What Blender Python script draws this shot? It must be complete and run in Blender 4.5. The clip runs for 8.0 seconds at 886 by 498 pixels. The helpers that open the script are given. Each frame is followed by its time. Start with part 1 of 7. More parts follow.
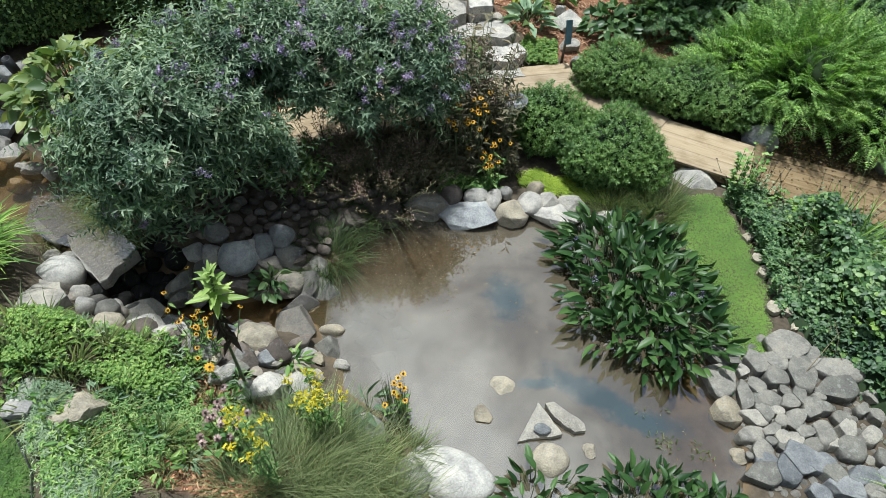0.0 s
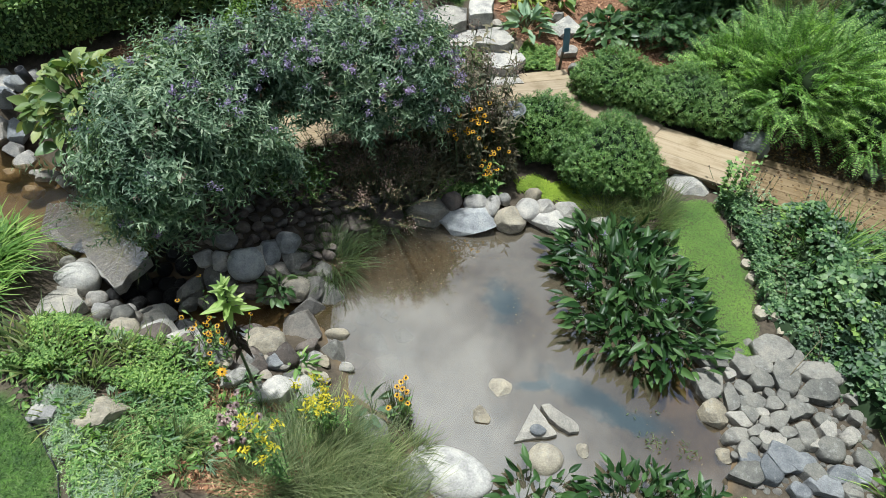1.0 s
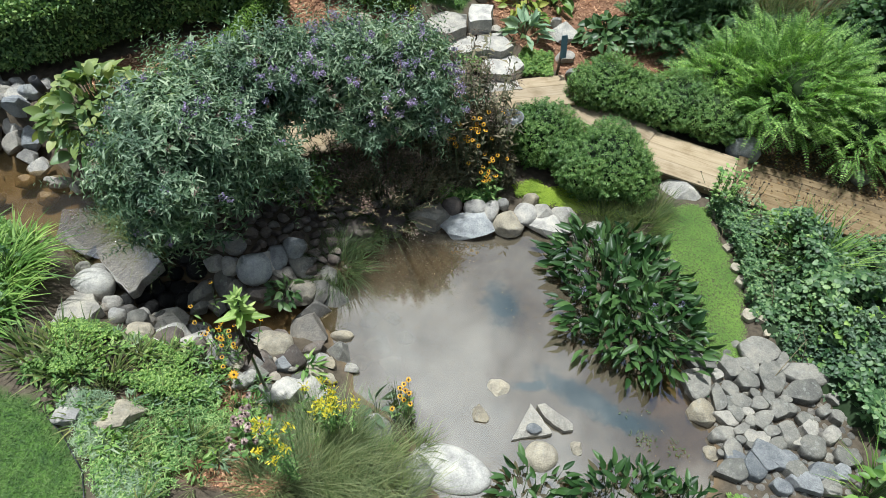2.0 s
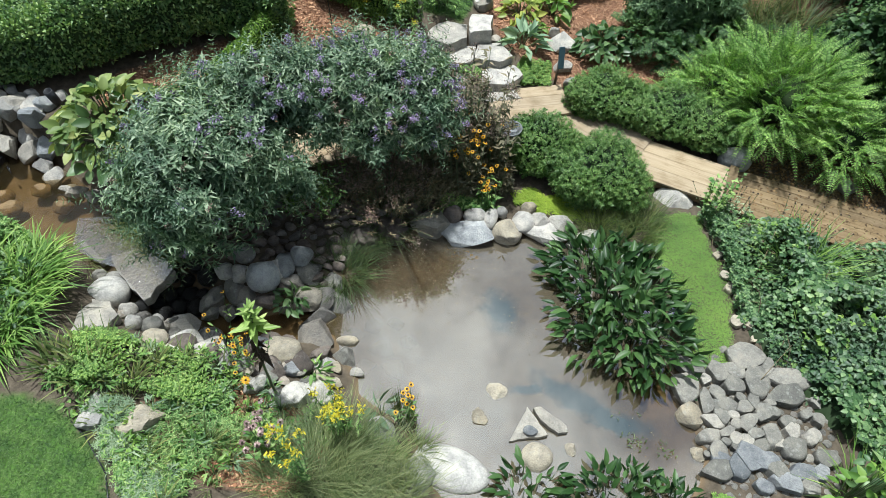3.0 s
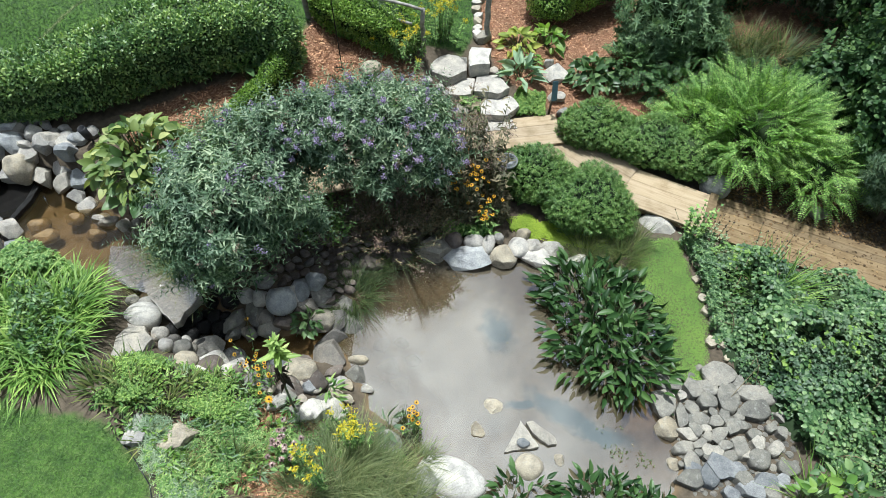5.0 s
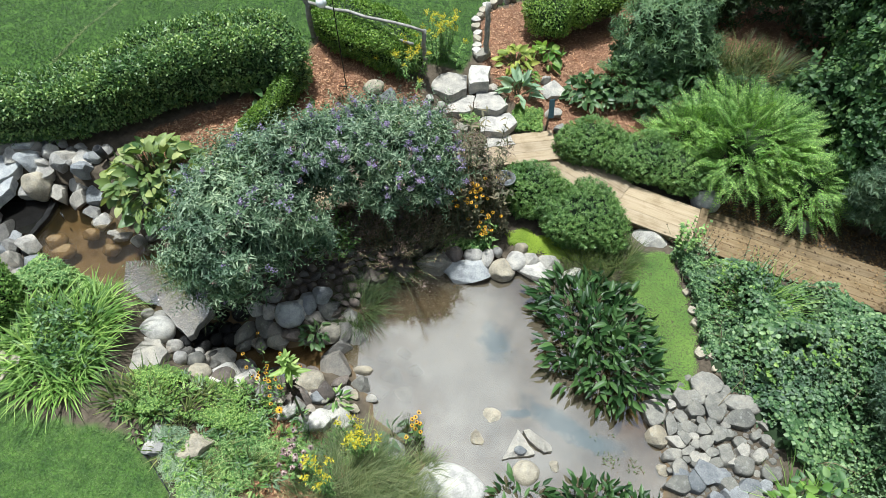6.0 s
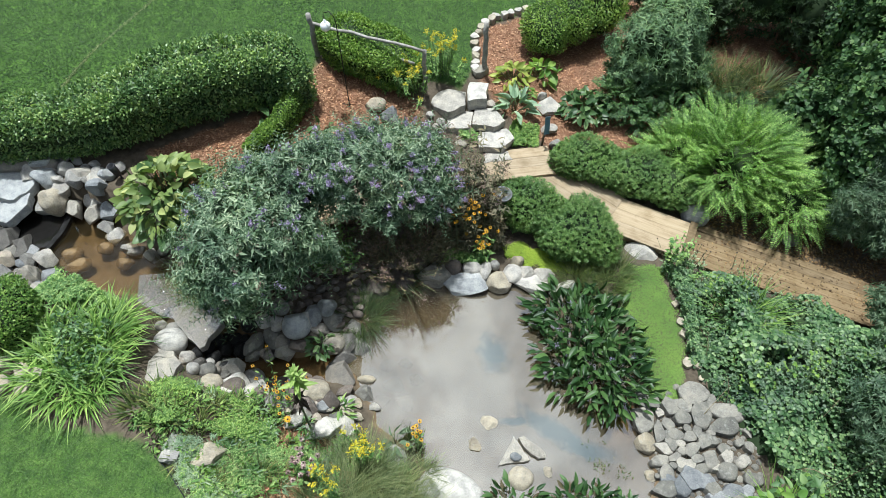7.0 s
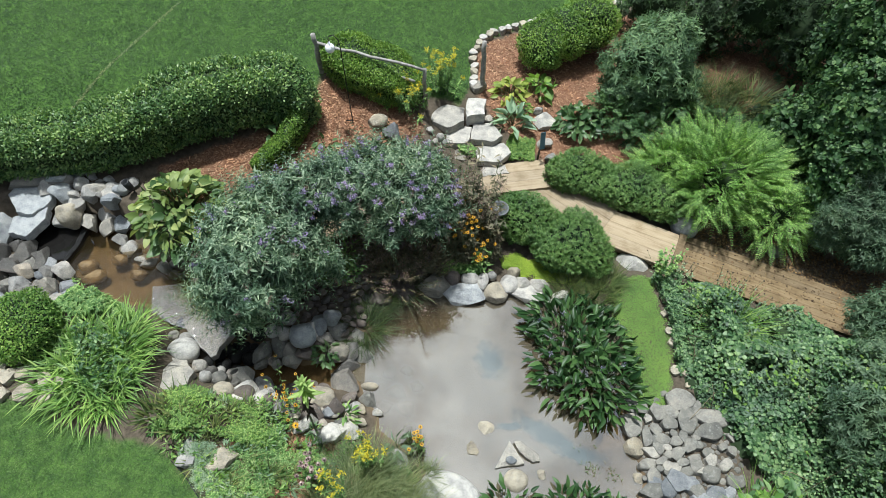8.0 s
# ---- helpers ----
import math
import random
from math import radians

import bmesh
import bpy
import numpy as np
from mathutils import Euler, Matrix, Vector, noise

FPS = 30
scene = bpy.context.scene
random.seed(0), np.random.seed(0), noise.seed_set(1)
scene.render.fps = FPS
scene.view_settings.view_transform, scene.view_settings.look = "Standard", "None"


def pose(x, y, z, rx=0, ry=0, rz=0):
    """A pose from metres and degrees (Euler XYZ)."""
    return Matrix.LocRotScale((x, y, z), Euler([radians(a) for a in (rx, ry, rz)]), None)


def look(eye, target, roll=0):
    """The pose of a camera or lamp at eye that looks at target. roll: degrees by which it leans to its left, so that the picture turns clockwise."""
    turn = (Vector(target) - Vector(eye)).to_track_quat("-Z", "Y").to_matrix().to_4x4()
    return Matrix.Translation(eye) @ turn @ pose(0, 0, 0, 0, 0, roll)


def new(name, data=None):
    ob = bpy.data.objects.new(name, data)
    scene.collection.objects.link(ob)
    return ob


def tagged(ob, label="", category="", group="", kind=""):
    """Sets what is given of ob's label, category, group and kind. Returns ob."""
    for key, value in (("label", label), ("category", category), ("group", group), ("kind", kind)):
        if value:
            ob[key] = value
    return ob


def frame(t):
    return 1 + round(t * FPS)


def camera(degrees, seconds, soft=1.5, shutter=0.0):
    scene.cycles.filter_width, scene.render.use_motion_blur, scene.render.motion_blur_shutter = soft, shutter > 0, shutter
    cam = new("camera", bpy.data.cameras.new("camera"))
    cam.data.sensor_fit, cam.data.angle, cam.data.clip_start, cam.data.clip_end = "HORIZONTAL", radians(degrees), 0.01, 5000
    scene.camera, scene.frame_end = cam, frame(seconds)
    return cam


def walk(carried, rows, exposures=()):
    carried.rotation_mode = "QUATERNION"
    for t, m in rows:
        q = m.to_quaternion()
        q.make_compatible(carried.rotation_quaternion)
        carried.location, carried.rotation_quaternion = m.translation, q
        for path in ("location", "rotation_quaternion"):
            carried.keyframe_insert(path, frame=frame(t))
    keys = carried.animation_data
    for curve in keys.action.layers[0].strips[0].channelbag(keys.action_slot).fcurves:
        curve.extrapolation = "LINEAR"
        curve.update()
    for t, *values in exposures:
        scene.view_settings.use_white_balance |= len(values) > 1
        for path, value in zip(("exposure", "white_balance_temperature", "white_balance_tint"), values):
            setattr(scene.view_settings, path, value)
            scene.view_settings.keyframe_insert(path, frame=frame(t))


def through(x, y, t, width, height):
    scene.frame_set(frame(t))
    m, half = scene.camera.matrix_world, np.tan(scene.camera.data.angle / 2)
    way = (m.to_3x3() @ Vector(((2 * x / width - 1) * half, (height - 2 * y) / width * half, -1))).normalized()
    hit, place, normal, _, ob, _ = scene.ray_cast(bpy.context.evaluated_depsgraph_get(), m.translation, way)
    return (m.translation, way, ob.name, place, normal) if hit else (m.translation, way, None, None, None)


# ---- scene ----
cam = camera(69.4, 8.0, 0.25)
PATH = [
    (0, (0.012, 0.114, 5.909), (0.011, 1.416, 4.391), 0.0),
    (0.5, (0.005, 0.106, 6.089), (0.004, 1.393, 4.558), 0.1),
    (1, (0.001, 0.101, 6.27), (0.001, 1.373, 4.726), 0.1),
    (1.5, (0.0, 0.086, 6.447), (-0.001, 1.343, 4.891), 0.0),
    (3, (-0.015, 0.062, 7.043), (-0.016, 1.278, 5.455), 0.1),
    (3.5, (-0.022, 0.046, 7.263), (-0.023, 1.253, 5.668), 0.1),
    (4, (-0.027, 0.032, 7.495), (-0.028, 1.232, 5.895), 0.0),
    (4.5, (-0.027, 0.022, 7.741), (-0.03, 1.215, 6.135), -0.0),
    (6, (-0.04, 0.017, 8.509), (-0.044, 1.188, 6.888), -0.1),
    (6.5, (-0.048, 0.016, 8.767), (-0.05, 1.182, 7.141), -0.0),
    (7, (-0.032, 0.02, 9.047), (-0.036, 1.176, 7.415), -0.1),
    (7.5, (-0.031, 0.02, 9.332), (-0.035, 1.167, 7.694), -0.1),
    (8, (-0.022, -0.016, 9.614), (-0.026, 1.126, 7.972), -0.1),
]
walk(cam, [(t, look(eye, target, roll)) for t, eye, target, roll in PATH], [(0.0, 0.27, 6050, 5), (1.5, 0.30, 6050, 5), (3.0, 0.42, 6050, 5), (4.5, 0.50, 6050, 5), (6.5, 0.50, 6050, 5), (8.0, 0.29, 6050, 5)])

# ---------------- world, sun ----------------
SUN_AZ, SUN_EL = 338.0, 77.0          # compass bearing of the sun (0 = +y, clockwise), height in degrees
world = bpy.data.worlds.new("sky")
scene.world = world
world.use_nodes = True
wn, wl = world.node_tree.nodes, world.node_tree.links
wn.clear()


def wnode(kind, **sets):
    n = wn.new(kind)
    for k, v in sets.items():
        n.inputs[k].default_value = v
    return n


sky = wn.new("ShaderNodeTexSky")
sky.sky_type, sky.sun_disc = "NISHITA", False
sky.sun_elevation, sky.sun_rotation = radians(SUN_EL), radians(SUN_AZ)
sky_bg = wnode("ShaderNodeBackground", Strength=0.10)
wl.new(sky.outputs[0], sky_bg.inputs["Color"])
# broken cloud layer: the view direction is carried to a flat layer overhead
coord = wn.new("ShaderNodeTexCoord")
split = wn.new("ShaderNodeSeparateXYZ")
wl.new(coord.outputs["Generated"], split.inputs[0])
low = wn.new("ShaderNodeMath"); low.operation = "MAXIMUM"; low.inputs[1].default_value = 0.12
wl.new(split.outputs[2], low.inputs[0])
flat = []
for axis in (0, 1):
    d = wn.new("ShaderNodeMath"); d.operation = "DIVIDE"
    wl.new(split.outputs[axis], d.inputs[0]); wl.new(low.outputs[0], d.inputs[1])
    flat.append(d)
join = wn.new("ShaderNodeCombineXYZ")
wl.new(flat[0].outputs[0], join.inputs[0]); wl.new(flat[1].outputs[0], join.inputs[1])
puff = wnode("ShaderNodeTexNoise", Scale=3.0, Detail=7.0, Roughness=0.55, Distortion=0.25)
wl.new(join.outputs[0], puff.inputs["Vector"])
cover = wn.new("ShaderNodeValToRGB")
cover.color_ramp.elements[0].position, cover.color_ramp.elements[1].position = 0.40, 0.54
wl.new(puff.outputs[0], cover.inputs[0])
shade = wnode("ShaderNodeTexNoise", Scale=5.0, Detail=5.0, Roughness=0.6)
wl.new(join.outputs[0], shade.inputs["Vector"])
tone = wn.new("ShaderNodeValToRGB")
tone.color_ramp.elements[0].position, tone.color_ramp.elements[0].color = 0.30, (0.50, 0.53, 0.57, 1)
tone.color_ramp.elements[1].position, tone.color_ramp.elements[1].color = 0.70, (1.0, 0.985, 0.955, 1)
wl.new(shade.outputs[0], tone.inputs[0])
# clouds glow towards the sun, as thin cloud does
az, el = radians(SUN_AZ), radians(SUN_EL)
to_sun = Vector((math.sin(az) * math.cos(el), math.cos(az) * math.cos(el), math.sin(el)))
near_sun = wn.new("ShaderNodeVectorMath"); near_sun.operation = "DOT_PRODUCT"
near_sun.inputs[1].default_value = to_sun
wl.new(coord.outputs["Generated"], near_sun.inputs[0])
up_only = wn.new("ShaderNodeMath"); up_only.operation = "MAXIMUM"; up_only.inputs[1].default_value = 0.0
wl.new(near_sun.outputs["Value"], up_only.inputs[0])
peak = wn.new("ShaderNodeMath"); peak.operation = "POWER"; peak.inputs[1].default_value = 6.0
wl.new(up_only.outputs[0], peak.inputs[0])
glow = wn.new("ShaderNodeMath"); glow.operation = "MULTIPLY_ADD"; glow.inputs[1].default_value = 2.6; glow.inputs[2].default_value = 0.30
wl.new(peak.outputs[0], glow.inputs[0])
cloud_bg = wnode("ShaderNodeBackground", Strength=1.0)
wl.new(glow.outputs[0], cloud_bg.inputs["Strength"])
wl.new(tone.outputs[0], cloud_bg.inputs["Color"])
mixed = wn.new("ShaderNodeMixShader")
wl.new(cover.outputs[0], mixed.inputs[0]); wl.new(sky_bg.outputs[0], mixed.inputs[1]); wl.new(cloud_bg.outputs[0], mixed.inputs[2])
wout = wn.new("ShaderNodeOutputWorld")
wl.new(mixed.outputs[0], wout.inputs[0])

sun = new("sun", bpy.data.lights.new("sun", "SUN"))
sun.data.energy, sun.data.angle, sun.data.color = 5.0, radians(2.5), (1.0, 0.97, 0.93)
sun.matrix_world = look(to_sun * 40, (0, 0, 0))

# ---------------- materials ----------------
def base_mat(name):
    m = bpy.data.materials.new(name)
    m.use_nodes = True
    nt = m.node_tree
    nt.nodes.clear()
    out = nt.nodes.new("ShaderNodeOutputMaterial")
    return m, nt, out


def nd(nt, kind, op=None, **sets):
    n = nt.nodes.new(kind)
    if op:
        n.operation = op
    for k, v in sets.items():
        n.inputs[k.replace("_", " ")].default_value = v
    return n


def ramp(nt, src, stops):
    r = nt.nodes.new("ShaderNodeValToRGB")
    els = r.color_ramp.elements
    while len(els) < len(stops):
        els.new(0.5)
    for e, (p, c) in zip(els, stops):
        e.position, e.color = p, (*c, 1)
    nt.links.new(src, r.inputs[0])
    return r.outputs[0]


def mix(nt, fac, a, b, blend="MIX"):
    n = nt.nodes.new("ShaderNodeMix")
    n.data_type, n.blend_type = "RGBA", blend
    for sock, v in ((n.inputs[0], fac), (n.inputs[6], a), (n.inputs[7], b)):
        if isinstance(v, (int, float)):
            sock.default_value = v
        elif isinstance(v, tuple):
            sock.default_value = (*v, 1)
        else:
            nt.links.new(v, sock)
    return n.outputs[2]


def noise_at(nt, scale, detail=4.0, rough=0.55, coords="Object", dist=0.0):
    tc = nt.nodes.new("ShaderNodeTexCoord")
    n = nd(nt, "ShaderNodeTexNoise", Scale=scale, Detail=detail, Roughness=rough, Distortion=dist)
    nt.links.new(tc.outputs[coords], n.inputs["Vector"])
    return n.outputs[0]


def world_noise(nt, scale, detail=4.0, rough=0.55):
    g = nt.nodes.new("ShaderNodeNewGeometry")
    n = nd(nt, "ShaderNodeTexNoise", Scale=scale, Detail=detail, Roughness=rough)
    nt.links.new(g.outputs["Position"], n.inputs["Vector"])
    return n.outputs[0]


def bumped(nt, src, strength, dist):
    b = nd(nt, "ShaderNodeBump", Strength=strength, Distance=dist)
    nt.links.new(src, b.inputs["Height"])
    return b.outputs[0]


def leaf_mat(name, dark, mid, light, rough=0.5, through=0.25, patch=1.6, spec=0.35):
    """Foliage: each leaf has its own tone, and whole patches differ a little."""
    m, nt, out = base_mat(name)
    g = nt.nodes.new("ShaderNodeNewGeometry")
    oi = nt.nodes.new("ShaderNodeObjectInfo")
    both = nd(nt, "ShaderNodeMath", "ADD")
    nt.links.new(g.outputs["Random Per Island"], both.inputs[0]); nt.links.new(oi.outputs["Random"], both.inputs[1])
    part_of = nd(nt, "ShaderNodeMath", "FRACT")
    nt.links.new(both.outputs[0], part_of.inputs[0])
    col = ramp(nt, part_of.outputs[0], [(0.0, dark), (0.55, mid), (1.0, light)])
    pn = world_noise(nt, patch, 3.0)
    tint = ramp(nt, pn, [(0.3, (0.62, 0.70, 0.66)), (0.7, (1.25, 1.18, 1.02))])
    col = mix(nt, 1.0, col, tint, "MULTIPLY")
    p = nd(nt, "ShaderNodeBsdfPrincipled", Roughness=rough)
    p.inputs["Specular IOR Level"].default_value = spec
    nt.links.new(col, p.inputs["Base Color"])
    tr = nt.nodes.new("ShaderNodeBsdfTranslucent")
    bright = mix(nt, 1.0, col, (1.25, 1.35, 0.7), "MULTIPLY")
    nt.links.new(bright, tr.inputs["Color"])
    ms = nt.nodes.new("ShaderNodeMixShader")
    ms.inputs[0].default_value = through
    nt.links.new(p.outputs[0], ms.inputs[1]); nt.links.new(tr.outputs[0], ms.inputs[2])
    nt.links.new(ms.outputs[0], out.inputs[0])
    return m


def plain_mat(name, a, b, scale=6.0, rough=0.7, bump=0.3, bump_scale=40.0, dist=0.01, metal=0.0):
    m, nt, out = base_mat(name)
    col = ramp(nt, noise_at(nt, scale, 5.0), [(0.3, a), (0.7, b)])
    p = nd(nt, "ShaderNodeBsdfPrincipled", Roughness=rough, Metallic=metal)
    nt.links.new(col, p.inputs["Base Color"])
    nt.links.new(bumped(nt, noise_at(nt, bump_scale, 4.0), bump, dist), p.inputs["Normal"])
    nt.links.new(p.outputs[0], out.inputs[0])
    return m


def stone_mat(name, stops, rough=0.8, lichen=(0.36, 0.37, 0.34), amount=0.5, spec=0.4, relief=0.75):
    """Field stone: every stone has its own tone, with mineral mottling, pale lichen and dark dirt."""
    m, nt, out = base_mat(name)
    oi = nt.nodes.new("ShaderNodeObjectInfo")
    col = ramp(nt, oi.outputs["Random"], stops)
    big = world_noise(nt, 7.0, 5.0, 0.6)
    col = mix(nt, 1.0, col, ramp(nt, big, [(0.3, (0.62, 0.62, 0.635)), (0.5, (0.96, 0.96, 0.95)), (0.68, (1.24, 1.21, 1.15))]), "MULTIPLY")
    fine = world_noise(nt, 55.0, 5.0, 0.7)
    col = mix(nt, 1.0, col, ramp(nt, fine, [(0.32, (0.76, 0.76, 0.76)), (0.5, (1.0, 1.0, 1.0)), (0.66, (1.20, 1.20, 1.18))]), "MULTIPLY")
    spots = ramp(nt, world_noise(nt, 17.0, 6.0, 0.72), [(0.55, (0, 0, 0)), (0.66, (amount,) * 3)])
    col = mix(nt, spots, col, lichen)
    p = nd(nt, "ShaderNodeBsdfPrincipled", Roughness=rough)
    p.inputs["Specular IOR Level"].default_value = spec
    nt.links.new(col, p.inputs["Base Color"])
    both = nd(nt, "ShaderNodeMath", "ADD")
    nt.links.new(big, both.inputs[0]); nt.links.new(fine, both.inputs[1])
    nt.links.new(bumped(nt, both.outputs[0], relief, 0.03), p.inputs["Normal"])
    nt.links.new(p.outputs[0], out.inputs[0])
    return m


def wood_mat(name, a, b, c, rough=0.75):
    """Sawn board: grain runs along the piece's own x."""
    m, nt, out = base_mat(name)
    tc = nt.nodes.new("ShaderNodeTexCoord")
    oi = nt.nodes.new("ShaderNodeObjectInfo")
    off = nd(nt, "ShaderNodeVectorMath", "SCALE")
    nt.links.new(oi.outputs["Random"], off.inputs["Scale"])
    off.inputs[0].default_value = (31.0, 17.0, 7.0)
    add = nd(nt, "ShaderNodeVectorMath", "ADD")
    nt.links.new(tc.outputs["Object"], add.inputs[0]); nt.links.new(off.outputs[0], add.inputs[1])
    mp = nt.nodes.new("ShaderNodeMapping")
    mp.inputs["Scale"].default_value = (0.9, 14.0, 14.0)
    nt.links.new(add.outputs[0], mp.inputs[0])
    g = nd(nt, "ShaderNodeTexNoise", Scale=2.2, Detail=6.0, Roughness=0.6, Distortion=0.6)
    nt.links.new(mp.outputs[0], g.inputs["Vector"])
    col = ramp(nt, g.outputs[0], [(0.25, a), (0.5, b), (0.75, c)])
    col = mix(nt, 1.0, col, ramp(nt, oi.outputs["Random"], [(0.0, (0.82, 0.82, 0.84)), (1.0, (1.12, 1.1, 1.06))]), "MULTIPLY")
    dirt = ramp(nt, world_noise(nt, 3.0, 6.0, 0.65), [(0.45, (1, 1, 1)), (0.72, (0.66, 0.62, 0.55))])
    col = mix(nt, 1.0, col, dirt, "MULTIPLY")
    p = nd(nt, "ShaderNodeBsdfPrincipled", Roughness=rough)
    p.inputs["Specular IOR Level"].default_value = 0.25
    nt.links.new(col, p.inputs["Base Color"])
    nt.links.new(bumped(nt, g.outputs[0], 0.35, 0.006), p.inputs["Normal"])
    nt.links.new(p.outputs[0], out.inputs[0])
    return m


def blot(nt, cx, cy, rx, ry, turn, soft=0.9):
    """A patch with a soft, ragged outline at a place of the plan: 1 inside, 0 outside."""
    g = nt.nodes.new("ShaderNodeNewGeometry")
    mp = nt.nodes.new("ShaderNodeMapping")
    mp.vector_type = "TEXTURE"
    mp.inputs["Location"].default_value, mp.inputs["Rotation"].default_value, mp.inputs["Scale"].default_value = (cx, cy, 0), (0, 0, radians(turn)), (rx, ry, 1)
    nt.links.new(g.outputs["Position"], mp.inputs["Vector"])
    far = nd(nt, "ShaderNodeVectorMath", "LENGTH")
    nt.links.new(mp.outputs[0], far.inputs[0])
    rag = nd(nt, "ShaderNodeMath", "MULTIPLY_ADD")
    nt.links.new(world_noise(nt, 4.5, 6.0, 0.65), rag.inputs[0])
    rag.inputs[1].default_value = 1.5
    nt.links.new(far.outputs["Value"], rag.inputs[2])
    return fade(nt, rag.outputs[0], 1.2, 1.2 + soft)


def fade(nt, src, a, b):
    n = nt.nodes.new("ShaderNodeMapRange")
    n.interpolation_type = "SMOOTHSTEP"
    n.inputs["From Min"].default_value, n.inputs["From Max"].default_value = a, b
    n.inputs["To Min"].default_value, n.inputs["To Max"].default_value = 1.0, 0.0
    nt.links.new(src, n.inputs["Value"])
    return n.outputs["Result"]


def water_mat(name, mud_a, mud_b, cloudy, gloss=1.5, teal_blots=(), shallow=(), ripple=0.0):
    """Murky water: part of the light sees the bed, part is scattered by silt, the surface mirrors the sky.
    Two lists of blots: dark teal silt with mirrored sky put into its colour; patches where more of the bed shows."""
    m, nt, out = base_mat(name)
    silt = ramp(nt, world_noise(nt, 1.1, 5.0), [(0.3, mud_a), (0.7, mud_b)])
    fine = world_noise(nt, 9.0, 7.0, 0.7)
    silt = mix(nt, 1.0, silt, ramp(nt, fine, [(0.35, (0.80, 0.82, 0.82)), (0.5, (1.0, 1.0, 1.0)), (0.68, (1.14, 1.10, 1.02))]), "MULTIPLY")
    # dark bed and the blue of reflected sky, both painted into the silt
    for place in teal_blots:
        silt = mix(nt, blot(nt, *place), silt, (0.034, 0.050, 0.047))
    df = nt.nodes.new("ShaderNodeBsdfDiffuse")
    nt.links.new(silt, df.inputs["Color"])
    tp = nt.nodes.new("ShaderNodeBsdfTransparent")
    tp.inputs[0].default_value = (0.80, 0.74, 0.62, 1)
    body = nt.nodes.new("ShaderNodeMixShader")
    body.inputs[0].default_value = cloudy
    amount = None
    for sign, places in ((1, teal_blots), (-1, shallow)):
        for place in places:
            step = nd(nt, "ShaderNodeMath", "MULTIPLY_ADD")
            step.use_clamp = True
            nt.links.new(blot(nt, *place), step.inputs[0])
            step.inputs[1].default_value = .30 * sign
            if amount is None:
                step.inputs[2].default_value = cloudy
            else:
                nt.links.new(amount, step.inputs[2])
            amount = step.outputs[0]
    if amount is not None:
        nt.links.new(amount, body.inputs[0])
    nt.links.new(tp.outputs[0], body.inputs[1]); nt.links.new(df.outputs[0], body.inputs[2])
    gl = nt.nodes.new("ShaderNodeBsdfGlossy")
    gl.inputs["Roughness"].default_value = 0.015
    fr = nd(nt, "ShaderNodeFresnel", IOR=gloss)
    if ripple:
        wave = bumped(nt, world_noise(nt, 26.0, 3.0), ripple, 0.02)
        nt.links.new(wave, gl.inputs["Normal"])
    top = nt.nodes.new("ShaderNodeMixShader")
    nt.links.new(fr.outputs[0], top.inputs[0]); nt.links.new(body.outputs[0], top.inputs[1]); nt.links.new(gl.outputs[0], top.inputs[2])
    nt.links.new(top.outputs[0], out.inputs[0])
    return m


M = {}
M["buddleia"] = leaf_mat("butterfly_bush_leaf", (0.038, 0.082, 0.048), (0.134, 0.212, 0.140), (0.35, 0.44, 0.335), 0.5, 0.28)
M["buddleia_flower"] = leaf_mat("lilac_petal", (0.20, 0.15, 0.34), (0.30, 0.24, 0.48), (0.47, 0.41, 0.64), 0.7, 0.2)
M["box"] = leaf_mat("boxwood_leaf", (0.055, 0.122, 0.036), (0.125, 0.235, 0.072), (0.26, 0.38, 0.145), 0.42, 0.3)
M["hedge"] = leaf_mat("hedge_leaf", (0.058, 0.124, 0.052), (0.150, 0.262, 0.098), (0.36, 0.48, 0.20), 0.42, 0.30, spec=0.5)
# yellower hedge leaf, brightened to imitate sun on the low arm
M["hedge_light"] = leaf_mat("hedge_leaf_sun_tone", (0.075, 0.15, 0.035), (0.165, 0.285, 0.06), (0.30, 0.43, 0.11), 0.42, 0.3)
# dark green whose colour holds the shade inside hedges and shrubs
M["core"] = leaf_mat("inner_shade_green", (0.016, 0.032, 0.012), (0.026, 0.048, 0.018), (0.038, 0.065, 0.024), 0.9, 0.0)
M["fern_shrub"] = leaf_mat("bright_frond", (0.105, 0.22, 0.060), (0.22, 0.39, 0.105), (0.39, 0.57, 0.20), 0.5, 0.38)
M["bramble"] = leaf_mat("bramble_leaf", (0.034, 0.085, 0.036), (0.098, 0.188, 0.082), (0.23, 0.345, 0.165), 0.45, 0.28)
M["vine"] = leaf_mat("vine_leaf", (0.030, 0.072, 0.030), (0.066, 0.138, 0.054), (0.155, 0.255, 0.10), 0.5, 0.30, spec=0.3)
M["dark_leaf"] = leaf_mat("dark_tree_leaf", (0.018, 0.040, 0.016), (0.035, 0.070, 0.028), (0.06, 0.11, 0.04), 0.55, 0.2)
M["feathery"] = leaf_mat("feathery_leaf", (0.073, 0.138, 0.075), (0.138, 0.235, 0.128), (0.244, 0.358, 0.195), 0.55, 0.25)
M["willow"] = leaf_mat("grey_willow_leaf", (0.055, 0.106, 0.063), (0.103, 0.169, 0.106), (0.179, 0.253, 0.169), 0.5, 0.3)
# near-black green: shade inside the butterfly bushes, put into colour
M["bush_core"] = leaf_mat("bush_inner_shade", (0.010, 0.018, 0.010), (0.016, 0.027, 0.015), (0.024, 0.038, 0.02), 0.9, 0.0)
M["pickerel"] = leaf_mat("pickerel_leaf", (0.016, 0.045, 0.015), (0.036, 0.084, 0.025), (0.085, 0.160, 0.055), 0.42, 0.2, spec=0.3)
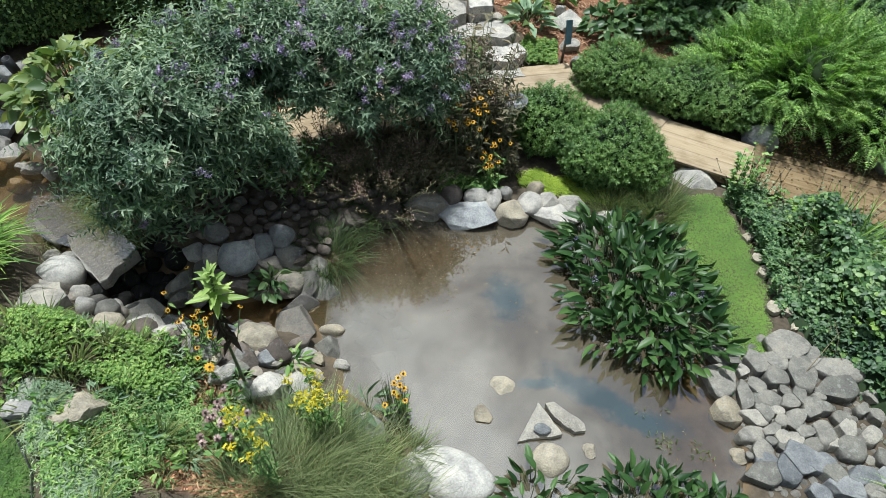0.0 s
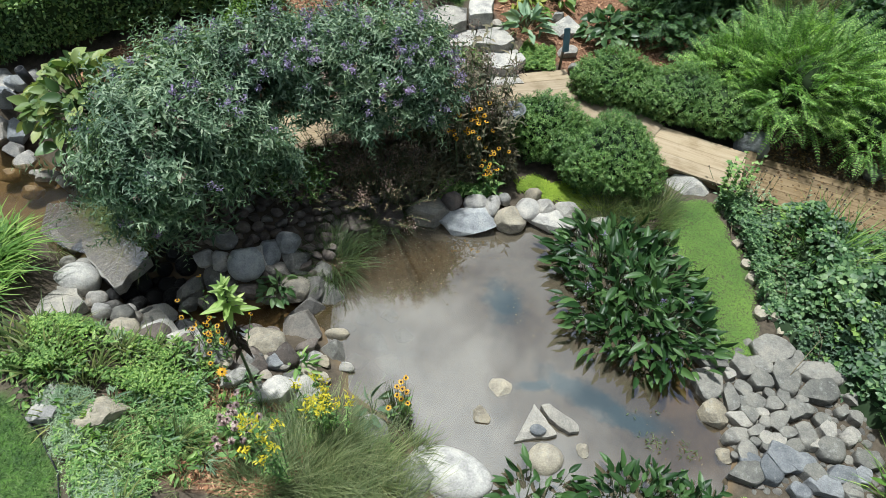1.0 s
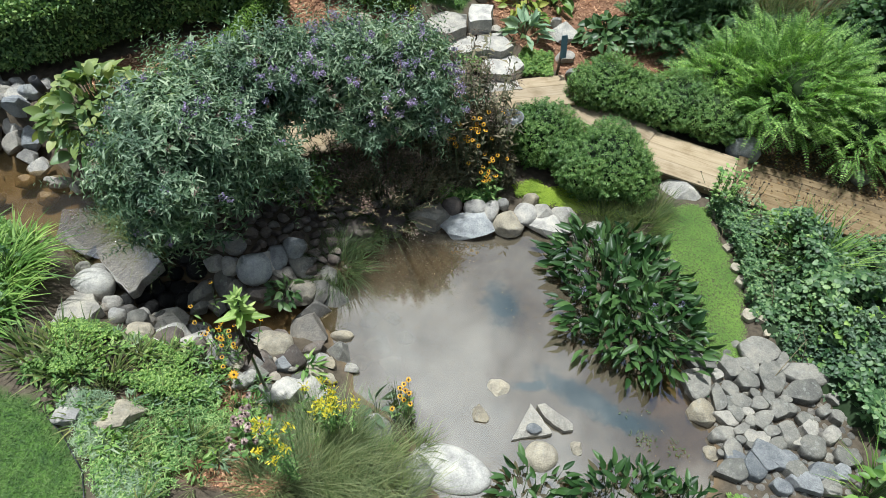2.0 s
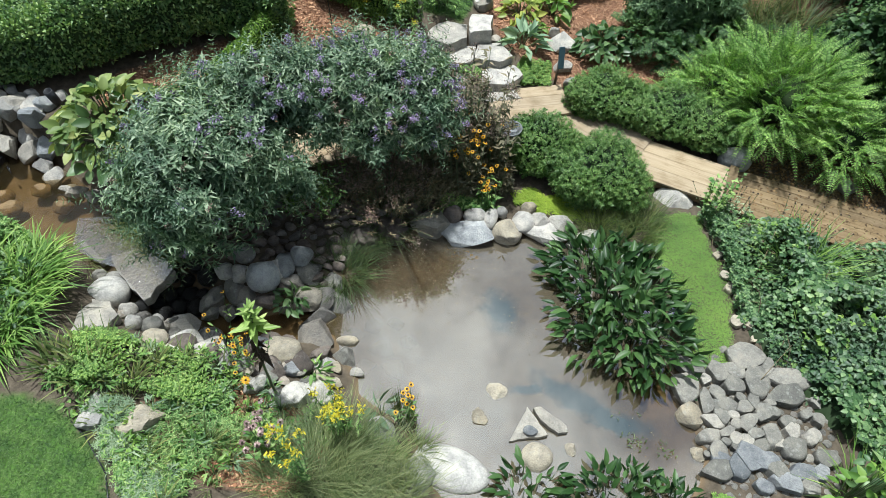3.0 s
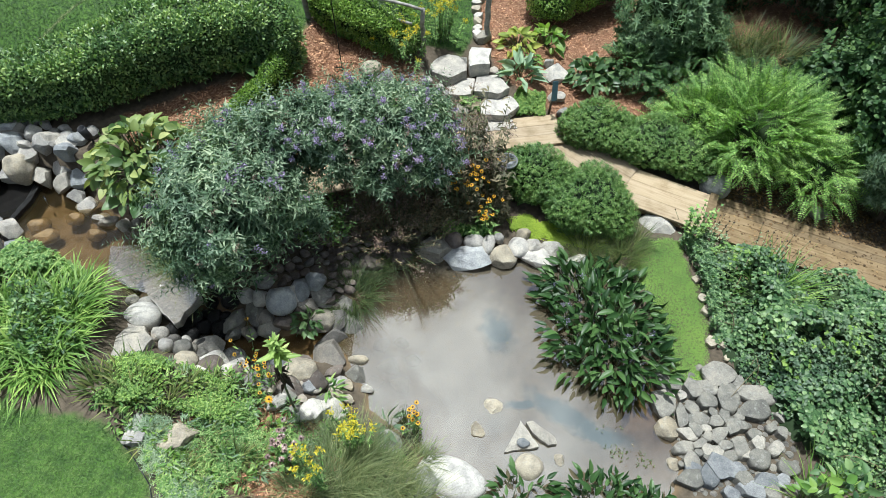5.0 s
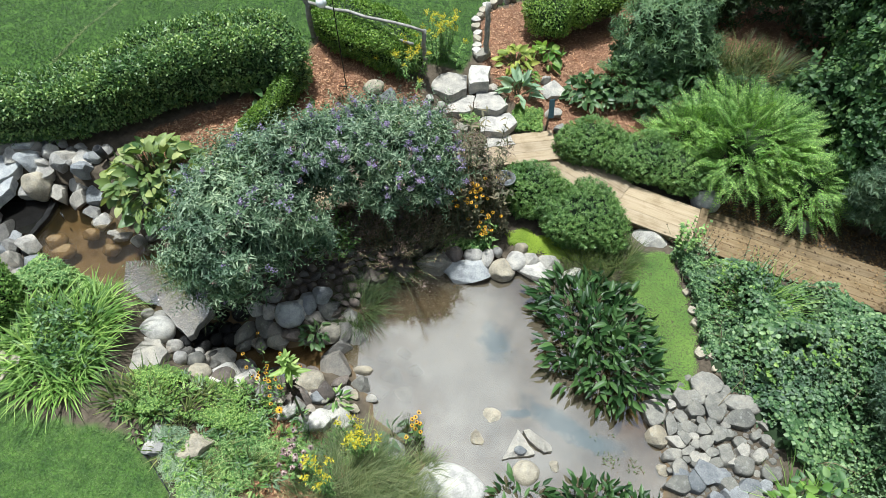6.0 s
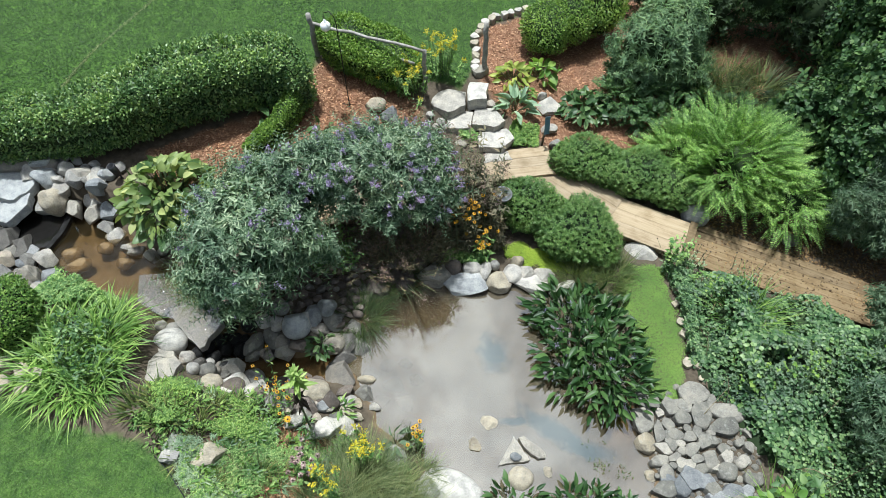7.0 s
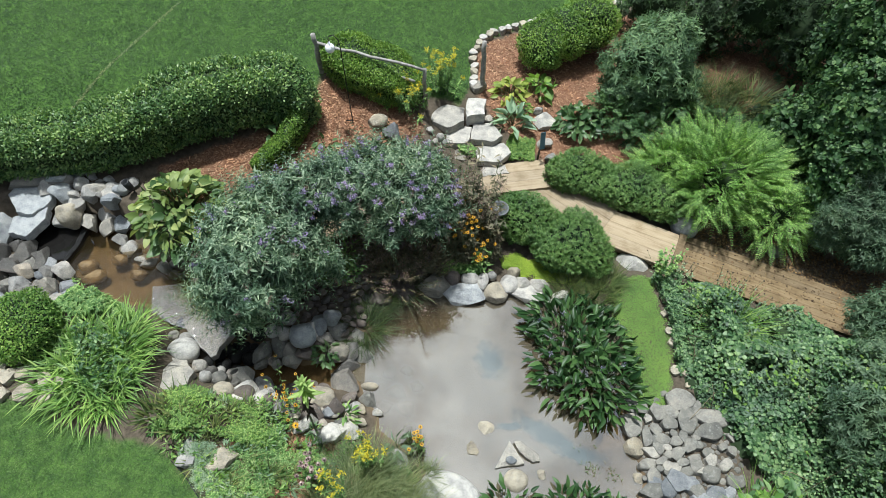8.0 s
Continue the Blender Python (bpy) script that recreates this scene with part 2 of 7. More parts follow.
M["hosta"] = leaf_mat("hosta_leaf", (0.060, 0.120, 0.040), (0.190, 0.262, 0.085), (0.42, 0.45, 0.20), 0.5, 0.28)
M["hosta_green"] = leaf_mat("hosta_dark_leaf", (0.04, 0.09, 0.035), (0.08, 0.15, 0.06), (0.16, 0.24, 0.11), 0.4, 0.25)
M["hosta_gold"] = leaf_mat("hosta_gold_leaf", (0.13, 0.19, 0.04), (0.26, 0.33, 0.07), (0.42, 0.44, 0.12), 0.45, 0.3)
M["silver_leaf"] = leaf_mat("woolly_leaf", (0.17, 0.27, 0.18), (0.25, 0.36, 0.25), (0.34, 0.45, 0.33), 0.7, 0.2)
M["daylily"] = leaf_mat("daylily_leaf", (0.055, 0.125, 0.025), (0.135, 0.255, 0.055), (0.30, 0.43, 0.13), 0.45, 0.3, spec=0.3)
M["clover"] = leaf_mat("clover_leaf", (0.062, 0.145, 0.030), (0.145, 0.265, 0.055), (0.28, 0.40, 0.115), 0.55, 0.3)
M["herb"] = leaf_mat("herb_leaf", (0.068, 0.168, 0.045), (0.165, 0.291, 0.090), (0.331, 0.459, 0.179), 0.55, 0.3)
M["grey_herb"] = leaf_mat("grey_herb_leaf", (0.13, 0.20, 0.13), (0.20, 0.29, 0.19), (0.30, 0.38, 0.28), 0.7, 0.2)
M["sedge"] = leaf_mat("sedge_blade", (0.05, 0.085, 0.025), (0.10, 0.14, 0.045), (0.22, 0.24, 0.09), 0.5, 0.25)
M["dark_sedge"] = leaf_mat("dark_sedge_blade", (0.025, 0.045, 0.015), (0.05, 0.08, 0.027), (0.10, 0.13, 0.05), 0.55, 0.2)
M["fine_grass"] = leaf_mat("fine_grass_blade", (0.085, 0.125, 0.050), (0.165, 0.205, 0.090), (0.30, 0.32, 0.17), 0.55, 0.25)
M["lawn"] = leaf_mat("lawn_blade", (0.038, 0.080, 0.021), (0.062, 0.120, 0.032), (0.105, 0.175, 0.055), 0.6, 0.12, patch=5.5, spec=0.2)
# coarser far lawn: a darker blade colour that imitates cloud shade
M["lawn_coarse_shaded"] = leaf_mat("coarse_shaded_lawn_blade", (0.022, 0.055, 0.016), (0.037, 0.080, 0.023), (0.066, 0.122, 0.040), 0.6, 0.12, patch=4.0, spec=0.2)
M["moss"] = leaf_mat("creeping_moss", (0.105, 0.200, 0.043), (0.152, 0.275, 0.057), (0.221, 0.356, 0.090), 0.7, 0.2)
M["bright_moss"] = leaf_mat("golden_creeper", (0.20, 0.30, 0.03), (0.29, 0.40, 0.04), (0.38, 0.48, 0.08), 0.7, 0.25)
M["lime"] = leaf_mat("lime_leaf", (0.10, 0.21, 0.045), (0.18, 0.31, 0.07), (0.30, 0.43, 0.12), 0.45, 0.35)
M["lime_pale"] = leaf_mat("pale_lime_leaf", (0.17, 0.27, 0.07), (0.30, 0.42, 0.14), (0.46, 0.56, 0.22), 0.45, 0.3)
M["yellow"] = leaf_mat("yellow_petal", (0.50, 0.25, 0.012), (0.62, 0.33, 0.015), (0.74, 0.44, 0.03), 0.6, 0.25)
M["lemon"] = leaf_mat("lemon_petal", (0.510, 0.426, 0.027), (0.637, 0.541, 0.036), (0.722, 0.623, 0.090), 0.6, 0.25)
M["pink"] = leaf_mat("pink_petal", (0.16, 0.10, 0.11), (0.28, 0.19, 0.21), (0.48, 0.38, 0.40), 0.7, 0.2)
M["dusky"] = leaf_mat("dusky_plant_leaf", (0.058, 0.062, 0.037), (0.130, 0.120, 0.075), (0.234, 0.198, 0.138), 0.6, 0.2)
M["mauve"] = leaf_mat("mauve_seedhead", (0.13, 0.09, 0.08), (0.22, 0.155, 0.145), (0.36, 0.27, 0.25), 0.85, 0.1)
M["dry"] = leaf_mat("dry_stalk", (0.07, 0.05, 0.033), (0.14, 0.105, 0.07), (0.27, 0.22, 0.15), 0.85, 0.1)
M["chips"] = leaf_mat("mulch_chip", (0.121, 0.055, 0.031), (0.270, 0.137, 0.081), (0.513, 0.312, 0.208), 0.85, 0.0, patch=2.5)
M["litter"] = leaf_mat("fallen_leaf", (0.05, 0.028, 0.014), (0.11, 0.065, 0.03), (0.24, 0.16, 0.08), 0.8, 0.0)
M["cone"] = plain_mat("flower_cone", (0.02, 0.012, 0.008), (0.05, 0.03, 0.02), 60, 0.8, 0.5, 120)
M["stem"] = plain_mat("green_stem", (0.05, 0.085, 0.03), (0.09, 0.13, 0.05), 9, 0.6)
M["bark"] = plain_mat("bark", (0.06, 0.045, 0.032), (0.15, 0.115, 0.085), 12, 0.9, 0.7, 35, 0.02)
M["old_wood"] = plain_mat("weathered_wood", (0.16, 0.15, 0.135), (0.36, 0.35, 0.32), 14, 0.85, 0.6, 50, 0.01)
M["iron"] = plain_mat("black_iron", (0.012, 0.012, 0.012), (0.03, 0.028, 0.026), 30, 0.5, 0.2, 80, 0.004, 0.6)
M["black_plastic"] = plain_mat("black_plastic", (0.010, 0.011, 0.013), (0.02, 0.021, 0.024), 20, 0.4, 0.1)
M["blue_plate"] = plain_mat("slate_blue_plate", (0.035, 0.075, 0.095), (0.06, 0.11, 0.135), 10, 0.5, 0.1)
M["zinc"] = plain_mat("zinc_dish", (0.16, 0.17, 0.18), (0.30, 0.31, 0.32), 14, 0.45, 0.2, 60, 0.005, 0.5)
M["globe"] = plain_mat("milk_glass", (0.70, 0.72, 0.74), (0.84, 0.85, 0.86), 5, 0.08, 0.05)
M["deck"] = wood_mat("new_deck_board", (0.261, 0.200, 0.125), (0.333, 0.267, 0.176), (0.387, 0.320, 0.228))
M["deck_old"] = wood_mat("ramp_board", (0.130, 0.090, 0.047), (0.180, 0.131, 0.072), (0.226, 0.172, 0.102))
M["joist"] = wood_mat("joist_board", (0.12, 0.085, 0.05), (0.20, 0.15, 0.09), (0.28, 0.21, 0.13))
M["stone"] = stone_mat("grey_field_stone", [(0.0, (0.196, 0.190, 0.178)), (0.35, (0.299, 0.293, 0.282)), (0.7, (0.414, 0.397, 0.368)), (1.0, (0.345, 0.299, 0.241))])
# wet stone tone; beside the grotto it also stands in for shade
M["stone_dark"] = stone_mat("wet_and_shaded_stone", [(0.0, (0.090, 0.085, 0.079)), (0.5, (0.150, 0.142, 0.130)), (1.0, (0.216, 0.198, 0.174))], 0.5, amount=0.2)
# wet stone, with the hollow's shadow put into its near-black colour
M["stone_black"] = stone_mat("wet_black_shade_stone", [(0.0, (0.006, 0.006, 0.006)), (1.0, (0.015, 0.015, 0.015))], 0.4, amount=0.05, spec=0.25)
# dark brown stone, its tone lowered further to suggest the bush's shade
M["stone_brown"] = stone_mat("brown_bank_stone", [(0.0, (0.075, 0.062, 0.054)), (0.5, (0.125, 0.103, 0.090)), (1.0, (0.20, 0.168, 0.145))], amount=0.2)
M["stone_pale"] = stone_mat("pale_stone", [(0.0, (0.351, 0.332, 0.297)), (0.5, (0.429, 0.410, 0.376)), (1.0, (0.507, 0.488, 0.449))], lichen=(0.350, 0.338, 0.300), amount=0.4)
M["stone_white"] = stone_mat("smooth_white_stone", [(0.0, (0.35, 0.34, 0.315)), (1.0, (0.40, 0.39, 0.365))], lichen=(0.29, 0.28, 0.25), amount=0.3, relief=0.35)
M["stone_flag"] = stone_mat("flat_grey_stone", [(0.0, (0.118, 0.116, 0.107)), (0.4, (0.182, 0.178, 0.160)), (0.75, (0.253, 0.241, 0.210)), (1.0, (0.209, 0.185, 0.145))], amount=0.35)
M["stone_spit"] = stone_mat("warm_grey_cobble", [(0.0, (0.118, 0.116, 0.104)), (0.5, (0.165, 0.160, 0.142)), (1.0, (0.215, 0.205, 0.180))], amount=0.35, relief=0.45)
M["stone_blue"] = stone_mat("blue_grey_stone", [(0.0, (0.13, 0.14, 0.15)), (0.5, (0.20, 0.21, 0.222)), (1.0, (0.285, 0.293, 0.30))], amount=0.35)
# blue-grey stone, lightened and tinted to imitate skylight on the shaded grotto
M["stone_slate"] = stone_mat("slate_stone_skylit_tone", [(0.0, (0.230, 0.246, 0.264)), (0.5, (0.306, 0.327, 0.344)), (1.0, (0.374, 0.387, 0.395))], amount=0.4)
M["stone_tan"] = stone_mat("tan_stone", [(0.0, (0.287, 0.253, 0.190)), (1.0, (0.391, 0.351, 0.276))], amount=0.4)
M["stone_pool"] = stone_mat("silty_pool_stone", [(0.0, (0.15, 0.095, 0.045)), (1.0, (0.22, 0.15, 0.075))], amount=0.1)
# first blots paint a teal sky reflection, the others thin the silt
M["water"] = water_mat("pond_water", (0.108, 0.090, 0.060), (0.150, 0.130, 0.096), 0.62, 2.5,
                       teal_blots=[(.72, 4.45, .24, .32, 10), (1.55, 3.22, .62, .16, -32), (2.05, 2.92, .40, .14, -14), (1.0, 3.35, .22, .07, 0)],
                       shallow=[(2.55, 2.85, .42, .75, 0), (-.45, 5.1, .75, .45, 10), (2.6, 3.5, .3, .4, 0)])
M["pool_water"] = water_mat("pool_water", (0.052, 0.042, 0.020), (0.075, 0.060, 0.030), 0.14, 1.45, ripple=.10)
M["dark_water"] = water_mat("grotto_water", (0.008, 0.008, 0.008), (0.014, 0.013, 0.012), 0.92, 1.5)
M["film_water"] = water_mat("spilling_water", (0.10, 0.085, 0.055), (0.14, 0.12, 0.08), 0.06, 3.0, ripple=.45)

# ---------------- mesh tools ----------------
rng = np.random.default_rng(7)


def mesh_of(name, verts, tris, mat, smooth=False):
    """One mesh from arrays of places and triangles."""
    me = bpy.data.meshes.new(name)
    v, f = np.asarray(verts, dtype=np.float32), np.asarray(tris, dtype=np.int32)
    me.vertices.add(len(v)); me.vertices.foreach_set("co", v.ravel())
    me.loops.add(f.size); me.loops.foreach_set("vertex_index", f.ravel())
    me.polygons.add(len(f))
    me.polygons.foreach_set("loop_start", np.arange(0, f.size, 3, dtype=np.int32))
    if smooth:
        me.polygons.foreach_set("use_smooth", np.ones(len(f), dtype=bool))
    me.update(calc_edges=True)
    me.materials.append(mat)
    return me


JOINED = {"seed_head", "branch", "flower_spike", "spent_flower", "plume"}      # too many tiny pieces to pick apart


def put(name, me, parent=None, m=None, label=""):
    ob = new(name, me)
    if parent is not None:
        ob.parent = parent
    if m is not None:
        ob.matrix_basis = m
    if label:
        ob["label"] = label
    if name in JOINED:
        ob["kind"] = "stuff"
    return ob


def part(name, bm, material, parent, label="", smooth=False):
    """One bmesh as one mesh object under a thing."""
    me = bpy.data.meshes.new(name)
    bm.to_mesh(me); bm.free()
    me.materials.append(material)
    if smooth:
        me.polygons.foreach_set("use_smooth", np.ones(len(me.polygons), dtype=bool))
    return put(name, me, parent, None, label)


def thing(name, x, y, z, label, category, group="", rz=0.0, kind=""):
    ob = new(name)
    ob.empty_display_size = 0.1
    ob.matrix_basis = pose(x, y, z, 0, 0, rz)
    return tagged(ob, label, category, group, kind)


class Pile:
    """Gathers arrays of triangles for one mesh."""

    def __init__(self):
        self.v, self.f, self.n = [], [], 0

    def add(self, v, f):
        self.v.append(np.asarray(v, float)); self.f.append(np.asarray(f, int) + self.n); self.n += len(v)
        return self

    def mesh(self, name, mat, smooth=False):
        return mesh_of(name, np.concatenate(self.v), np.concatenate(self.f), mat, smooth)


def unit(v):
    return v / np.maximum(np.linalg.norm(v, axis=-1, keepdims=True), 1e-9)


LANCE = (np.array([(0, 0, 0), (.38, .5, .10), (.38, 0, 0), (.38, -.5, .10), (1, 0, -.14)], float),
         np.array([(0, 2, 1), (0, 3, 2), (1, 2, 4), (2, 3, 4)]))
OVAL = (np.array([(0, 0, 0), (.28, .42, .07), (.28, 0, 0), (.28, -.42, .07), (.68, .40, .03), (.68, 0, -.04), (.68, -.40, .03), (1, 0, -.14)], float),
        np.array([(0, 2, 1), (0, 3, 2), (1, 2, 5), (1, 5, 4), (2, 3, 6), (2, 6, 5), (4, 5, 7), (5, 6, 7)]))
CHIP = (np.array([(0, .5, 0), (0, -.5, .02), (1, .4, .04), (1, -.45, 0)], float), np.array([(0, 1, 2), (1, 3, 2)]))
PAIR = (np.array([(0, 0, 0), (.5, .5, .06), (1, 0, -.05), (.5, -.5, .06)], float), np.array([(0, 3, 1), (1, 3, 2)]))


def leaves(p, d, n, length, width, shape=LANCE):
    """Leaves at p along d, facing n."""
    p, d = np.asarray(p, float), unit(np.asarray(d, float))
    s = unit(np.cross(n, d) + 1e-6)
    w = np.cross(d, s)
    t, f = shape
    k = len(p)
    length, width = np.broadcast_to(length, k)[:, None, None], np.broadcast_to(width, k)[:, None, None]
    v = p[:, None] + d[:, None] * (t[None, :, :1] * length) + s[:, None] * (t[None, :, 1:2] * width) + w[:, None] * (t[None, :, 2:] * length)
    return v.reshape(-1, 3), (f[None] + (np.arange(k) * len(t))[:, None, None]).reshape(-1, 3)


def blades(p, heading, length, width, lean, droop):
    """Grass blades: rise from p, lean and bow over along the heading (radians)."""
    p = np.asarray(p, float)
    k = len(p)
    heading, length, width, lean, droop = (np.broadcast_to(a, k).astype(float) for a in (heading, length, width, lean, droop))
    out = np.stack([np.cos(heading), np.sin(heading), np.zeros(k)], 1)
    side = np.stack([-np.sin(heading), np.cos(heading), np.zeros(k)], 1)
    rows = []
    for u, w in ((0, .7), (.35, 1), (.7, .75), (1, 0)):
        a = u * length
        c = p + out * (a * np.sin(lean) + droop * length * u * u * .75)[:, None]
        c[:, 2] += a * np.cos(lean) - droop * length * u * u * .55
        rows += [c - side * (w * width / 2)[:, None], c + side * (w * width / 2)[:, None]] if w else [c]
    v = np.stack(rows, 1)
    f = np.array([(0, 1, 3), (0, 3, 2), (2, 3, 5), (2, 5, 4), (4, 5, 6)])
    return v.reshape(-1, 3), (f[None] + (np.arange(k) * 7)[:, None, None]).reshape(-1, 3)


def leaf_set(home, name, p, d, n, length, width, shape, mat, label=""):
    """Broad leaves, each an object of its own on a shared mesh."""
    key = (id(shape), mat.name)
    if key not in LEAF_MESH:
        LEAF_MESH[key] = mesh_of(name, shape[0], shape[1], mat, True)
    d = unit(np.asarray(d, float)); s = unit(np.cross(n, d) + 1e-6); w = np.cross(d, s)
    for i in range(len(p)):
        m = Matrix.Identity(4)
        for row in range(3):
            m[row][0], m[row][1], m[row][2], m[row][3] = d[i, row] * length[i], s[i, row] * width[i], w[i, row] * length[i], p[i, row]
        put(name, LEAF_MESH[key], home, m, label)


LEAF_MESH = {}


def tube(path, r0, r1, sides=5):
    path = np.asarray(path, float)
    k = len(path)
    d = unit(np.gradient(path, axis=0))
    ref = np.where(np.abs(d[:, 2:]) > .9, np.array([[1., 0, 0]]), np.array([[0, 0, 1.]]))
    a = unit(np.cross(d, ref)); b = np.cross(d, a)
    r = np.linspace(r0, r1, k)[:, None, None]
    ang = np.arange(sides) * 2 * math.pi / sides
    ring = a[:, None] * np.cos(ang)[None, :, None] + b[:, None] * np.sin(ang)[None, :, None]
    v = (path[:, None] + ring * r).reshape(-1, 3)
    f = []
    for i in range(k - 1):
        for j in range(sides):
            q = (j + 1) % sides
            f += [(i * sides + j, i * sides + q, (i + 1) * sides + q), (i * sides + j, (i + 1) * sides + q, (i + 1) * sides + j)]
    n = len(v)
    v = np.concatenate([v, path[:1], path[-1:]])
    for j in range(sides):
        q = (j + 1) % sides
        f += [(n, q, j), (n + 1, (k - 1) * sides + j, (k - 1) * sides + q)]
    return v, np.array(f)


def turned(profile, sides=20):
    """A body of revolution from (radius, height) pairs."""
    v, f, k = [], [], len(profile)
    for i in range(sides):
        a = 2 * math.pi * i / sides
        v += [(r * math.cos(a), r * math.sin(a), z) for r, z in profile]
    for i in range(sides):
        j = (i + 1) % sides
        for s in range(k - 1):
            f += [(i * k + s, j * k + s, j * k + s + 1), (i * k + s, j * k + s + 1, i * k + s + 1)]
    return np.array(v), np.array(f)


def rand_dirs(k, low=-1.0):
    z = rng.uniform(low, 1, k)
    a = rng.uniform(0, 2 * math.pi, k)
    r = np.sqrt(1 - z * z)
    return np.stack([r * np.cos(a), r * np.sin(a), z], 1)


def lumps(p, scale, seed=0.0):
    """Smooth wobble in -1..1 at places p."""
    q = np.asarray(p, float) * scale + seed
    return (np.sin(q[..., 0] * 1.7 + 1.3 * np.sin(q[..., 1] * 1.1)) + np.sin(q[..., 1] * 1.9 + 1.7 * np.sin(q[..., 2] * 1.3 + .5)) + np.sin(q[..., 2] * 2.1 + 1.1 * np.sin(q[..., 0] * 1.6 + 2.0))) / 3


def inside(poly, x, y):
    x, y = np.asarray(x, float), np.asarray(y, float)
    ok = np.zeros(x.shape, bool)
    for (ax, ay), (bx, by) in zip(poly, poly[1:] + poly[:1]):
        cut = ((ay > y) != (by > y)) & (x < (bx - ax) * (y - ay) / ((by - ay) or 1e-9) + ax)
        ok ^= cut
    return ok


def line_dist(line, x, y, closed=False):
    x, y = np.asarray(x, float), np.asarray(y, float)
    best = np.full(x.shape, 1e9)
    for (ax, ay), (bx, by) in zip(line, line[1:] + (line[:1] if closed else [])):
        dx, dy = bx - ax, by - ay
        t = np.clip(((x - ax) * dx + (y - ay) * dy) / (dx * dx + dy * dy + 1e-9), 0, 1)
        best = np.minimum(best, np.hypot(x - ax - t * dx, y - ay - t * dy))
    return best


def poly_dist(poly, x, y):
    d = line_dist(poly, x, y, True)
    return np.where(inside(poly, x, y), -d, d)


def ss(a, b, v):
    t = np.clip((np.asarray(v, float) - a) / (b - a), 0, 1)
    return t * t * (3 - 2 * t)


def scatter(poly, k):
    xs, ys = [p[0] for p in poly], [p[1] for p in poly]
    got = np.zeros((0, 2))
    while len(got) < k:
        q = np.stack([rng.uniform(min(xs), max(xs), k * 2), rng.uniform(min(ys), max(ys), k * 2)], 1)
        got = np.concatenate([got, q[inside(poly, q[:, 0], q[:, 1])]])
    return got[:k]


def pack(poly, r0, r1, tries=4000, gap=0.9):
    """Stones that lie side by side in an outline: (x, y, radius)."""
    got = []
    for i, (x, y) in enumerate(scatter(poly, tries)):
        r = r0 + (r1 - r0) * (1 - i / tries) * rng.uniform(.4, 1)
        if all((x - a) ** 2 + (y - b) ** 2 > ((r + c) * gap) ** 2 for a, b, c in got):
            got.append((x, y, r))
    return got

# ---------------- the lie of the land ----------------
POND = [(-1.36, 4.09), (-1.24, 3.77), (-1.03, 3.55), (-1.01, 3.31), (-.58, 2.99), (-.28, 2.69), (-.25, 2.40), (0.0, 2.10), (.40, 1.90), (1.4, 1.80),
        (2.4, 1.90), (2.75, 2.25), (2.89, 2.56), (2.79, 2.97), (2.85, 3.40), (2.85, 3.75), (2.80, 4.30), (2.55, 5.00), (1.95, 5.45), (1.24, 5.71),
        (.59, 5.66), (.02, 5.65), (-.39, 5.70), (-.78, 5.50), (-1.17, 5.30), (-1.37, 4.92), (-1.45, 4.56)]
POOL = [(-6.5, 6.3), (-6.2, 6.6), (-5.6, 6.45), (-5.25, 6.25), (-4.7, 5.78), (-4.2, 5.5), (-3.92, 5.12), (-4.40, 4.95), (-4.75, 5.25), (-5.15, 5.35), (-5.85, 5.5), (-6.3, 5.8)]
CHANNEL = [(-3.35, 4.5), (-2.9, 4.25), (-2.3, 4.12), (-1.5, 4.3)]
DECK_W = [(-2.95, 6.75), (0.0, 7.60)]
HOLLOW = [(-7.4, 5.95), (-6.6, 5.5)]
GROTTO = [(-7.4, 6.4), (-6.45, 6.45)]
LAWN_W = [(-2.6, 0.6), (-2.95, 1.6), (-3.12, 2.0), (-3.42, 2.34), (-3.9, 2.70), (-4.33, 2.74), (-5.0, 2.86), (-5.7, 3.22), (-7.0, 3.6), (-60, 4.0), (-60, -60), (-2.6, -60)]
LAWN_N = [(-60, 7.9), (-6.3, 8.0), (-4.6, 8.6), (-2.5, 9.0), (-2.3, 9.9), (-0.6, 9.6), (0.3, 9.55), (.55, 10.2), (.58, 11.0), (.8, 11.6), (1.4, 12.1), (2.8, 12.85), (6.0, 13.6), (12, 16), (12, 60), (-60, 60)]
MULCH = [[(-2.6, 8.6), (-2.3, 9.6), (-1.0, 9.3), (-.4, 8.9), (-.6, 8.0), (-1.6, 7.6), (-2.6, 7.1), (-2.9, 6.3), (-4.2, 6.2), (-4.8, 6.9), (-5.0, 7.6), (-3.6, 8.2)],
         [(.75, 9.6), (.62, 10.3), (.66, 11.0), (.9, 11.55), (1.5, 12.0), (2.9, 12.7), (6.5, 13.2), (9.0, 12.5), (9.0, 9.0), (6.0, 8.6), (3.0, 8.3), (1.9, 8.5), (1.3, 9.0)],
         [(-2.6, 2.1), (-3.3, 2.5), (-2.4, 3.2), (-1.7, 3.1), (-1.2, 2.6), (-1.6, 1.9)]]
MOSS = [(3.66, 6.05), (2.98, 6.08), (2.72, 5.5), (2.86, 4.9), (2.98, 4.15), (3.0, 3.68), (3.2, 3.5), (3.5, 3.62), (3.70, 4.3), (3.76, 4.9), (3.70, 5.5)]


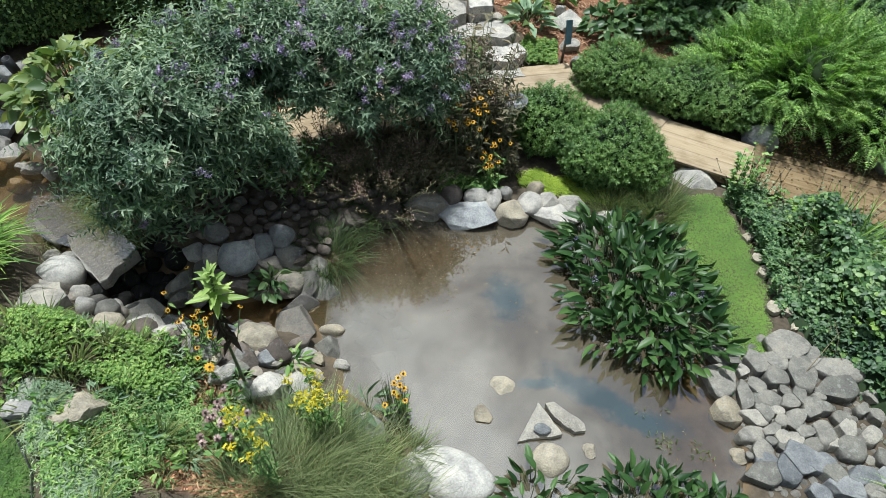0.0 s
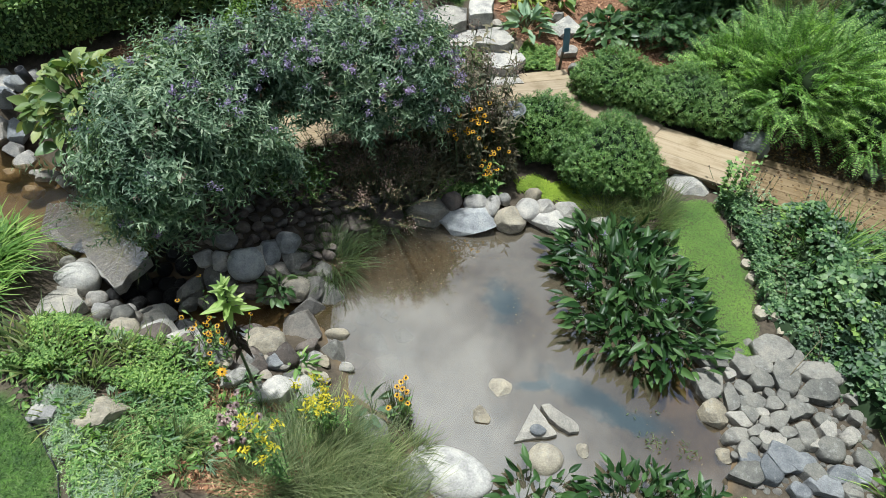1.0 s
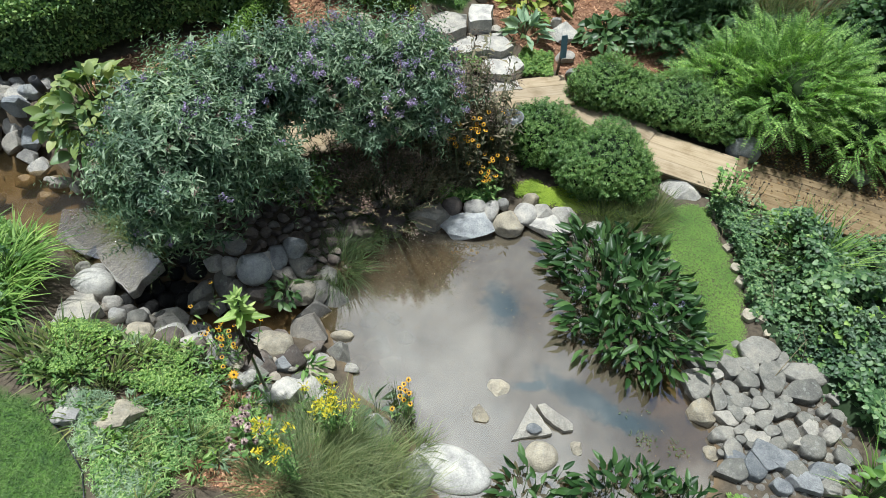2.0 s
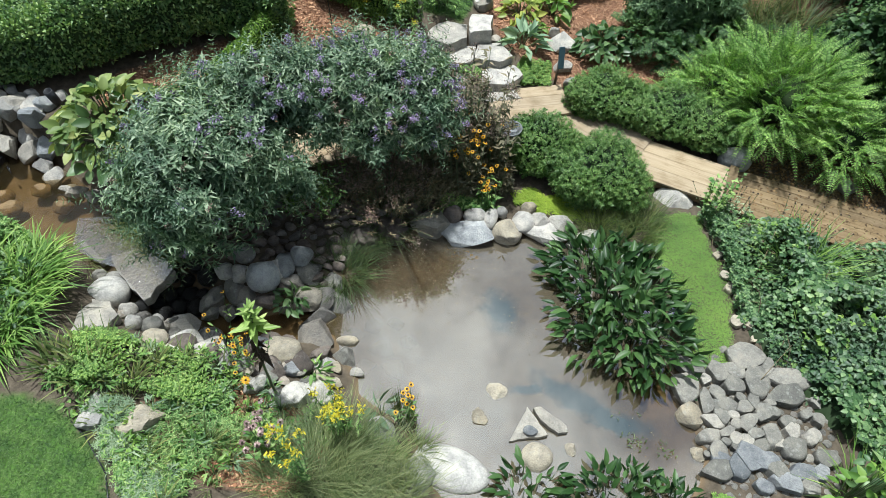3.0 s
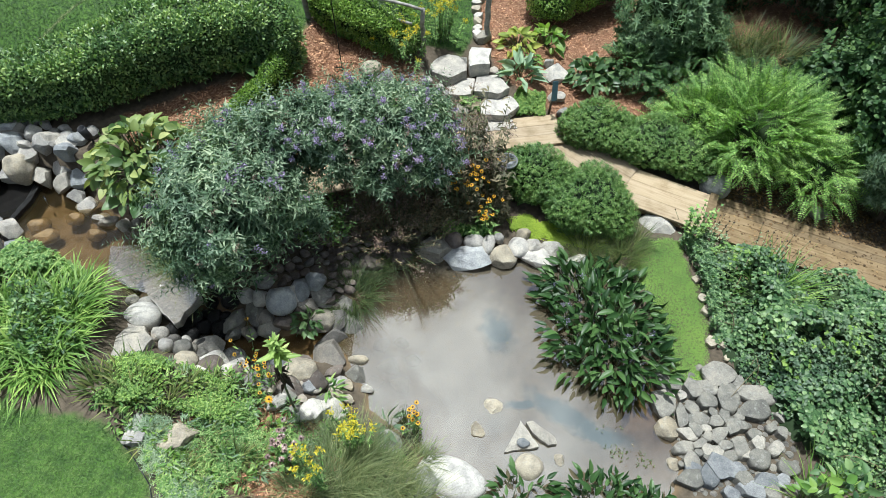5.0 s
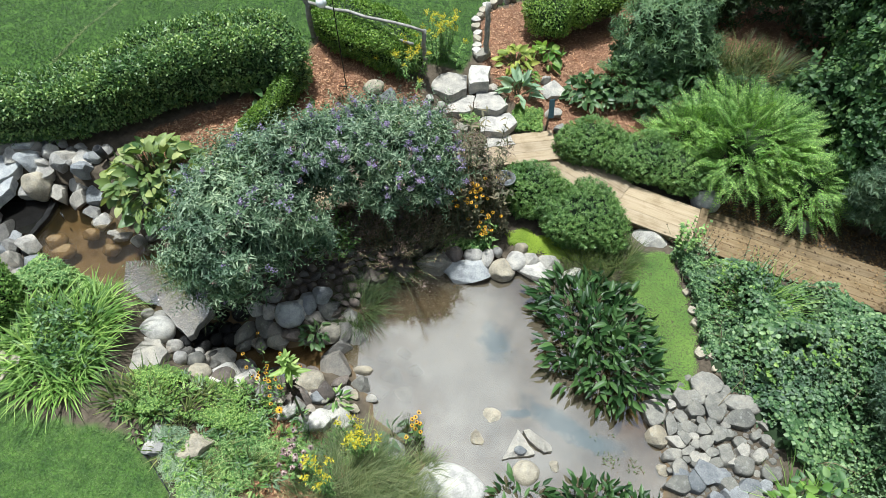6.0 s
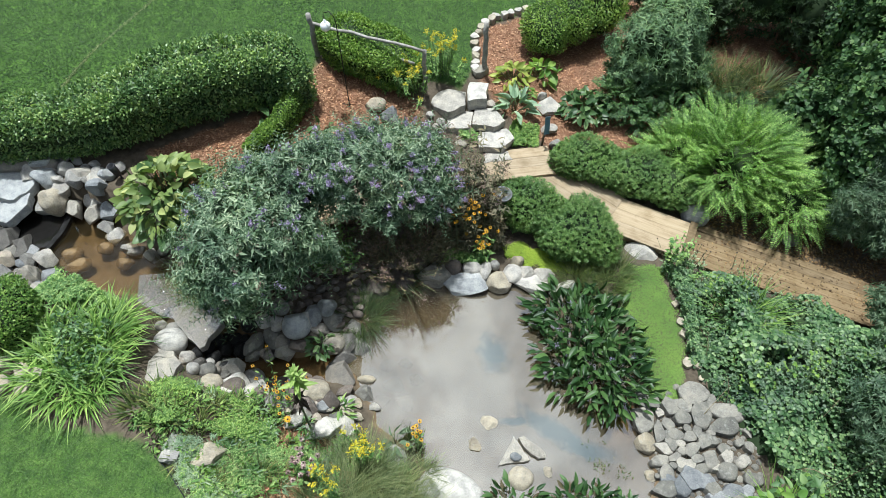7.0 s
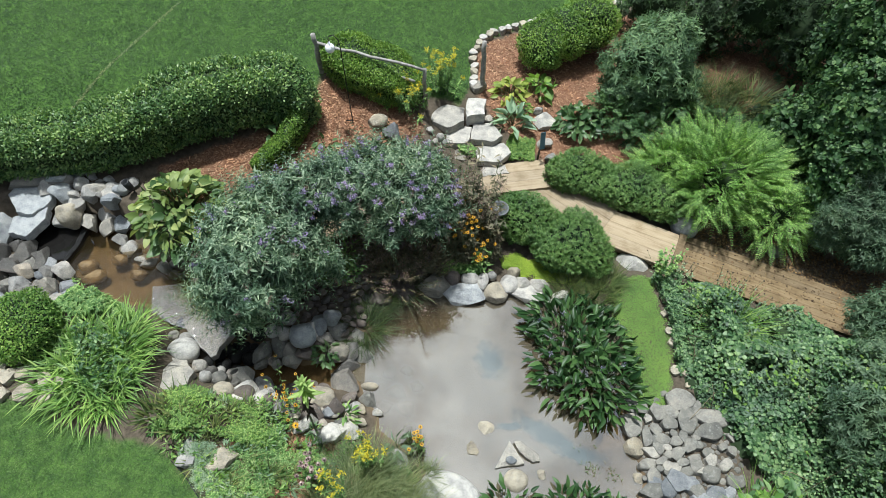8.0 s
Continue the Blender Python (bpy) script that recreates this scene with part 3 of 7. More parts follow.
def land(x, y):
    """Height of the ground: a hollow with the pond, a bank to the west and a rise to the north."""
    x, y = np.asarray(x, float), np.asarray(y, float)
    d = poly_dist(POND, x, y)
    ridge = 1.08 * ss(-3.0, 3.5, -x)
    z = .03 + ridge * np.clip(d / 2.3, 0, 1) + .5 * ss(6.8, 10.0, y) * ss(-1.0, 1.5, d)
    z = z + .14 * np.exp(-((x - 3.1) / .6) ** 2 - ((y - 5.2) / .9) ** 2) * ss(0, .4, d)
    z = z - .42 * np.exp(-((x + 4.02) / .42) ** 2 - ((y - 3.95) / .48) ** 2)
    z = z - .17 * np.exp(-((x - .5) / .75) ** 2 - ((y - 8.75) / .7) ** 2)
    z = z + .02 * lumps(np.stack([x, y, x * 0], -1), 2.1)
    # beds of pond, pool and stream
    z = np.where(d < .06, np.minimum(z, .03 - .36 * ss(-.05, 1.0, -d) - .10 * ss(-.06, .10, -d)), z)
    e = poly_dist(POOL, x, y)
    z = np.where(e < .35, np.minimum(z, .30 + .55 * np.clip(e + .03, 0, 1) * 1.2), z)
    c = line_dist(CHANNEL, x, y)
    z = np.minimum(z, -.06 + np.clip(c - .16, 0, 9) * 1.15)
    g = line_dist(GROTTO, x, y)
    z = np.minimum(z, .52 + np.clip(g - .3, 0, 9) * 2.0)
    z = np.minimum(z, .36 + np.clip(line_dist([(-4.5, 5.2), (-3.65, 4.5)], x, y) - .36, 0, 9) * 1.6)
    z = np.minimum(z, .56 + np.clip(line_dist(HOLLOW, x, y) - .55, 0, 9) * 1.1)
    u = np.minimum(line_dist(DECK_W, x, y), line_dist([(-2.3, 6.6), (-.3, 7.1)], x, y))
    z = np.where(d > .5, np.minimum(z, .27 + np.clip(u - .42, 0, 9) * 2.4), z)
    return z


def on(x, y):
    return float(land(np.array([x]), np.array([y]))[0])


def drop3(xy, lift=0.0):
    xy = np.asarray(xy, float)
    return np.column_stack([xy, land(xy[:, 0], xy[:, 1]) + lift])


def ground_mat():
    """Soil, mulch, lawn sod and silty bed, blended by the zones stored on the sheet."""
    m, nt, out = base_mat("ground")
    soil = ramp(nt, world_noise(nt, 9.0, 6.0, 0.65), [(0.3, (0.055, 0.045, 0.033)), (0.7, (0.130, 0.107, 0.079))])
    chips = ramp(nt, world_noise(nt, 38.0, 5.0, 0.7), [(0.3, (0.09, 0.045, 0.028)), (0.52, (0.22, 0.118, 0.072)), (0.72, (0.38, 0.24, 0.16))])
    sod_f = ramp(nt, world_noise(nt, 45.0, 4.0, 0.7), [(0.3, (0.050, 0.112, 0.026)), (0.7, (0.100, 0.185, 0.044))])
    sod = mix(nt, 1.0, sod_f, ramp(nt, world_noise(nt, 5.5, 6.0, 0.7), [(0.3, (0.5, 0.58, 0.52)), (0.7, (1.35, 1.28, 1.15))]), "MULTIPLY")
    silt = ramp(nt, world_noise(nt, 3.5, 6.0, 0.65), [(0.3, (0.10, 0.068, 0.036)), (0.7, (0.21, 0.150, 0.088))])
    at = nt.nodes.new("ShaderNodeAttribute")
    at.attribute_name = "zone"
    sp = nt.nodes.new("ShaderNodeSeparateColor")
    nt.links.new(at.outputs["Color"], sp.inputs[0])
    col = mix(nt, sp.outputs[0], soil, sod)
    col = mix(nt, sp.outputs[1], col, chips)
    col = mix(nt, sp.outputs[2], col, silt)
    p = nd(nt, "ShaderNodeBsdfPrincipled", Roughness=0.92)
    p.inputs["Specular IOR Level"].default_value = 0.15
    nt.links.new(col, p.inputs["Base Color"])
    crumbs = nd(nt, "ShaderNodeBump", Distance=0.03)
    nt.links.new(world_noise(nt, 30.0, 6.0, 0.7), crumbs.inputs["Height"])
    firm = nd(nt, "ShaderNodeMath", "MULTIPLY_ADD")          # wet silt lies smooth
    nt.links.new(sp.outputs[2], firm.inputs[0])
    firm.inputs[1].default_value, firm.inputs[2].default_value = -.72, .8
    nt.links.new(firm.outputs[0], crumbs.inputs["Strength"])
    nt.links.new(crumbs.outputs[0], p.inputs["Normal"])
    nt.links.new(p.outputs[0], out.inputs[0])
    return m


def spread(a, b, step, far):
    mid = np.arange(a, b + step / 2, step)
    out = step * 1.35 ** np.arange(1, 40)
    out = np.cumsum(out); out = out[out < far]
    return np.concatenate([a - out[::-1], mid, b + out])


gx, gy = np.meshgrid(spread(-9.5, 9.5, .08, 700), spread(.5, 13.5, .08, 700), indexing="ij")
gz = land(gx, gy)
ni, nj = gx.shape
ids = np.arange(ni * nj).reshape(ni, nj)
quads = np.stack([ids[:-1, :-1], ids[1:, :-1], ids[1:, 1:], ids[:-1, 1:]], -1).reshape(-1, 4)
me = mesh_of("ground", np.stack([gx, gy, gz], -1).reshape(-1, 3), np.concatenate([quads[:, [0, 1, 2]], quads[:, [0, 2, 3]]]), ground_mat(), True)
fx, fy = gx.ravel(), gy.ravel()
wob = .06 * lumps(np.stack([fx, fy, fx * 0], -1), 9.0)
far_off = np.maximum(ss(14, 20, np.hypot(fx, fy - 6)) * (fx < 8), 1 - ss(1.0, 1.3, fy + wob))
sod = np.maximum(np.maximum(ss(-.04, .04, -(poly_dist(LAWN_W, fx, fy) + wob)), ss(-.04, .04, -(poly_dist(LAWN_N, fx, fy) + wob))), far_off)
bark = np.max([ss(-.05, .05, -(poly_dist(q, fx, fy) + wob)) for q in MULCH], axis=0)
bed = np.maximum.reduce([ss(-.05, .05, .05 - poly_dist(POND, fx, fy)), ss(-.05, .05, .1 - poly_dist(POOL, fx, fy)), ss(0, .1, .4 - line_dist(CHANNEL, fx, fy))])
attr = me.color_attributes.new("zone", "FLOAT_COLOR", "POINT")
attr.data.foreach_set("color", np.stack([sod, bark, bed, np.ones_like(sod)], -1).astype(np.float32).ravel())
tagged(put("ground", me), "garden ground of soil, mulch, lawn sod and silty pond bed", "ground", kind="structure")


def sheet(name, poly, z, mat, label, grow=0.0):
    c = np.mean(poly, axis=0)
    v = [(*(np.array(p) + grow * (np.array(p) - c) / np.linalg.norm(np.array(p) - c)), z) for p in poly]
    bm = bmesh.new()
    f = bm.faces.new([bm.verts.new(p) for p in v])
    f.normal_update()
    if f.normal.z < 0:
        f.normal_flip()
    bmesh.ops.triangulate(bm, faces=[f])
    ob = part(name, bm, mat, None)
    return tagged(ob, label, "water", kind="structure")


sheet("pond_water", POND, 0.0, M["water"], "still murky brown pond water mirroring a cloudy sky", .16)
sheet("pool_water", POOL, .55, M["pool_water"], "clear shallow brown water of the upper stream pool", .12)
sheet("grotto_water", [(-7.5, 6.3), (-6.95, 5.98), (-6.42, 6.02), (-6.30, 6.62), (-6.5, 6.88), (-7.5, 6.9)], .62, M["dark_water"], "dark water lying in a rock grotto", 0)
sheet("stream_water", [(-3.5, 4.2), (-3.2, 4.65), (-2.6, 4.4), (-1.8, 4.6), (-1.3, 4.6), (-1.3, 4.0), (-1.9, 3.85), (-2.6, 3.85)], .012, M["pool_water"], "shallow dark water running between stones into the pond", 0)

# ---------------- stones ----------------
def rock_mesh(name, kind, seed, mat, fine=3):
    r = np.random.default_rng(seed)
    bm = bmesh.new()
    bmesh.ops.create_icosphere(bm, subdivisions=fine, radius=1)
    v = np.array([p.co for p in bm.verts])
    f = np.array([[p.index for p in q.verts] for q in bm.faces])
    bm.free()
    cuts = {"round": 8, "angular": 12, "slab": 10, "smooth": 3, "flag": 8}[kind]
    low, high = {"round": (.74, .95), "angular": (.42, .74), "slab": (.46, .80), "smooth": (.88, .99), "flag": (.60, .90)}[kind]
    v = v * (1 + (.07 if kind == "round" else .10) * lumps(v, 1.3, seed)[:, None])
    for _ in range(cuts):
        n = unit(r.normal(size=3))
        if kind in ("slab", "flag"):
            n = unit(n * np.array([1, 1, .18 if kind == "slab" else .10]))
        over = np.clip(v @ n - r.uniform(low, high), 0, None)
        v = v - over[:, None] * n * .97
    if kind == "slab":
        v[:, 2] = np.clip(v[:, 2], -.55, .50 + .06 * lumps(v, 1.6, seed))
    if kind == "flag":
        v[:, 2] = .42 * np.tanh(v[:, 2] / .42) + .05 * v[:, 0] * r.uniform(-1, 1)
    rough = .35 if kind == "smooth" else 1.0
    v = v * (1 + rough * .045 * lumps(v, 2.7, seed + 3) + rough * .030 * lumps(v, 6.0, seed + 3) + rough * .016 * lumps(v, 13.0, seed))[:, None]
    lo, hi = v.min(0), v.max(0)
    v = (v - (lo + hi) / 2) / (hi - lo)
    me = mesh_of(name, v, f, mat, True)
    me.set_sharp_from_angle(angle=radians({"round": 30, "smooth": 60, "flag": 40}.get(kind, 24)))
    return me


ROCKS = {}


def rock(kind, mat, i, fine=3):
    key = (kind, mat, i, fine)
    if key not in ROCKS:
        ROCKS[key] = rock_mesh("stone", kind, 11 * i + len(kind) * 5 + 1, M[mat], fine)
    return ROCKS[key]


def stone(x, y, z, w, d, h, mat="stone", kind="round", rz=None, tilt=(0, 0), label="", name="stone", group="", fine=3, i=None, category="stone"):
    i = int(rng.integers(0, 9)) if i is None else i
    z = max(z, on(x, y) + .04) if z > .12 else z
    fine = 4 if w > .34 and fine == 3 else fine
    ob = new(name, rock(kind, mat, i, fine))
    rz = rng.uniform(-25, 25) if rz is None else rz
    ob.matrix_basis = pose(x, y, z, tilt[0], tilt[1], rz) @ Matrix.Diagonal((w, d, h, 1))
    return tagged(ob, label, category, group)


# round the inlet: x, y, z of the middle, width, depth, kind of stone
INLET = [(-3.0, 4.52, .16, .40, .40, 1), (-2.66, 4.60, .20, .29, .44, 1), (-2.58, 4.74, .42, .25, .26, 0), (-2.46, 4.39, .12, .37, .30, 1),
         (-2.98, 4.36, .10, .26, .22, 1), (-3.24, 4.03, .20, .50, .36, 3), (-3.06, 3.74, .30, .50, .42, 3),
         (-1.60, 4.04, .07, .52, .52, 4), (-1.25, 3.78, .02, .35, .32, 1), (-1.90, 3.66, .16, .46, .38, 2)]
INLET2 = [(-1.75, 3.46, .14, .22, .20, 5), (-1.98, 3.42, .19, .25, .23, 0), (-1.61, 4.33, .05, .44, .22, 4), (-1.53, 4.56, .10, .29, .36, 4), (-2.05, 4.88, .40, .27, .42, 5),
          (-1.95, 4.71, .28, .30, .26, 4), (-1.86, 5.02, .42, .32, .30, 5), (-1.21, 4.0, -.01, .30, .14, 2), (-1.06, 3.57, .01, .19, .15, 3),
          (-2.12, 3.17, .33, .30, .26, 3), (-1.4, 3.62, .08, .2, .2, 0), (-2.2, 3.75, .22, .42, .34, 5), (-2.72, 4.36, .06, .22, .2, 4)]
MATS = ["stone", "stone_flag", "stone_tan", "stone_pale", "stone_dark", "stone_blue"]
WORDS = ["grey weathered field stone on the stream bank", "dark damp rounded stone beside the stream", "tan sandy stone at the water's edge",
         "pale lichen-spotted stone on the bank", "dark grey boulder half in the water", "blue-grey mottled stone with white veins"]
for x, y, z, w, d, k in INLET + INLET2:
    stone(x, y, z, w, d, .62 * min(w, d) + .12, MATS[k], "angular" if k in (1, 3, 4) else "round", label=WORDS[k], group="stones of the stream inlet", name="boulder" if w > .38 else "stone")
stone(-2.29, 4.70, .36, .46, .44, .42, "stone_slate", "round", label="round blue-grey boulder with white mottling on the bank", name="boulder", i=1)
stone(-4.07, 4.36, .53, .50, .47, .42, "stone_white", "smooth", label="smooth white rounded boulder beside the spillway slab", name="boulder", i=2)
stone(-2.66, 3.58, .40, .44, .40, .34, "stone_pale", "angular", label="white angular stone among the groundcover", name="boulder", i=3)
stone(-1.72, 3.12, .17, .60, .32, .22, "stone_pale", "angular", label="pale broken stone slab lying on the bank", name="flat_stone")
stone(-1.48, 3.20, .21, .34, .30, .18, "stone_pale", "angular", label="pale broken stone slab lying on the bank", name="flat_stone")
stone(-3.0, 2.52, on(-3.0, 2.52) + .06, .50, .34, .28, "stone_tan", "angular", label="tan flat-sided stone lying in dry straw", name="boulder")
stone(-3.4, 2.6, on(-3.4, 2.6) + .04, .36, .42, .2, "stone", "angular", label="grey stone edging the lawn among herbs", name="boulder")
stone(.05, 2.42, .0, .92, .50, .26, "stone_white", "smooth", rz=-18, label="large smooth white boulder at the pond's edge", name="boulder", i=4)
stone(-.33, 2.30, .08, .5, .42, .24, "stone", "round", label="grey rounded boulder in the pond bank", name="boulder")
stone(-.75, 2.72, .1, .34, .5, .16, "stone", "angular", label="flat grey stone in the pond bank", name="flat_stone")

# stones that stand in the pond
stone(1.03, 2.55, -.02, .36, .36, .28, "stone_tan", "smooth", label="tan boulder rising out of shallow water", name="boulder", i=2)
stone(.97, 2.82, .085, .17, .12, .06, "stone_blue", "round", label="smooth blue-grey pebble resting on a flat stone", name="pebble")
for x, y, w, d in ((.62, 3.33, .26, .22), (.40, 3.03, .19, .24), (1.41, 2.63, .13, .15), (2.82, 2.58, .16, .16)):
    stone(x, y, -.005, w, d, .13, "stone_tan", "angular", label="small pale stone breaking the pond's surface", group="stones standing in the pond")
stone(2.83, 3.0, .0, .30, .30, .30, "stone_tan", "angular", label="yellowish angular stone at the pond's edge", name="boulder")

# far rim of the pond
RIM = [(-.16, 5.88, .10, .64, .52, 1), (.87, 5.70, .07, .43, .40, 2), (1.11, 5.85, .10, .34, .38, 0), (1.20, 6.06, .16, .24, .22, 2), (1.33, 5.84, .16, .27, .22, 3),
       (1.62, 5.80, .14, .36, .24, 3), (1.82, 5.48, .02, .28, .32, 3), (.12, 5.96, .16, .29, .30, 4), (.43, 5.92, .15, .33, .26, 0), (.65, 5.88, .15, .21, .36, 0),
       (.81, 5.98, .16, .17, .16, 0), (-.74, 5.70, .10, .50, .44, 4), (-1.11, 5.58, .10, .46, .40, 4), (-.45, 5.98, .2, .3, .28, 4)]
RIMWORDS = ["grey stone set in the pond rim", "dark grey boulder set in the pond rim", "tan stone set in the pond rim", "pale grey stone set in the pond rim", "shaded brown-grey stone set in the pond rim"]
RIMMATS = ["stone", "stone_flag", "stone_tan", "stone_pale", "stone_brown"]
for x, y, z, w, d, k in RIM:
    stone(x, y, z, w, d, .62 * min(w, d) + .10, RIMMATS[k], "angular" if k in (1, 3) else "round", label=RIMWORDS[k], group="stones of the pond rim", name="boulder" if w > .4 else "stone")
stone(.32, 5.66, .06, .80, .40, .32, "stone_slate", "angular", rz=4, tilt=(4, 0), label="broad grey layered rock set in the pond rim", name="boulder", i=0)
stone(1.40, 5.66, .05, .70, .30, .24, "stone_pale", "angular", rz=-14, label="pale flat rock set in the pond rim", name="boulder", i=2)
stone(1.95, 5.63, .11, .34, .20, .16, "stone_pale", "angular", label="pale grey stone set in the pond rim", group="stones of the pond rim")
stone(3.33, 6.30, .06, .58, .36, .34, "stone_pale", "angular", rz=-24, label="pale grey boulder under the boardwalk's edge", name="boulder", i=5)
stone(4.38, 7.02, .2, .48, .40, .42, "stone_blue", "round", label="pale rounded boulder behind the boardwalk", name="boulder", i=3)
stone(5.95, 6.55, .10, .30, .24, .2, "stone_dark", "round", label="dark stone in leaf litter behind the boardwalk")

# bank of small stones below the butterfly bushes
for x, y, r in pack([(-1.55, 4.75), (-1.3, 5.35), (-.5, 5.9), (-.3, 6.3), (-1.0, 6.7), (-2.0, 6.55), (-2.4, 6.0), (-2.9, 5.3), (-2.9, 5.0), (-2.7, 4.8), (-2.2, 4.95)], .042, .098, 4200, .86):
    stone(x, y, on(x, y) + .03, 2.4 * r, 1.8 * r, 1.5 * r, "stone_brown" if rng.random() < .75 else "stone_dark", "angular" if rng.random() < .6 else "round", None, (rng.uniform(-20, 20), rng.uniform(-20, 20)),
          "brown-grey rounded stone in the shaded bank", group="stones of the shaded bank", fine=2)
for poly, mats in (([(-3.35, 3.55), (-3.35, 4.12), (-2.5, 3.98), (-1.9, 3.9), (-1.5, 3.78), (-1.55, 3.5), (-2.4, 3.35)], ("stone", "stone_flag", "stone_tan", "stone_brown")),
                   ([(-2.85, 4.42), (-2.0, 4.42), (-1.4, 4.5), (-1.45, 4.85), (-2.4, 4.98), (-2.8, 4.85)], ("stone", "stone_dark", "stone_brown", "stone_flag"))):
    for x, y, r in pack(poly, .08, .21, 1200, .9):
        stone(x, y, on(x, y) + .04, 2.3 * r, 1.9 * r, 1.6 * r, mats[int(rng.integers(0, 4))], "angular" if rng.random() < .75 else "round", None, (rng.uniform(-15, 15), rng.uniform(-15, 15)),
              "weathered grey-tan stone beside the inlet", group="stones of the stream inlet")
# wet stones under the spillway, blackened to paint the hollow's shade
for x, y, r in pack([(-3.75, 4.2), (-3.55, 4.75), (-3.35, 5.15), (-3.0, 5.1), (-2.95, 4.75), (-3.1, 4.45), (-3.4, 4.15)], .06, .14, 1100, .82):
    stone(x, y, max(.06, on(x, y) + .02) + .3 * max(0, -3.35 - x), 2.2 * r, 2.2 * r, 2.0 * r, "stone_black", "round", label="wet stone under the spillway, coloured black to stand for shade", group="stones under the spillway", fine=2)
for x, y, r in pack([(-3.95, 3.95), (-3.65, 4.2), (-3.2, 4.2), (-3.3, 3.95), (-3.7, 3.85)], .05, .09, 400, .9):
    stone(x, y, on(x, y) + .05, 2.1 * r, 2 * r, 1.8 * r, "stone", "round", label="grey cobble beside the stream", group="cobbles of the stream", fine=2)
for x, y, r in pack([(-2.3, 3.3), (-1.9, 3.55), (-1.25, 3.6), (-1.15, 3.3), (-1.4, 3.1), (-1.9, 3.0)], .045, .12, 700, .95):
    stone(x, y, on(x, y) + .03, 2.3 * r, 1.8 * r, 1.3 * r, ("stone_pale", "stone_flag", "stone", "stone_tan")[int(rng.integers(0, 4))], "angular", label="small pale stone on the pond bank", group="small stones of the west bank", fine=2)


def slab_of(name, poly, top, thick, mat, label, category="stone slab", tilt=(0.0, 0.0), bulge=.02, ragged=.011):
    """A flat stone with a rough outline and eased edges."""
    pts = []
    for (ax, ay), (bx, by) in zip(poly, poly[1:] + poly[:1]):
        k = max(2, int(math.hypot(bx - ax, by - ay) / .09))
        for j in range(k):
            u = j / k
            pts.append((ax + (bx - ax) * u + rng.normal(0, ragged), ay + (by - ay) * u + rng.normal(0, ragged)))
    pts = np.array(pts)
    c = pts.mean(0)
    rings = [(.97, -thick), (.99, -thick * .6), (1.0, -.018), (.985, -.003), (.7, bulge * .3), (.35, bulge * .5)]
    v = np.concatenate([np.column_stack([c + (pts - c) * s, np.full(len(pts), h)]) for s, h in rings] + [np.array([[*c, bulge], [*c, -thick]])])
    v[:, 2] += top + tilt[0] * (v[:, 0] - c[0]) + tilt[1] * (v[:, 1] - c[1]) + .007 * lumps(v, 7.0) + .004 * lumps(v, 17.0)
    n, f = len(pts), []
    for r in range(len(rings) - 1):
        for j in range(n):
            q = (j + 1) % n
            f += [(r * n + j, r * n + q, (r + 1) * n + q), (r * n + j, (r + 1) * n + q, (r + 1) * n + j)]
    last, mid = (len(rings) - 1) * n, len(rings) * n
    for j in range(n):
        q = (j + 1) % n
        f += [(last + j, last + q, mid), (q, j, mid + 1)]
    v[:, :2] -= c
    sm = mesh_of(name, v, f, M[mat], True)
    sm.set_sharp_from_angle(angle=radians(28))
    ob = put(name, sm, None, Matrix.Translation((*c, 0)))
    return tagged(ob, label, category)


M["slab_wet"] = stone_mat("wet_spillway_slab", [(0.0, (0.20, 0.19, 0.17)), (1.0, (0.27, 0.26, 0.24))], 0.28, lichen=(0.11, 0.085, 0.05), amount=0.8, spec=0.5, relief=0.6)
M["stone_flat"] = stone_mat("sandy_flat_stone", [(0.0, (0.29, 0.27, 0.235)), (1.0, (0.35, 0.33, 0.29))], amount=0.4)
slab_of("spillway_slab", [(-4.05, 5.22), (-3.72, 4.98), (-3.36, 4.70), (-3.44, 4.52), (-3.62, 4.23), (-3.74, 4.36), (-3.90, 4.50), (-4.12, 4.72), (-4.26, 4.98)], .548, .15, "slab_wet", "wet grey stone slab over which the stream spills", tilt=(-.01, -.02), bulge=.008)
slab_of("spillway_slab", [(-4.70, 5.46), (-4.34, 5.50), (-4.08, 5.26), (-4.24, 5.00), (-4.34, 4.80), (-4.62, 5.02), (-4.74, 5.24)], .535, .12, "slab_wet", "wet pale stone slab at the pool's outflow", tilt=(.0, -.01), bulge=.008)
sheet("spilling_water", [(-4.85, 5.52), (-4.30, 5.56), (-3.95, 5.22), (-3.66, 4.97), (-3.37, 4.72), (-3.45, 4.52), (-3.62, 4.26), (-3.80, 4.44), (-4.10, 4.72), (-4.40, 4.82), (-4.75, 5.04)], .566, M["film_water"], "thin rippled sheet of water sliding over the slabs", 0)
for x, y, w, d, mat_ in ((-4.12, 4.62, .24, .2, "stone"), (-4.32, 4.66, .2, .18, "stone_flag"), (-3.78, 4.12, .24, .20, "stone_pale"), (-3.62, 4.06, .22, .18, "stone_dark"), (-3.45, 3.92, .28, .24, "stone_flag"), (-3.30, 4.08, .24, .18, "stone_dark"), (-3.62, 3.90, .2, .2, "stone")):
    stone(x, y, on(x, y) + .10, w, d, .7 * min(w, d) + .08, mat_, "round", label="rounded grey stone beside the spillway slab", group="stones of the stream inlet")
slab_of("flat_stone", [(-4.22, 4.20), (-3.92, 4.12), (-3.74, 3.90), (-3.82, 3.60), (-3.98, 3.42), (-4.14, 3.52), (-4.18, 3.84)], .80, .16, "stone_flat", "pale sandy flat stone beside the daylilies", tilt=(0, -.30), bulge=.03)

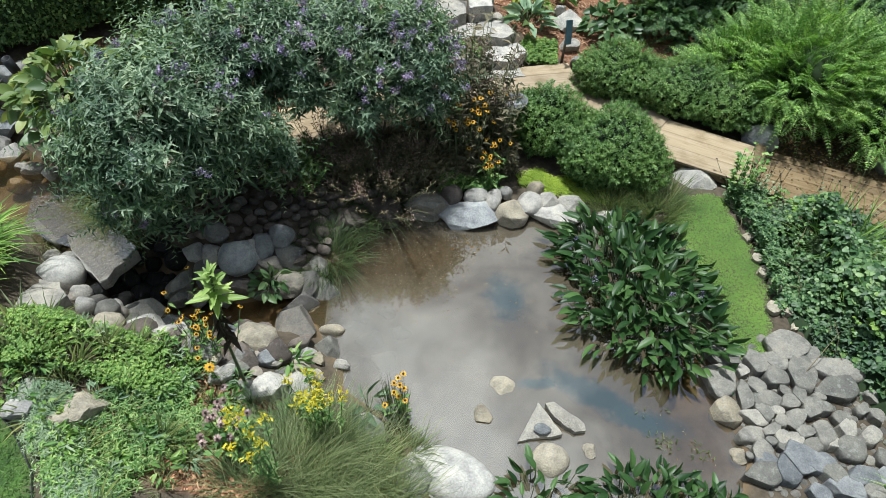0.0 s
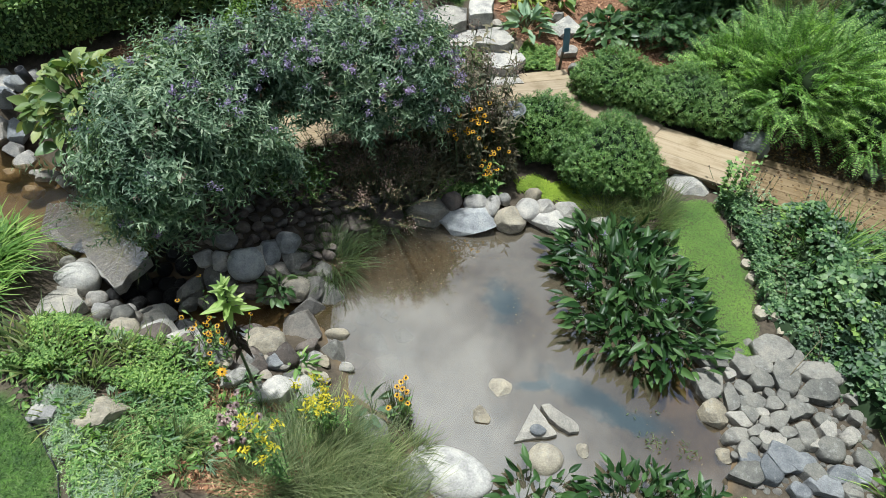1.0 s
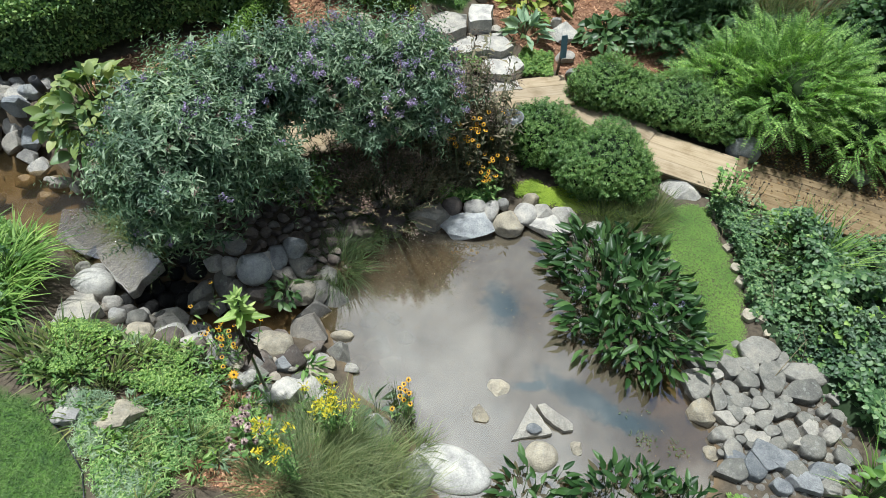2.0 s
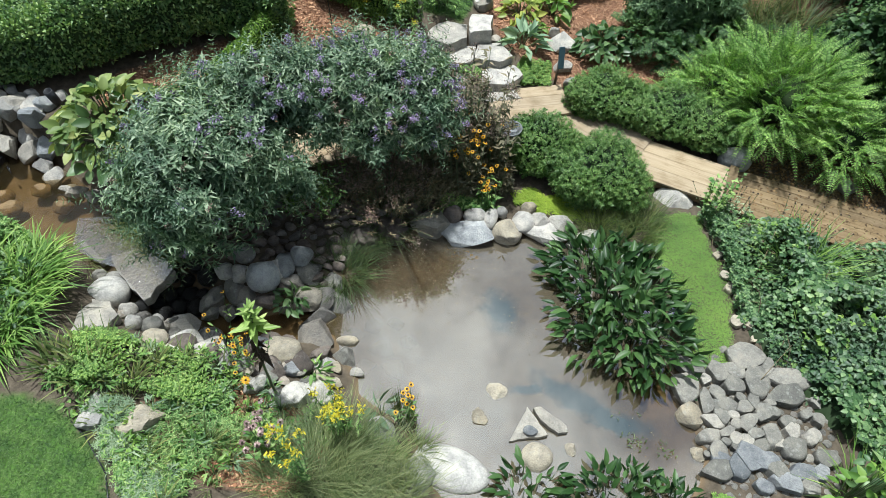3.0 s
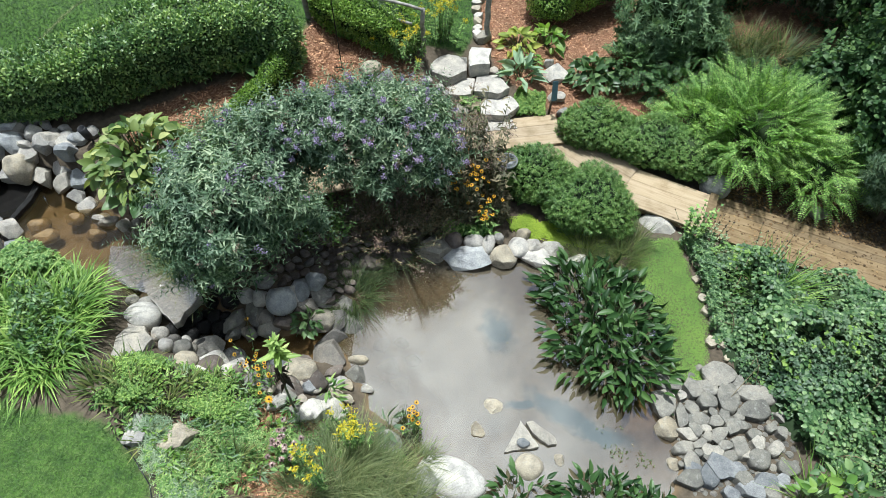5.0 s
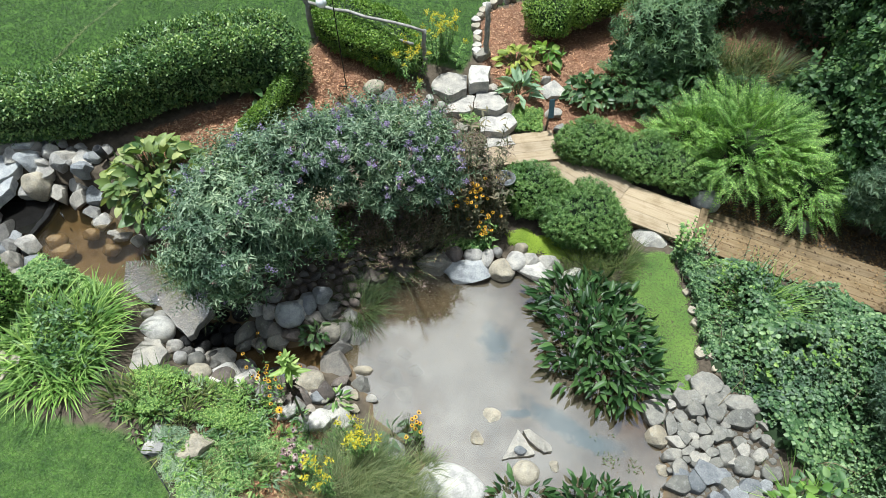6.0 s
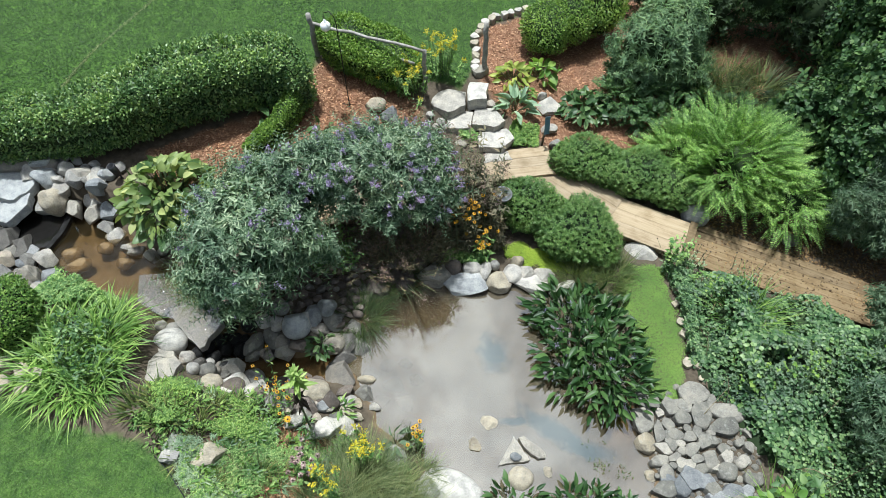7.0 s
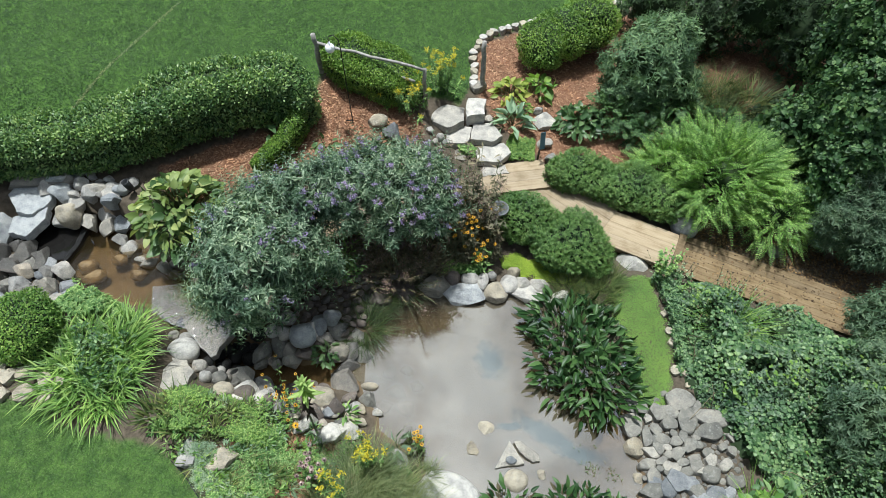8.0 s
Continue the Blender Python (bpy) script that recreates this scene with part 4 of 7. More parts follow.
slab_of("flat_stone", [(.73, 2.71), (.80, 2.84), (.90, 3.02), (.97, 3.11), (1.03, 3.02), (1.10, 2.90), (1.18, 2.78), (1.06, 2.75), (.94, 2.76), (.84, 2.73)], .055, .14, "stone_flat", "pale broken triangular stone lying in shallow water", "flat stone", tilt=(.03, .05), bulge=.03, ragged=.005)
slab_of("flat_stone", [(1.03, 3.10), (1.12, 3.11), (1.26, 2.99), (1.40, 2.88), (1.39, 2.82), (1.30, 2.80), (1.20, 2.86), (1.10, 2.94)], .075, .12, "stone_flat", "pale narrow broken stone in shallow water", "flat stone", tilt=(-.03, .08), bulge=.025, ragged=.005)
for x, y, w, d in ((-1.17, 4.16, .3, .22), (-.9, 4.26, .26, .2), (-.8, 3.97, .34, .26), (-1.0, 3.69, .36, .24), (-.63, 4.31, .22, .2), (-.62, 3.7, .3, .26), (-.45, 4.05, .24, .2), (-.5, 3.35, .34, .24)):
    stone(x, y, -.10, w, d, .15, "stone_flag", "angular", label="dim stone sunk just under the pond's surface", group="sunken stones of the pond")

# steps up to the lawn
slab_of("step_stone", [(-.26, 8.98), (.03, 8.80), (.36, 9.00), (.37, 9.36), (.04, 9.46), (-.28, 9.32)], .96, .26, "stone_pale", "thick grey stone block at the head of the steps", "stone step")
slab_of("step_stone", [(.40, 9.06), (.74, 9.14), (.80, 9.56), (.46, 9.60), (.38, 9.36)], 1.0, .26, "stone_pale", "thick grey stone block at the head of the steps", "stone step")
slab_of("step_stone", [(.0, 8.58), (.42, 8.60), (.52, 9.00), (.34, 9.04), (.02, 8.82)], .78, .18, "stone_pale", "flat grey stone step", "stone step")
slab_of("step_stone", [(.46, 8.72), (.88, 8.64), (1.10, 8.80), (.92, 9.14), (.54, 9.12)], .76, .16, "stone_pale", "flat pale stone step", "stone step")
slab_of("step_stone", [(.60, 8.28), (1.04, 8.26), (1.26, 8.50), (1.14, 8.74), (.76, 8.70), (.58, 8.54)], .62, .15, "stone_pale", "broad whitish stone step", "stone step")
slab_of("step_stone", [(.62, 8.02), (1.22, 8.10), (1.14, 8.32), (.72, 8.30)], .47, .12, "stone_pale", "flat grey stone step at the boardwalk's end", "stone step")
slab_of("step_stone", [(.12, 8.34), (.34, 8.30), (.42, 8.52), (.2, 8.58)], .62, .14, "stone_flag", "flat grey stone beside the steps", "stone step")
for x, y, w, z in ((-.1, 8.7, .16, .1), (.0, 8.62, .13, .08), (.85, 9.3, .2, .08), (-.3, 8.8, .14, .06), (-.2, 8.58, .12, .06)):
    stone(x, y, on(x, y) + z * .5, w, w, z * 2, "stone", "round", label="small grey stone beside the steps", fine=2)
stone(-1.26, 8.72, 1.22, .38, .30, .26, "stone_tan", "round", label="rounded tan stone lying in bark mulch", name="boulder")
stone(-1.0, 8.52, 1.18, .34, .34, .36, "stone_blue", "angular", label="jagged grey-white stone lying in bark mulch", name="boulder")
stone(1.96, 9.36, .58, .48, .42, .38, "stone_pale", "angular", label="upright grey stone among hostas", name="boulder")
stone(1.86, 9.60, .66, .22, .18, .26, "stone", "angular", label="small grey stone behind an upright stone")
stone(1.93, 8.86, .50, .30, .26, .26, "stone", "angular", label="grey stone beside the sign post")
stone(2.06, 8.52, .45, .28, .26, .22, "stone", "angular", label="grey stone beside the boardwalk")
# stone edging between lawn and mulch
EDGE = [(.56, 10.05), (.58, 11.0), (.82, 11.62), (1.42, 12.12), (2.85, 12.87), (4.2, 13.3)]
for (ax, ay), (bx, by) in zip(EDGE, EDGE[1:]):
    n = max(2, int(math.hypot(bx - ax, by - ay) / .17))
    for j in range(n):
        x, y = ax + (bx - ax) * j / n + rng.normal(0, .015), ay + (by - ay) * j / n + rng.normal(0, .015)
        stone(x, y, on(x, y) + .05, rng.uniform(.16, .22), rng.uniform(.15, .24), rng.uniform(.12, .18), "stone_tan" if rng.random() < .4 else "stone_pale", "slab",
              label="pale edging stone between lawn and mulch", group="edging stones of the lawn", name="edging_stone", fine=2, category="edging stone")
stone(.66, 10.0, on(.66, 10) + .06, .34, .3, .16, "stone_flag", "slab", label="flat pale stone beside the wooden post", name="flat_stone")

# grotto and its dry-laid wall
CAVE = [(-6.63, 6.78, .75, .42, .42, 0), (-6.59, 7.05, .95, .44, .40, 1), (-6.61, 7.36, 1.15, .40, .34, 1), (-6.38, 6.95, .85, .30, .44, 0), (-6.08, 6.97, .90, .30, .28, 0),
        (-6.0, 7.10, 1.0, .44, .28, 2), (-5.93, 6.89, .72, .35, .30, 0), (-5.59, 7.13, 1.10, .33, .32, 1), (-6.21, 6.76, .70, .34, .36, 2), (-5.89, 6.66, .65, .33, .34, 2),
        (-5.65, 6.72, .70, .34, .34, 1), (-5.69, 6.90, .85, .33, .32, 1), (-5.63, 6.47, .55, .35, .26, 0), (-5.48, 6.31, .50, .33, .26, 0), (-6.88, 7.13, 1.0, .34, .34, 0)]
# kind 3 is a darker stone that imitates shade beside the grotto
CAVE2 = [(-7.10, 6.12, .72, .34, .52, 3), (-6.80, 6.0, .68, .22, .50, 3), (-7.22, 5.82, .72, .42, .36, 3), (-6.98, 5.74, .70, .32, .30, 0), (-6.40, 5.80, .62, .34, .38, 0), (-6.58, 5.50, .66, .42, .30, 2),
         (-6.77, 5.28, .70, .48, .36, 3), (-6.18, 5.24, .62, .44, .32, 2), (-7.5, 6.02, .82, .44, .44, 3), (-7.48, 5.6, .76, .42, .4, 3), (-7.0, 5.45, .68, .36, .34, 0), (-6.66, 5.74, .62, .26, .24, 0),
         (-4.78, 5.92, .52, .24, .30, 2), (-6.28, 7.17, 1.1, .28, .22, 0), (-5.05, 6.0, .56, .32, .24, 0), (-5.2, 6.12, .46, .28, .22, 2)]
CM = ["stone", "stone_slate", "stone_flat", "stone_dark"]
CW = ["grey stone in the dry-laid grotto wall", "blue-grey stone in the dry-laid grotto wall", "tan stone in the dry-laid grotto wall", "stone beside the grotto, darkened to stand for shade"]
for x, y, z, w, d, k in CAVE + CAVE2:
    stone(x, y, z, w, d, .7 * min(w, d) + .12, CM[k], "angular", label=CW[k], group="stones of the grotto", name="boulder" if w > .39 else "stone")
stone(-5.75, 7.0, 1.0, .38, .34, .3, "stone_pale", "angular", label="white angular stone capping the grotto wall", name="boulder")
slab_of("capstone", [(-7.50, 7.00), (-7.43, 7.19), (-6.92, 7.20), (-6.70, 7.12), (-6.77, 6.83), (-6.98, 6.61), (-7.25, 6.64)], 1.14, .17, "stone_slate", "broad blue-grey capstone roofing the grotto", "capstone", tilt=(-.03, .12), bulge=.03)
slab_of("capstone", [(-7.40, 6.38), (-7.38, 6.66), (-7.0, 6.76), (-6.78, 6.76), (-6.77, 6.55), (-7.05, 6.27)], .98, .17, "stone_slate", "leaning blue-grey slab over the grotto mouth", "capstone", tilt=(.16, .22), bulge=.03)
stone(-6.49, 6.76, .86, .44, .40, .56, "stone_tan", "round", label="mossy tan boulder beside the grotto mouth", name="boulder", i=3)
stone(-7.62, 6.5, .8, .46, .6, .6, "stone_slate", "angular", label="blue-grey stone propping the grotto's slabs", name="boulder")
stone(-7.25, 6.22, .72, .4, .26, .36, "stone_dark", "angular", label="dark stone under the leaning grotto slab", name="boulder")
stone(-6.55, 7.0, .95, .34, .3, .4, "stone_slate", "angular", label="blue-grey stone under the grotto capstone", name="boulder")
stone(-6.66, 7.32, 1.22, .5, .3, .3, "stone_slate", "angular", label="pale blue-grey stone behind the grotto capstone", name="boulder")
stone(-7.0, 7.3, on(-7.0, 7.3) - .1, 1.2, .4, .5, "stone_dark", "angular", label="dark stone at the back of the grotto", name="boulder")
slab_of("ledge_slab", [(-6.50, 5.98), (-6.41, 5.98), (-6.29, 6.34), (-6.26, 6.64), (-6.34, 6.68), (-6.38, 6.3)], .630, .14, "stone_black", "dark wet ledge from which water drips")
for x, y, w, d in ((-6.11, 5.97, .36, .30), (-5.93, 5.75, .42, .26), (-5.6, 6.1, .3, .24), (-5.2, 5.8, .3, .22)):
    stone(x, y, .47, w, d, .2, "stone_pool", "round", label="brown silty stone lying in the pool", group="stones in the pool")
for x, y, r in pack([(-6.55, 6.95), (-5.5, 6.95), (-5.4, 7.25), (-6.6, 7.5)], .06, .11, 500, .9):
    stone(x, y, on(x, y) + .02, 2.2 * r, 2 * r, 1.8 * r, "stone", "angular", label="small grey stone on the grotto wall", group="stones of the grotto", fine=2)
for x, y, r in pack([(-4.8, 5.95), (-4.3, 5.5), (-3.9, 5.3), (-3.75, 5.55), (-4.5, 6.2)], .05, .1, 300, 1.0):
    stone(x, y, on(x, y) + .03, 2.1 * r, 2 * r, 1.7 * r, "stone_flag", "round", label="small tan stone beside the stream", group="small stones of the stream", fine=2)
for x, y, r in pack([(-6.6, 3.5), (-5.5, 3.2), (-5.3, 3.5), (-6.2, 4.0)], .08, .16, 300, .95):
    stone(x, y, on(x, y) + .04, 2.1 * r, 2 * r, 1.2 * r, "stone_tan", "slab", label="tan stone edging the lawn", group="edging stones by the daylilies", fine=2)
# mostly dark stones, so the heap looks shaded by colour
for x, y, r in pack([(-7.7, 6.0), (-7.0, 6.15), (-6.55, 6.0), (-6.35, 5.6), (-6.1, 5.3), (-6.3, 4.9), (-7.2, 4.9), (-7.8, 5.2)], .07, .17, 1500, .88):
    stone(x, y, on(x, y) + .05, 2.3 * r, 1.9 * r, 1.7 * r, ("stone_dark", "stone_blue", "stone_flag", "stone_dark")[int(rng.integers(0, 4))], "angular" if rng.random() < .6 else "round", None, (rng.uniform(-15, 15), rng.uniform(-15, 15)),
          "grey stone heaped beside the grotto pool", group="stones heaped by the pool", fine=2)
fall = Pile()
for j in range(5):
    x0, y0 = -6.14 + .012 * j, 6.44 - .01 * j
    fall.add(*tube([(x0, y0, .63), (x0 + .02, y0 - .05, .60), (x0 + .03, y0 - .07 - .005 * j, .50)], .006, .004))
tagged(put("trickle", fall.mesh("trickle", M["film_water"], True)), "thin trickle of water falling from the ledge", "water", kind="structure")

# stony spit where the pond runs out
# x, y, length, breadth, heading
FLAG = [(2.93, 3.62, .43, .20, -39), (3.03, 3.65, .22, .15, -26), (2.83, 3.36, .39, .44, -25), (3.09, 3.44, .14, .15, -25), (3.04, 3.18, .37, .17, -98), (3.28, 3.51, .36, .27, -33),
        (3.63, 3.72, .49, .43, -19), (3.44, 3.55, .32, .23, -26), (3.40, 3.36, .28, .26, -40), (3.69, 3.43, .33, .50, -12), (3.86, 3.65, .18, .20, -42), (4.03, 3.45, .31, .61, -94),
        (3.95, 3.22, .29, .48, -83), (3.18, 3.26, .20, .25, 0), (3.13, 3.12, .12, .17, 0), (3.25, 3.12, .19, .27, -104), (3.44, 3.21, .14, .15, 0), (3.44, 3.09, .18, .24, -53)]
FLAG2 = [(3.56, 3.16, .25, .15, -92), (3.17, 3.00, .23, .15, -66), (3.30, 3.00, .17, .12, -11), (3.05, 2.94, .30, .17, -24), (3.45, 2.94, .19, .30, -53), (3.65, 3.03, .22, .28, -25), (3.76, 3.14, .16, .12, -12),
         (3.76, 3.02, .18, .18, -25), (3.30, 2.90, .15, .16, -79), (3.20, 2.81, .27, .12, 27), (2.98, 2.76, .17, .31, -77), (3.26, 2.73, .18, .18, -11), (3.37, 2.72, .17, .17, -66), (3.50, 2.79, .15, .22, -80),
         (3.66, 2.76, .24, .31, -24), (3.03, 2.59, .23, .29, -23), (3.25, 2.63, .15, .12, -11), (3.14, 2.70, .14, .11, 0), (3.35, 2.60, .17, .15, -24)]
FLAG3 = [(3.52, 2.64, .16, .26, -67), (3.72, 2.66, .18, .16, -38), (3.89, 2.80, .26, .18, -104), (3.87, 2.61, .27, .31, -82), (3.89, 2.92, .20, .17, -12), (2.90, 2.56, .09, .09, 0), (3.03, 2.48, .29, .21, -77),
         (3.38, 2.50, .42, .31, -23), (2.95, 2.37, .25, .36, -88), (3.50, 2.47, .24, .37, -79), (3.21, 2.42, .28, .31, -23), (3.60, 2.36, .28, .27, -80), (3.87, 2.36, .36, .19, 0), (3.67, 2.26, .36, .24, -23),
         (3.90, 2.21, .23, .23, -11), (3.42, 2.21, .24, .17, -11), (4.14, 3.01, .17, .14, 0), (4.26, 2.95, .17, .17, 0), (4.32, 3.16, .21, .17, -12), (4.12, 2.75, .26, .2, 20), (4.2, 2.5, .3, .24, -30), (4.08, 2.35, .22, .2, 10)]
for n, (x, y, w, d, turn) in enumerate(FLAG + FLAG2 + FLAG3):
    big = w * d > .07
    kindly = "stone_blue" if y < 2.56 and n % 3 else ("stone_flat" if (n * 5) % 9 in (1, 6) and not big else "stone_spit")
    stone(x, y, on(x, y) + .03, w * .97, d * .97, .11 + .24 * min(w, d), kindly, "flag", turn + rng.uniform(-6, 6), (rng.uniform(-6, 6), rng.uniform(-6, 6)),
          "flat grey stone in the stony spit" if big else "small grey-tan cobble in the stony spit", group="stones of the stony spit", name="flat_stone" if big else "cobble")
for x, y, r in pack([(2.9, 3.6), (3.4, 3.9), (4.1, 3.7), (4.5, 3.0), (4.2, 2.1), (3.0, 2.1), (2.95, 2.8)], .028, .062, 1500, .88):
    stone(x, y, on(x, y) - .012, 2.3 * r, 2.0 * r, 1.4 * r, ("stone_flag", "stone_spit", "stone_spit", "stone_dark")[int(rng.integers(0, 4))], "angular", label="small grey cobble filling the stony spit", group="cobbles of the stony spit", name="cobble", fine=2, category="stone")
for x, y, r in pack([(3.62, 5.9), (3.72, 4.6), (3.62, 3.95), (3.85, 4.0), (3.95, 5.0), (3.9, 6.0)], .05, .12, 34, 1.0):
    stone(x, y, on(x, y) + .02, 2.2 * r, 2 * r, 1.4 * r, "stone_tan", "slab", label="tan flat stone edging the moss strip", group="edging stones of the moss", fine=2)

# ---------------- boardwalk ----------------
def plank_mesh(length, width, thick, mat):
    bm = bmesh.new()
    bmesh.ops.create_cube(bm, size=1)
    bmesh.ops.scale(bm, vec=(length, width, thick), verts=bm.verts)
    bmesh.ops.bevel(bm, geom=list(bm.edges), offset=.003, segments=1, affect="EDGES")
    me = bpy.data.meshes.new("plank")
    bm.to_mesh(me); bm.free()
    me.materials.append(mat)
    return me


def deck(a, b, width, za, zb, boards, mat, label, skew=0.0):
    """A run of boards laid lengthwise from a to b (middle line), on two joists and short posts."""
    ax, ay, bx, by = *a, *b
    length = math.hypot(bx - ax, by - ay)
    yaw, slope = math.degrees(math.atan2(by - ay, bx - ax)), math.degrees(math.atan2(zb - za, length))
    home = thing("boardwalk", (ax + bx) / 2, (ay + by) / 2, (za + zb) / 2, label, "boardwalk", "sections of the boardwalk")
    home.matrix_basis = pose((ax + bx) / 2, (ay + by) / 2, (za + zb) / 2, 0, -slope, yaw)
    w = width / boards
    me = plank_mesh(length, w - .002, .036, mat)
    for j in range(boards):
        off = -width / 2 + w * (j + .5)
        put("plank", me, home, pose(rng.normal(0, .006) + skew * off, off, -.018 + rng.normal(0, .0012), 0, 0, rng.normal(0, .08)))
    beam = plank_mesh(length - .04, .04, .12, M["joist"])
    for off in (-width / 2 + .06, width / 2 - .06):
        put("joist", beam, home, pose(skew * off, off, -.10))
    post = plank_mesh(.09, .09, .5, M["joist"])
    for u in (-.42, .42):
        for off in (-width / 2 + .13, width / 2 - .13):
            put("post", post, home, pose(u * length, off, -.40))
    return home, yaw, length


deck((4.16, 6.54), (8.4, 4.54), .86, .11, .08, 6, M["deck_old"], "weathered timber boardwalk ramp strewn with fallen leaves")
deck((2.86, 7.02), (4.14, 6.44), .80, .30, .22, 3, M["deck"], "new pale timber boardwalk landing", skew=.1)
edge_home = thing("boardwalk_end_board", 4.15, 6.43, .235, "worn cross board closing the boardwalk landing", "board")
edge_home.matrix_basis = pose(4.14, 6.435, .245, 0, 0, -24.5)
put("plank", plank_mesh(.13, .84, .036, M["deck_old"]), edge_home, pose(0, 0, 0))
put("riser", plank_mesh(.04, .82, .13, M["joist"]), edge_home, pose(.04, 0, -.085))
deck((1.70, 7.98), (2.92, 7.00), .80, .42, .31, 3, M["deck"], "pale timber boardwalk running between clipped shrubs")
deck((-.02, 7.82), (1.93, 8.12), .70, .46, .455, 3, M["deck"], "new pale timber boardwalk below the stone steps")
deck((-2.95, 6.75), (.0, 7.60), .78, .44, .44, 5, M["deck"], "pale timber boardwalk behind the butterfly bushes")

# fallen leaves on the ramp
k = 750
u, w = rng.uniform(.02, 1, k) ** .8, rng.uniform(-.42, .42, k)
dirx, diry = (8.4 - 4.16) / 4.69, (4.54 - 6.54) / 4.69
p = np.column_stack([4.16 + dirx * 4.65 * u - diry * w, 6.54 + diry * 4.65 * u + dirx * w, .11 - .03 * u + .006])
v, f = leaves(p, rand_dirs(k) * [1, 1, .1], np.tile([0, 0, 1.0], (k, 1)), rng.uniform(.02, .065, k), rng.uniform(.014, .036, k), PAIR)
tagged(put("fallen_leaves", mesh_of("fallen_leaves", v, f, M["litter"])), "brown fallen leaves lying on the boardwalk ramp", "leaf litter", kind="stuff")

# ---------------- fence, posts, hook ----------------
def wobbly_pole(p, q, r0, r1, k=9, wob=.012):
    t = np.linspace(0, 1, k)[:, None]
    line = np.array(p) * (1 - t) + np.array(q) * t
    return tube(line + rng.normal(0, wob, line.shape) * np.array([1, 1, .6]), r0, r1, 8)


gzf = on(-2.45, 9.75)
fence = thing("rail_fence", -2.36, 9.72, gzf, "weathered grey split-rail fence standing in a clipped hedge", "fence")
for nm, pts, r in (("post", ((0, 0, -.15), (-.03, .0, .84)), (.052, .045)), ("rail", ((-.05, .02, .66), (1.98, -.50, .46)), (.03, .025)), ("rail", ((-.05, .02, .36), (1.80, -.46, .16)), (.028, .024)),
                   ("post", ((1.98, -.50, -.35), (1.98, -.50, .46)), (.04, .036))):
    put(nm, Pile().add(*wobbly_pole(*pts, *r)).mesh(nm, M["old_wood"], True), fence)
x, y = .72, 10.02
post = put("wooden_post", Pile().add(*wobbly_pole((0, 0, -.2), (.02, .03, 1.12), .052, .045)).mesh("wooden_post", M["old_wood"], True), None, pose(x, y, on(x, y)))
tagged(post, "weathered grey wooden post standing beside edging stones", "post")
hx, hy = -1.71, 8.66
hz = on(hx, hy)
hook = thing("shepherd_hook", hx, hy, hz, "black iron shepherd's hook with a hanging white glass globe", "garden hook")
curve = [(0, 0, -.15), (-.01, .0, .6), (-.015, .01, 1.2), (-.02, .02, 1.68), (-.04, .03, 1.80), (-.11, .06, 1.88), (-.19, .09, 1.84), (-.22, .10, 1.77), (-.21, .10, 1.73)]
put("rod", Pile().add(*tube(curve, .009, .008, 6)).mesh("rod", M["iron"], True), hook)
put("foot_bar", Pile().add(*tube([(-.13, .02, .05), (.02, 0, .05)], .008, .008, 6)).mesh("foot_bar", M["iron"], True), hook)
globe = put("globe", Pile().add(*turned([(.001, -.085), (.043, -.075), (.075, -.043), (.085, 0), (.075, .043), (.043, .075), (.018, .085), (.018, .12), (.001, .12)], 24)).mesh("globe", M["globe"], True), hook, pose(-.21, .10, 1.59), "white milk-glass globe")
put("hanger", Pile().add(*tube([(0, 0, .12), (0, 0, .16)], .004, .004, 5)).mesh("hanger", M["iron"]), globe)
sx, sy = 1.78, 8.50
sign = thing("plant_sign", sx, sy, on(sx, sy), "slate-blue plate on a dark post beside the boardwalk", "sign")
put("post", Pile().add(*tube([(0, 0, -.1), (.02, .0, .52)], .022, .02, 6)).mesh("post", M["bark"], True), sign)
bm = bmesh.new(); bmesh.ops.create_cube(bm, size=1); bmesh.ops.scale(bm, vec=(.10, .022, .34), verts=bm.verts); bmesh.ops.bevel(bm, geom=list(bm.edges), offset=.005, segments=2, affect="EDGES")
plate = part("plate", bm, M["blue_plate"], sign); plate.matrix_basis = pose(.035, -.03, .55, -20, 6, 18)
dx, dy = .93, 6.88
dish = thing("bird_bath", dx, dy, on(dx, dy), "small grey metal bird bath on a thin stake", "bird bath")
put("bowl", Pile().add(*turned([(.001, .70), (.08, .705), (.135, .74), (.155, .785), (.165, .785), (.145, .735), (.085, .69), (.001, .685)], 28)).mesh("bowl", M["zinc"], True), dish)
put("stake", Pile().add(*tube([(0, 0, -.1), (0, 0, .69)], .012, .012, 6)).mesh("stake", M["iron"], True), dish)
px, py = -5.36, 7.08
pipe = thing("spotlight", px, py, on(px, py), "black garden spotlight on a short stake beside the rock wall", "garden light")
put("stake", Pile().add(*tube([(0, 0, -.1), (0, 0, .12)], .015, .015, 6)).mesh("stake", M["black_plastic"], True), pipe)
put("housing", Pile().add(*turned([(.001, .10), (.05, .10), (.058, .16), (.062, .34), (.05, .34), (.046, .2), (.001, .19)], 18)).mesh("housing", M["black_plastic"], True), pipe, pose(0, 0, 0, 8, -6, 0))
# black steel lawn edging strip
strip = Pile()
line = [(-2.72, 1.0), (-2.95, 1.6), (-3.12, 2.0), (-3.42, 2.34), (-3.62, 2.5)]
for (ax, ay), (bx, by) in zip(line, line[1:]):
    strip.add(*tube([(ax, ay, on(ax, ay) + .02), (bx, by, on(bx, by) + .01)], .007, .007, 6))
tagged(put("lawn_edging", strip.mesh("lawn_edging", M["black_plastic"])), "dark lawn edging strip between grass and flower bed", "lawn edging")

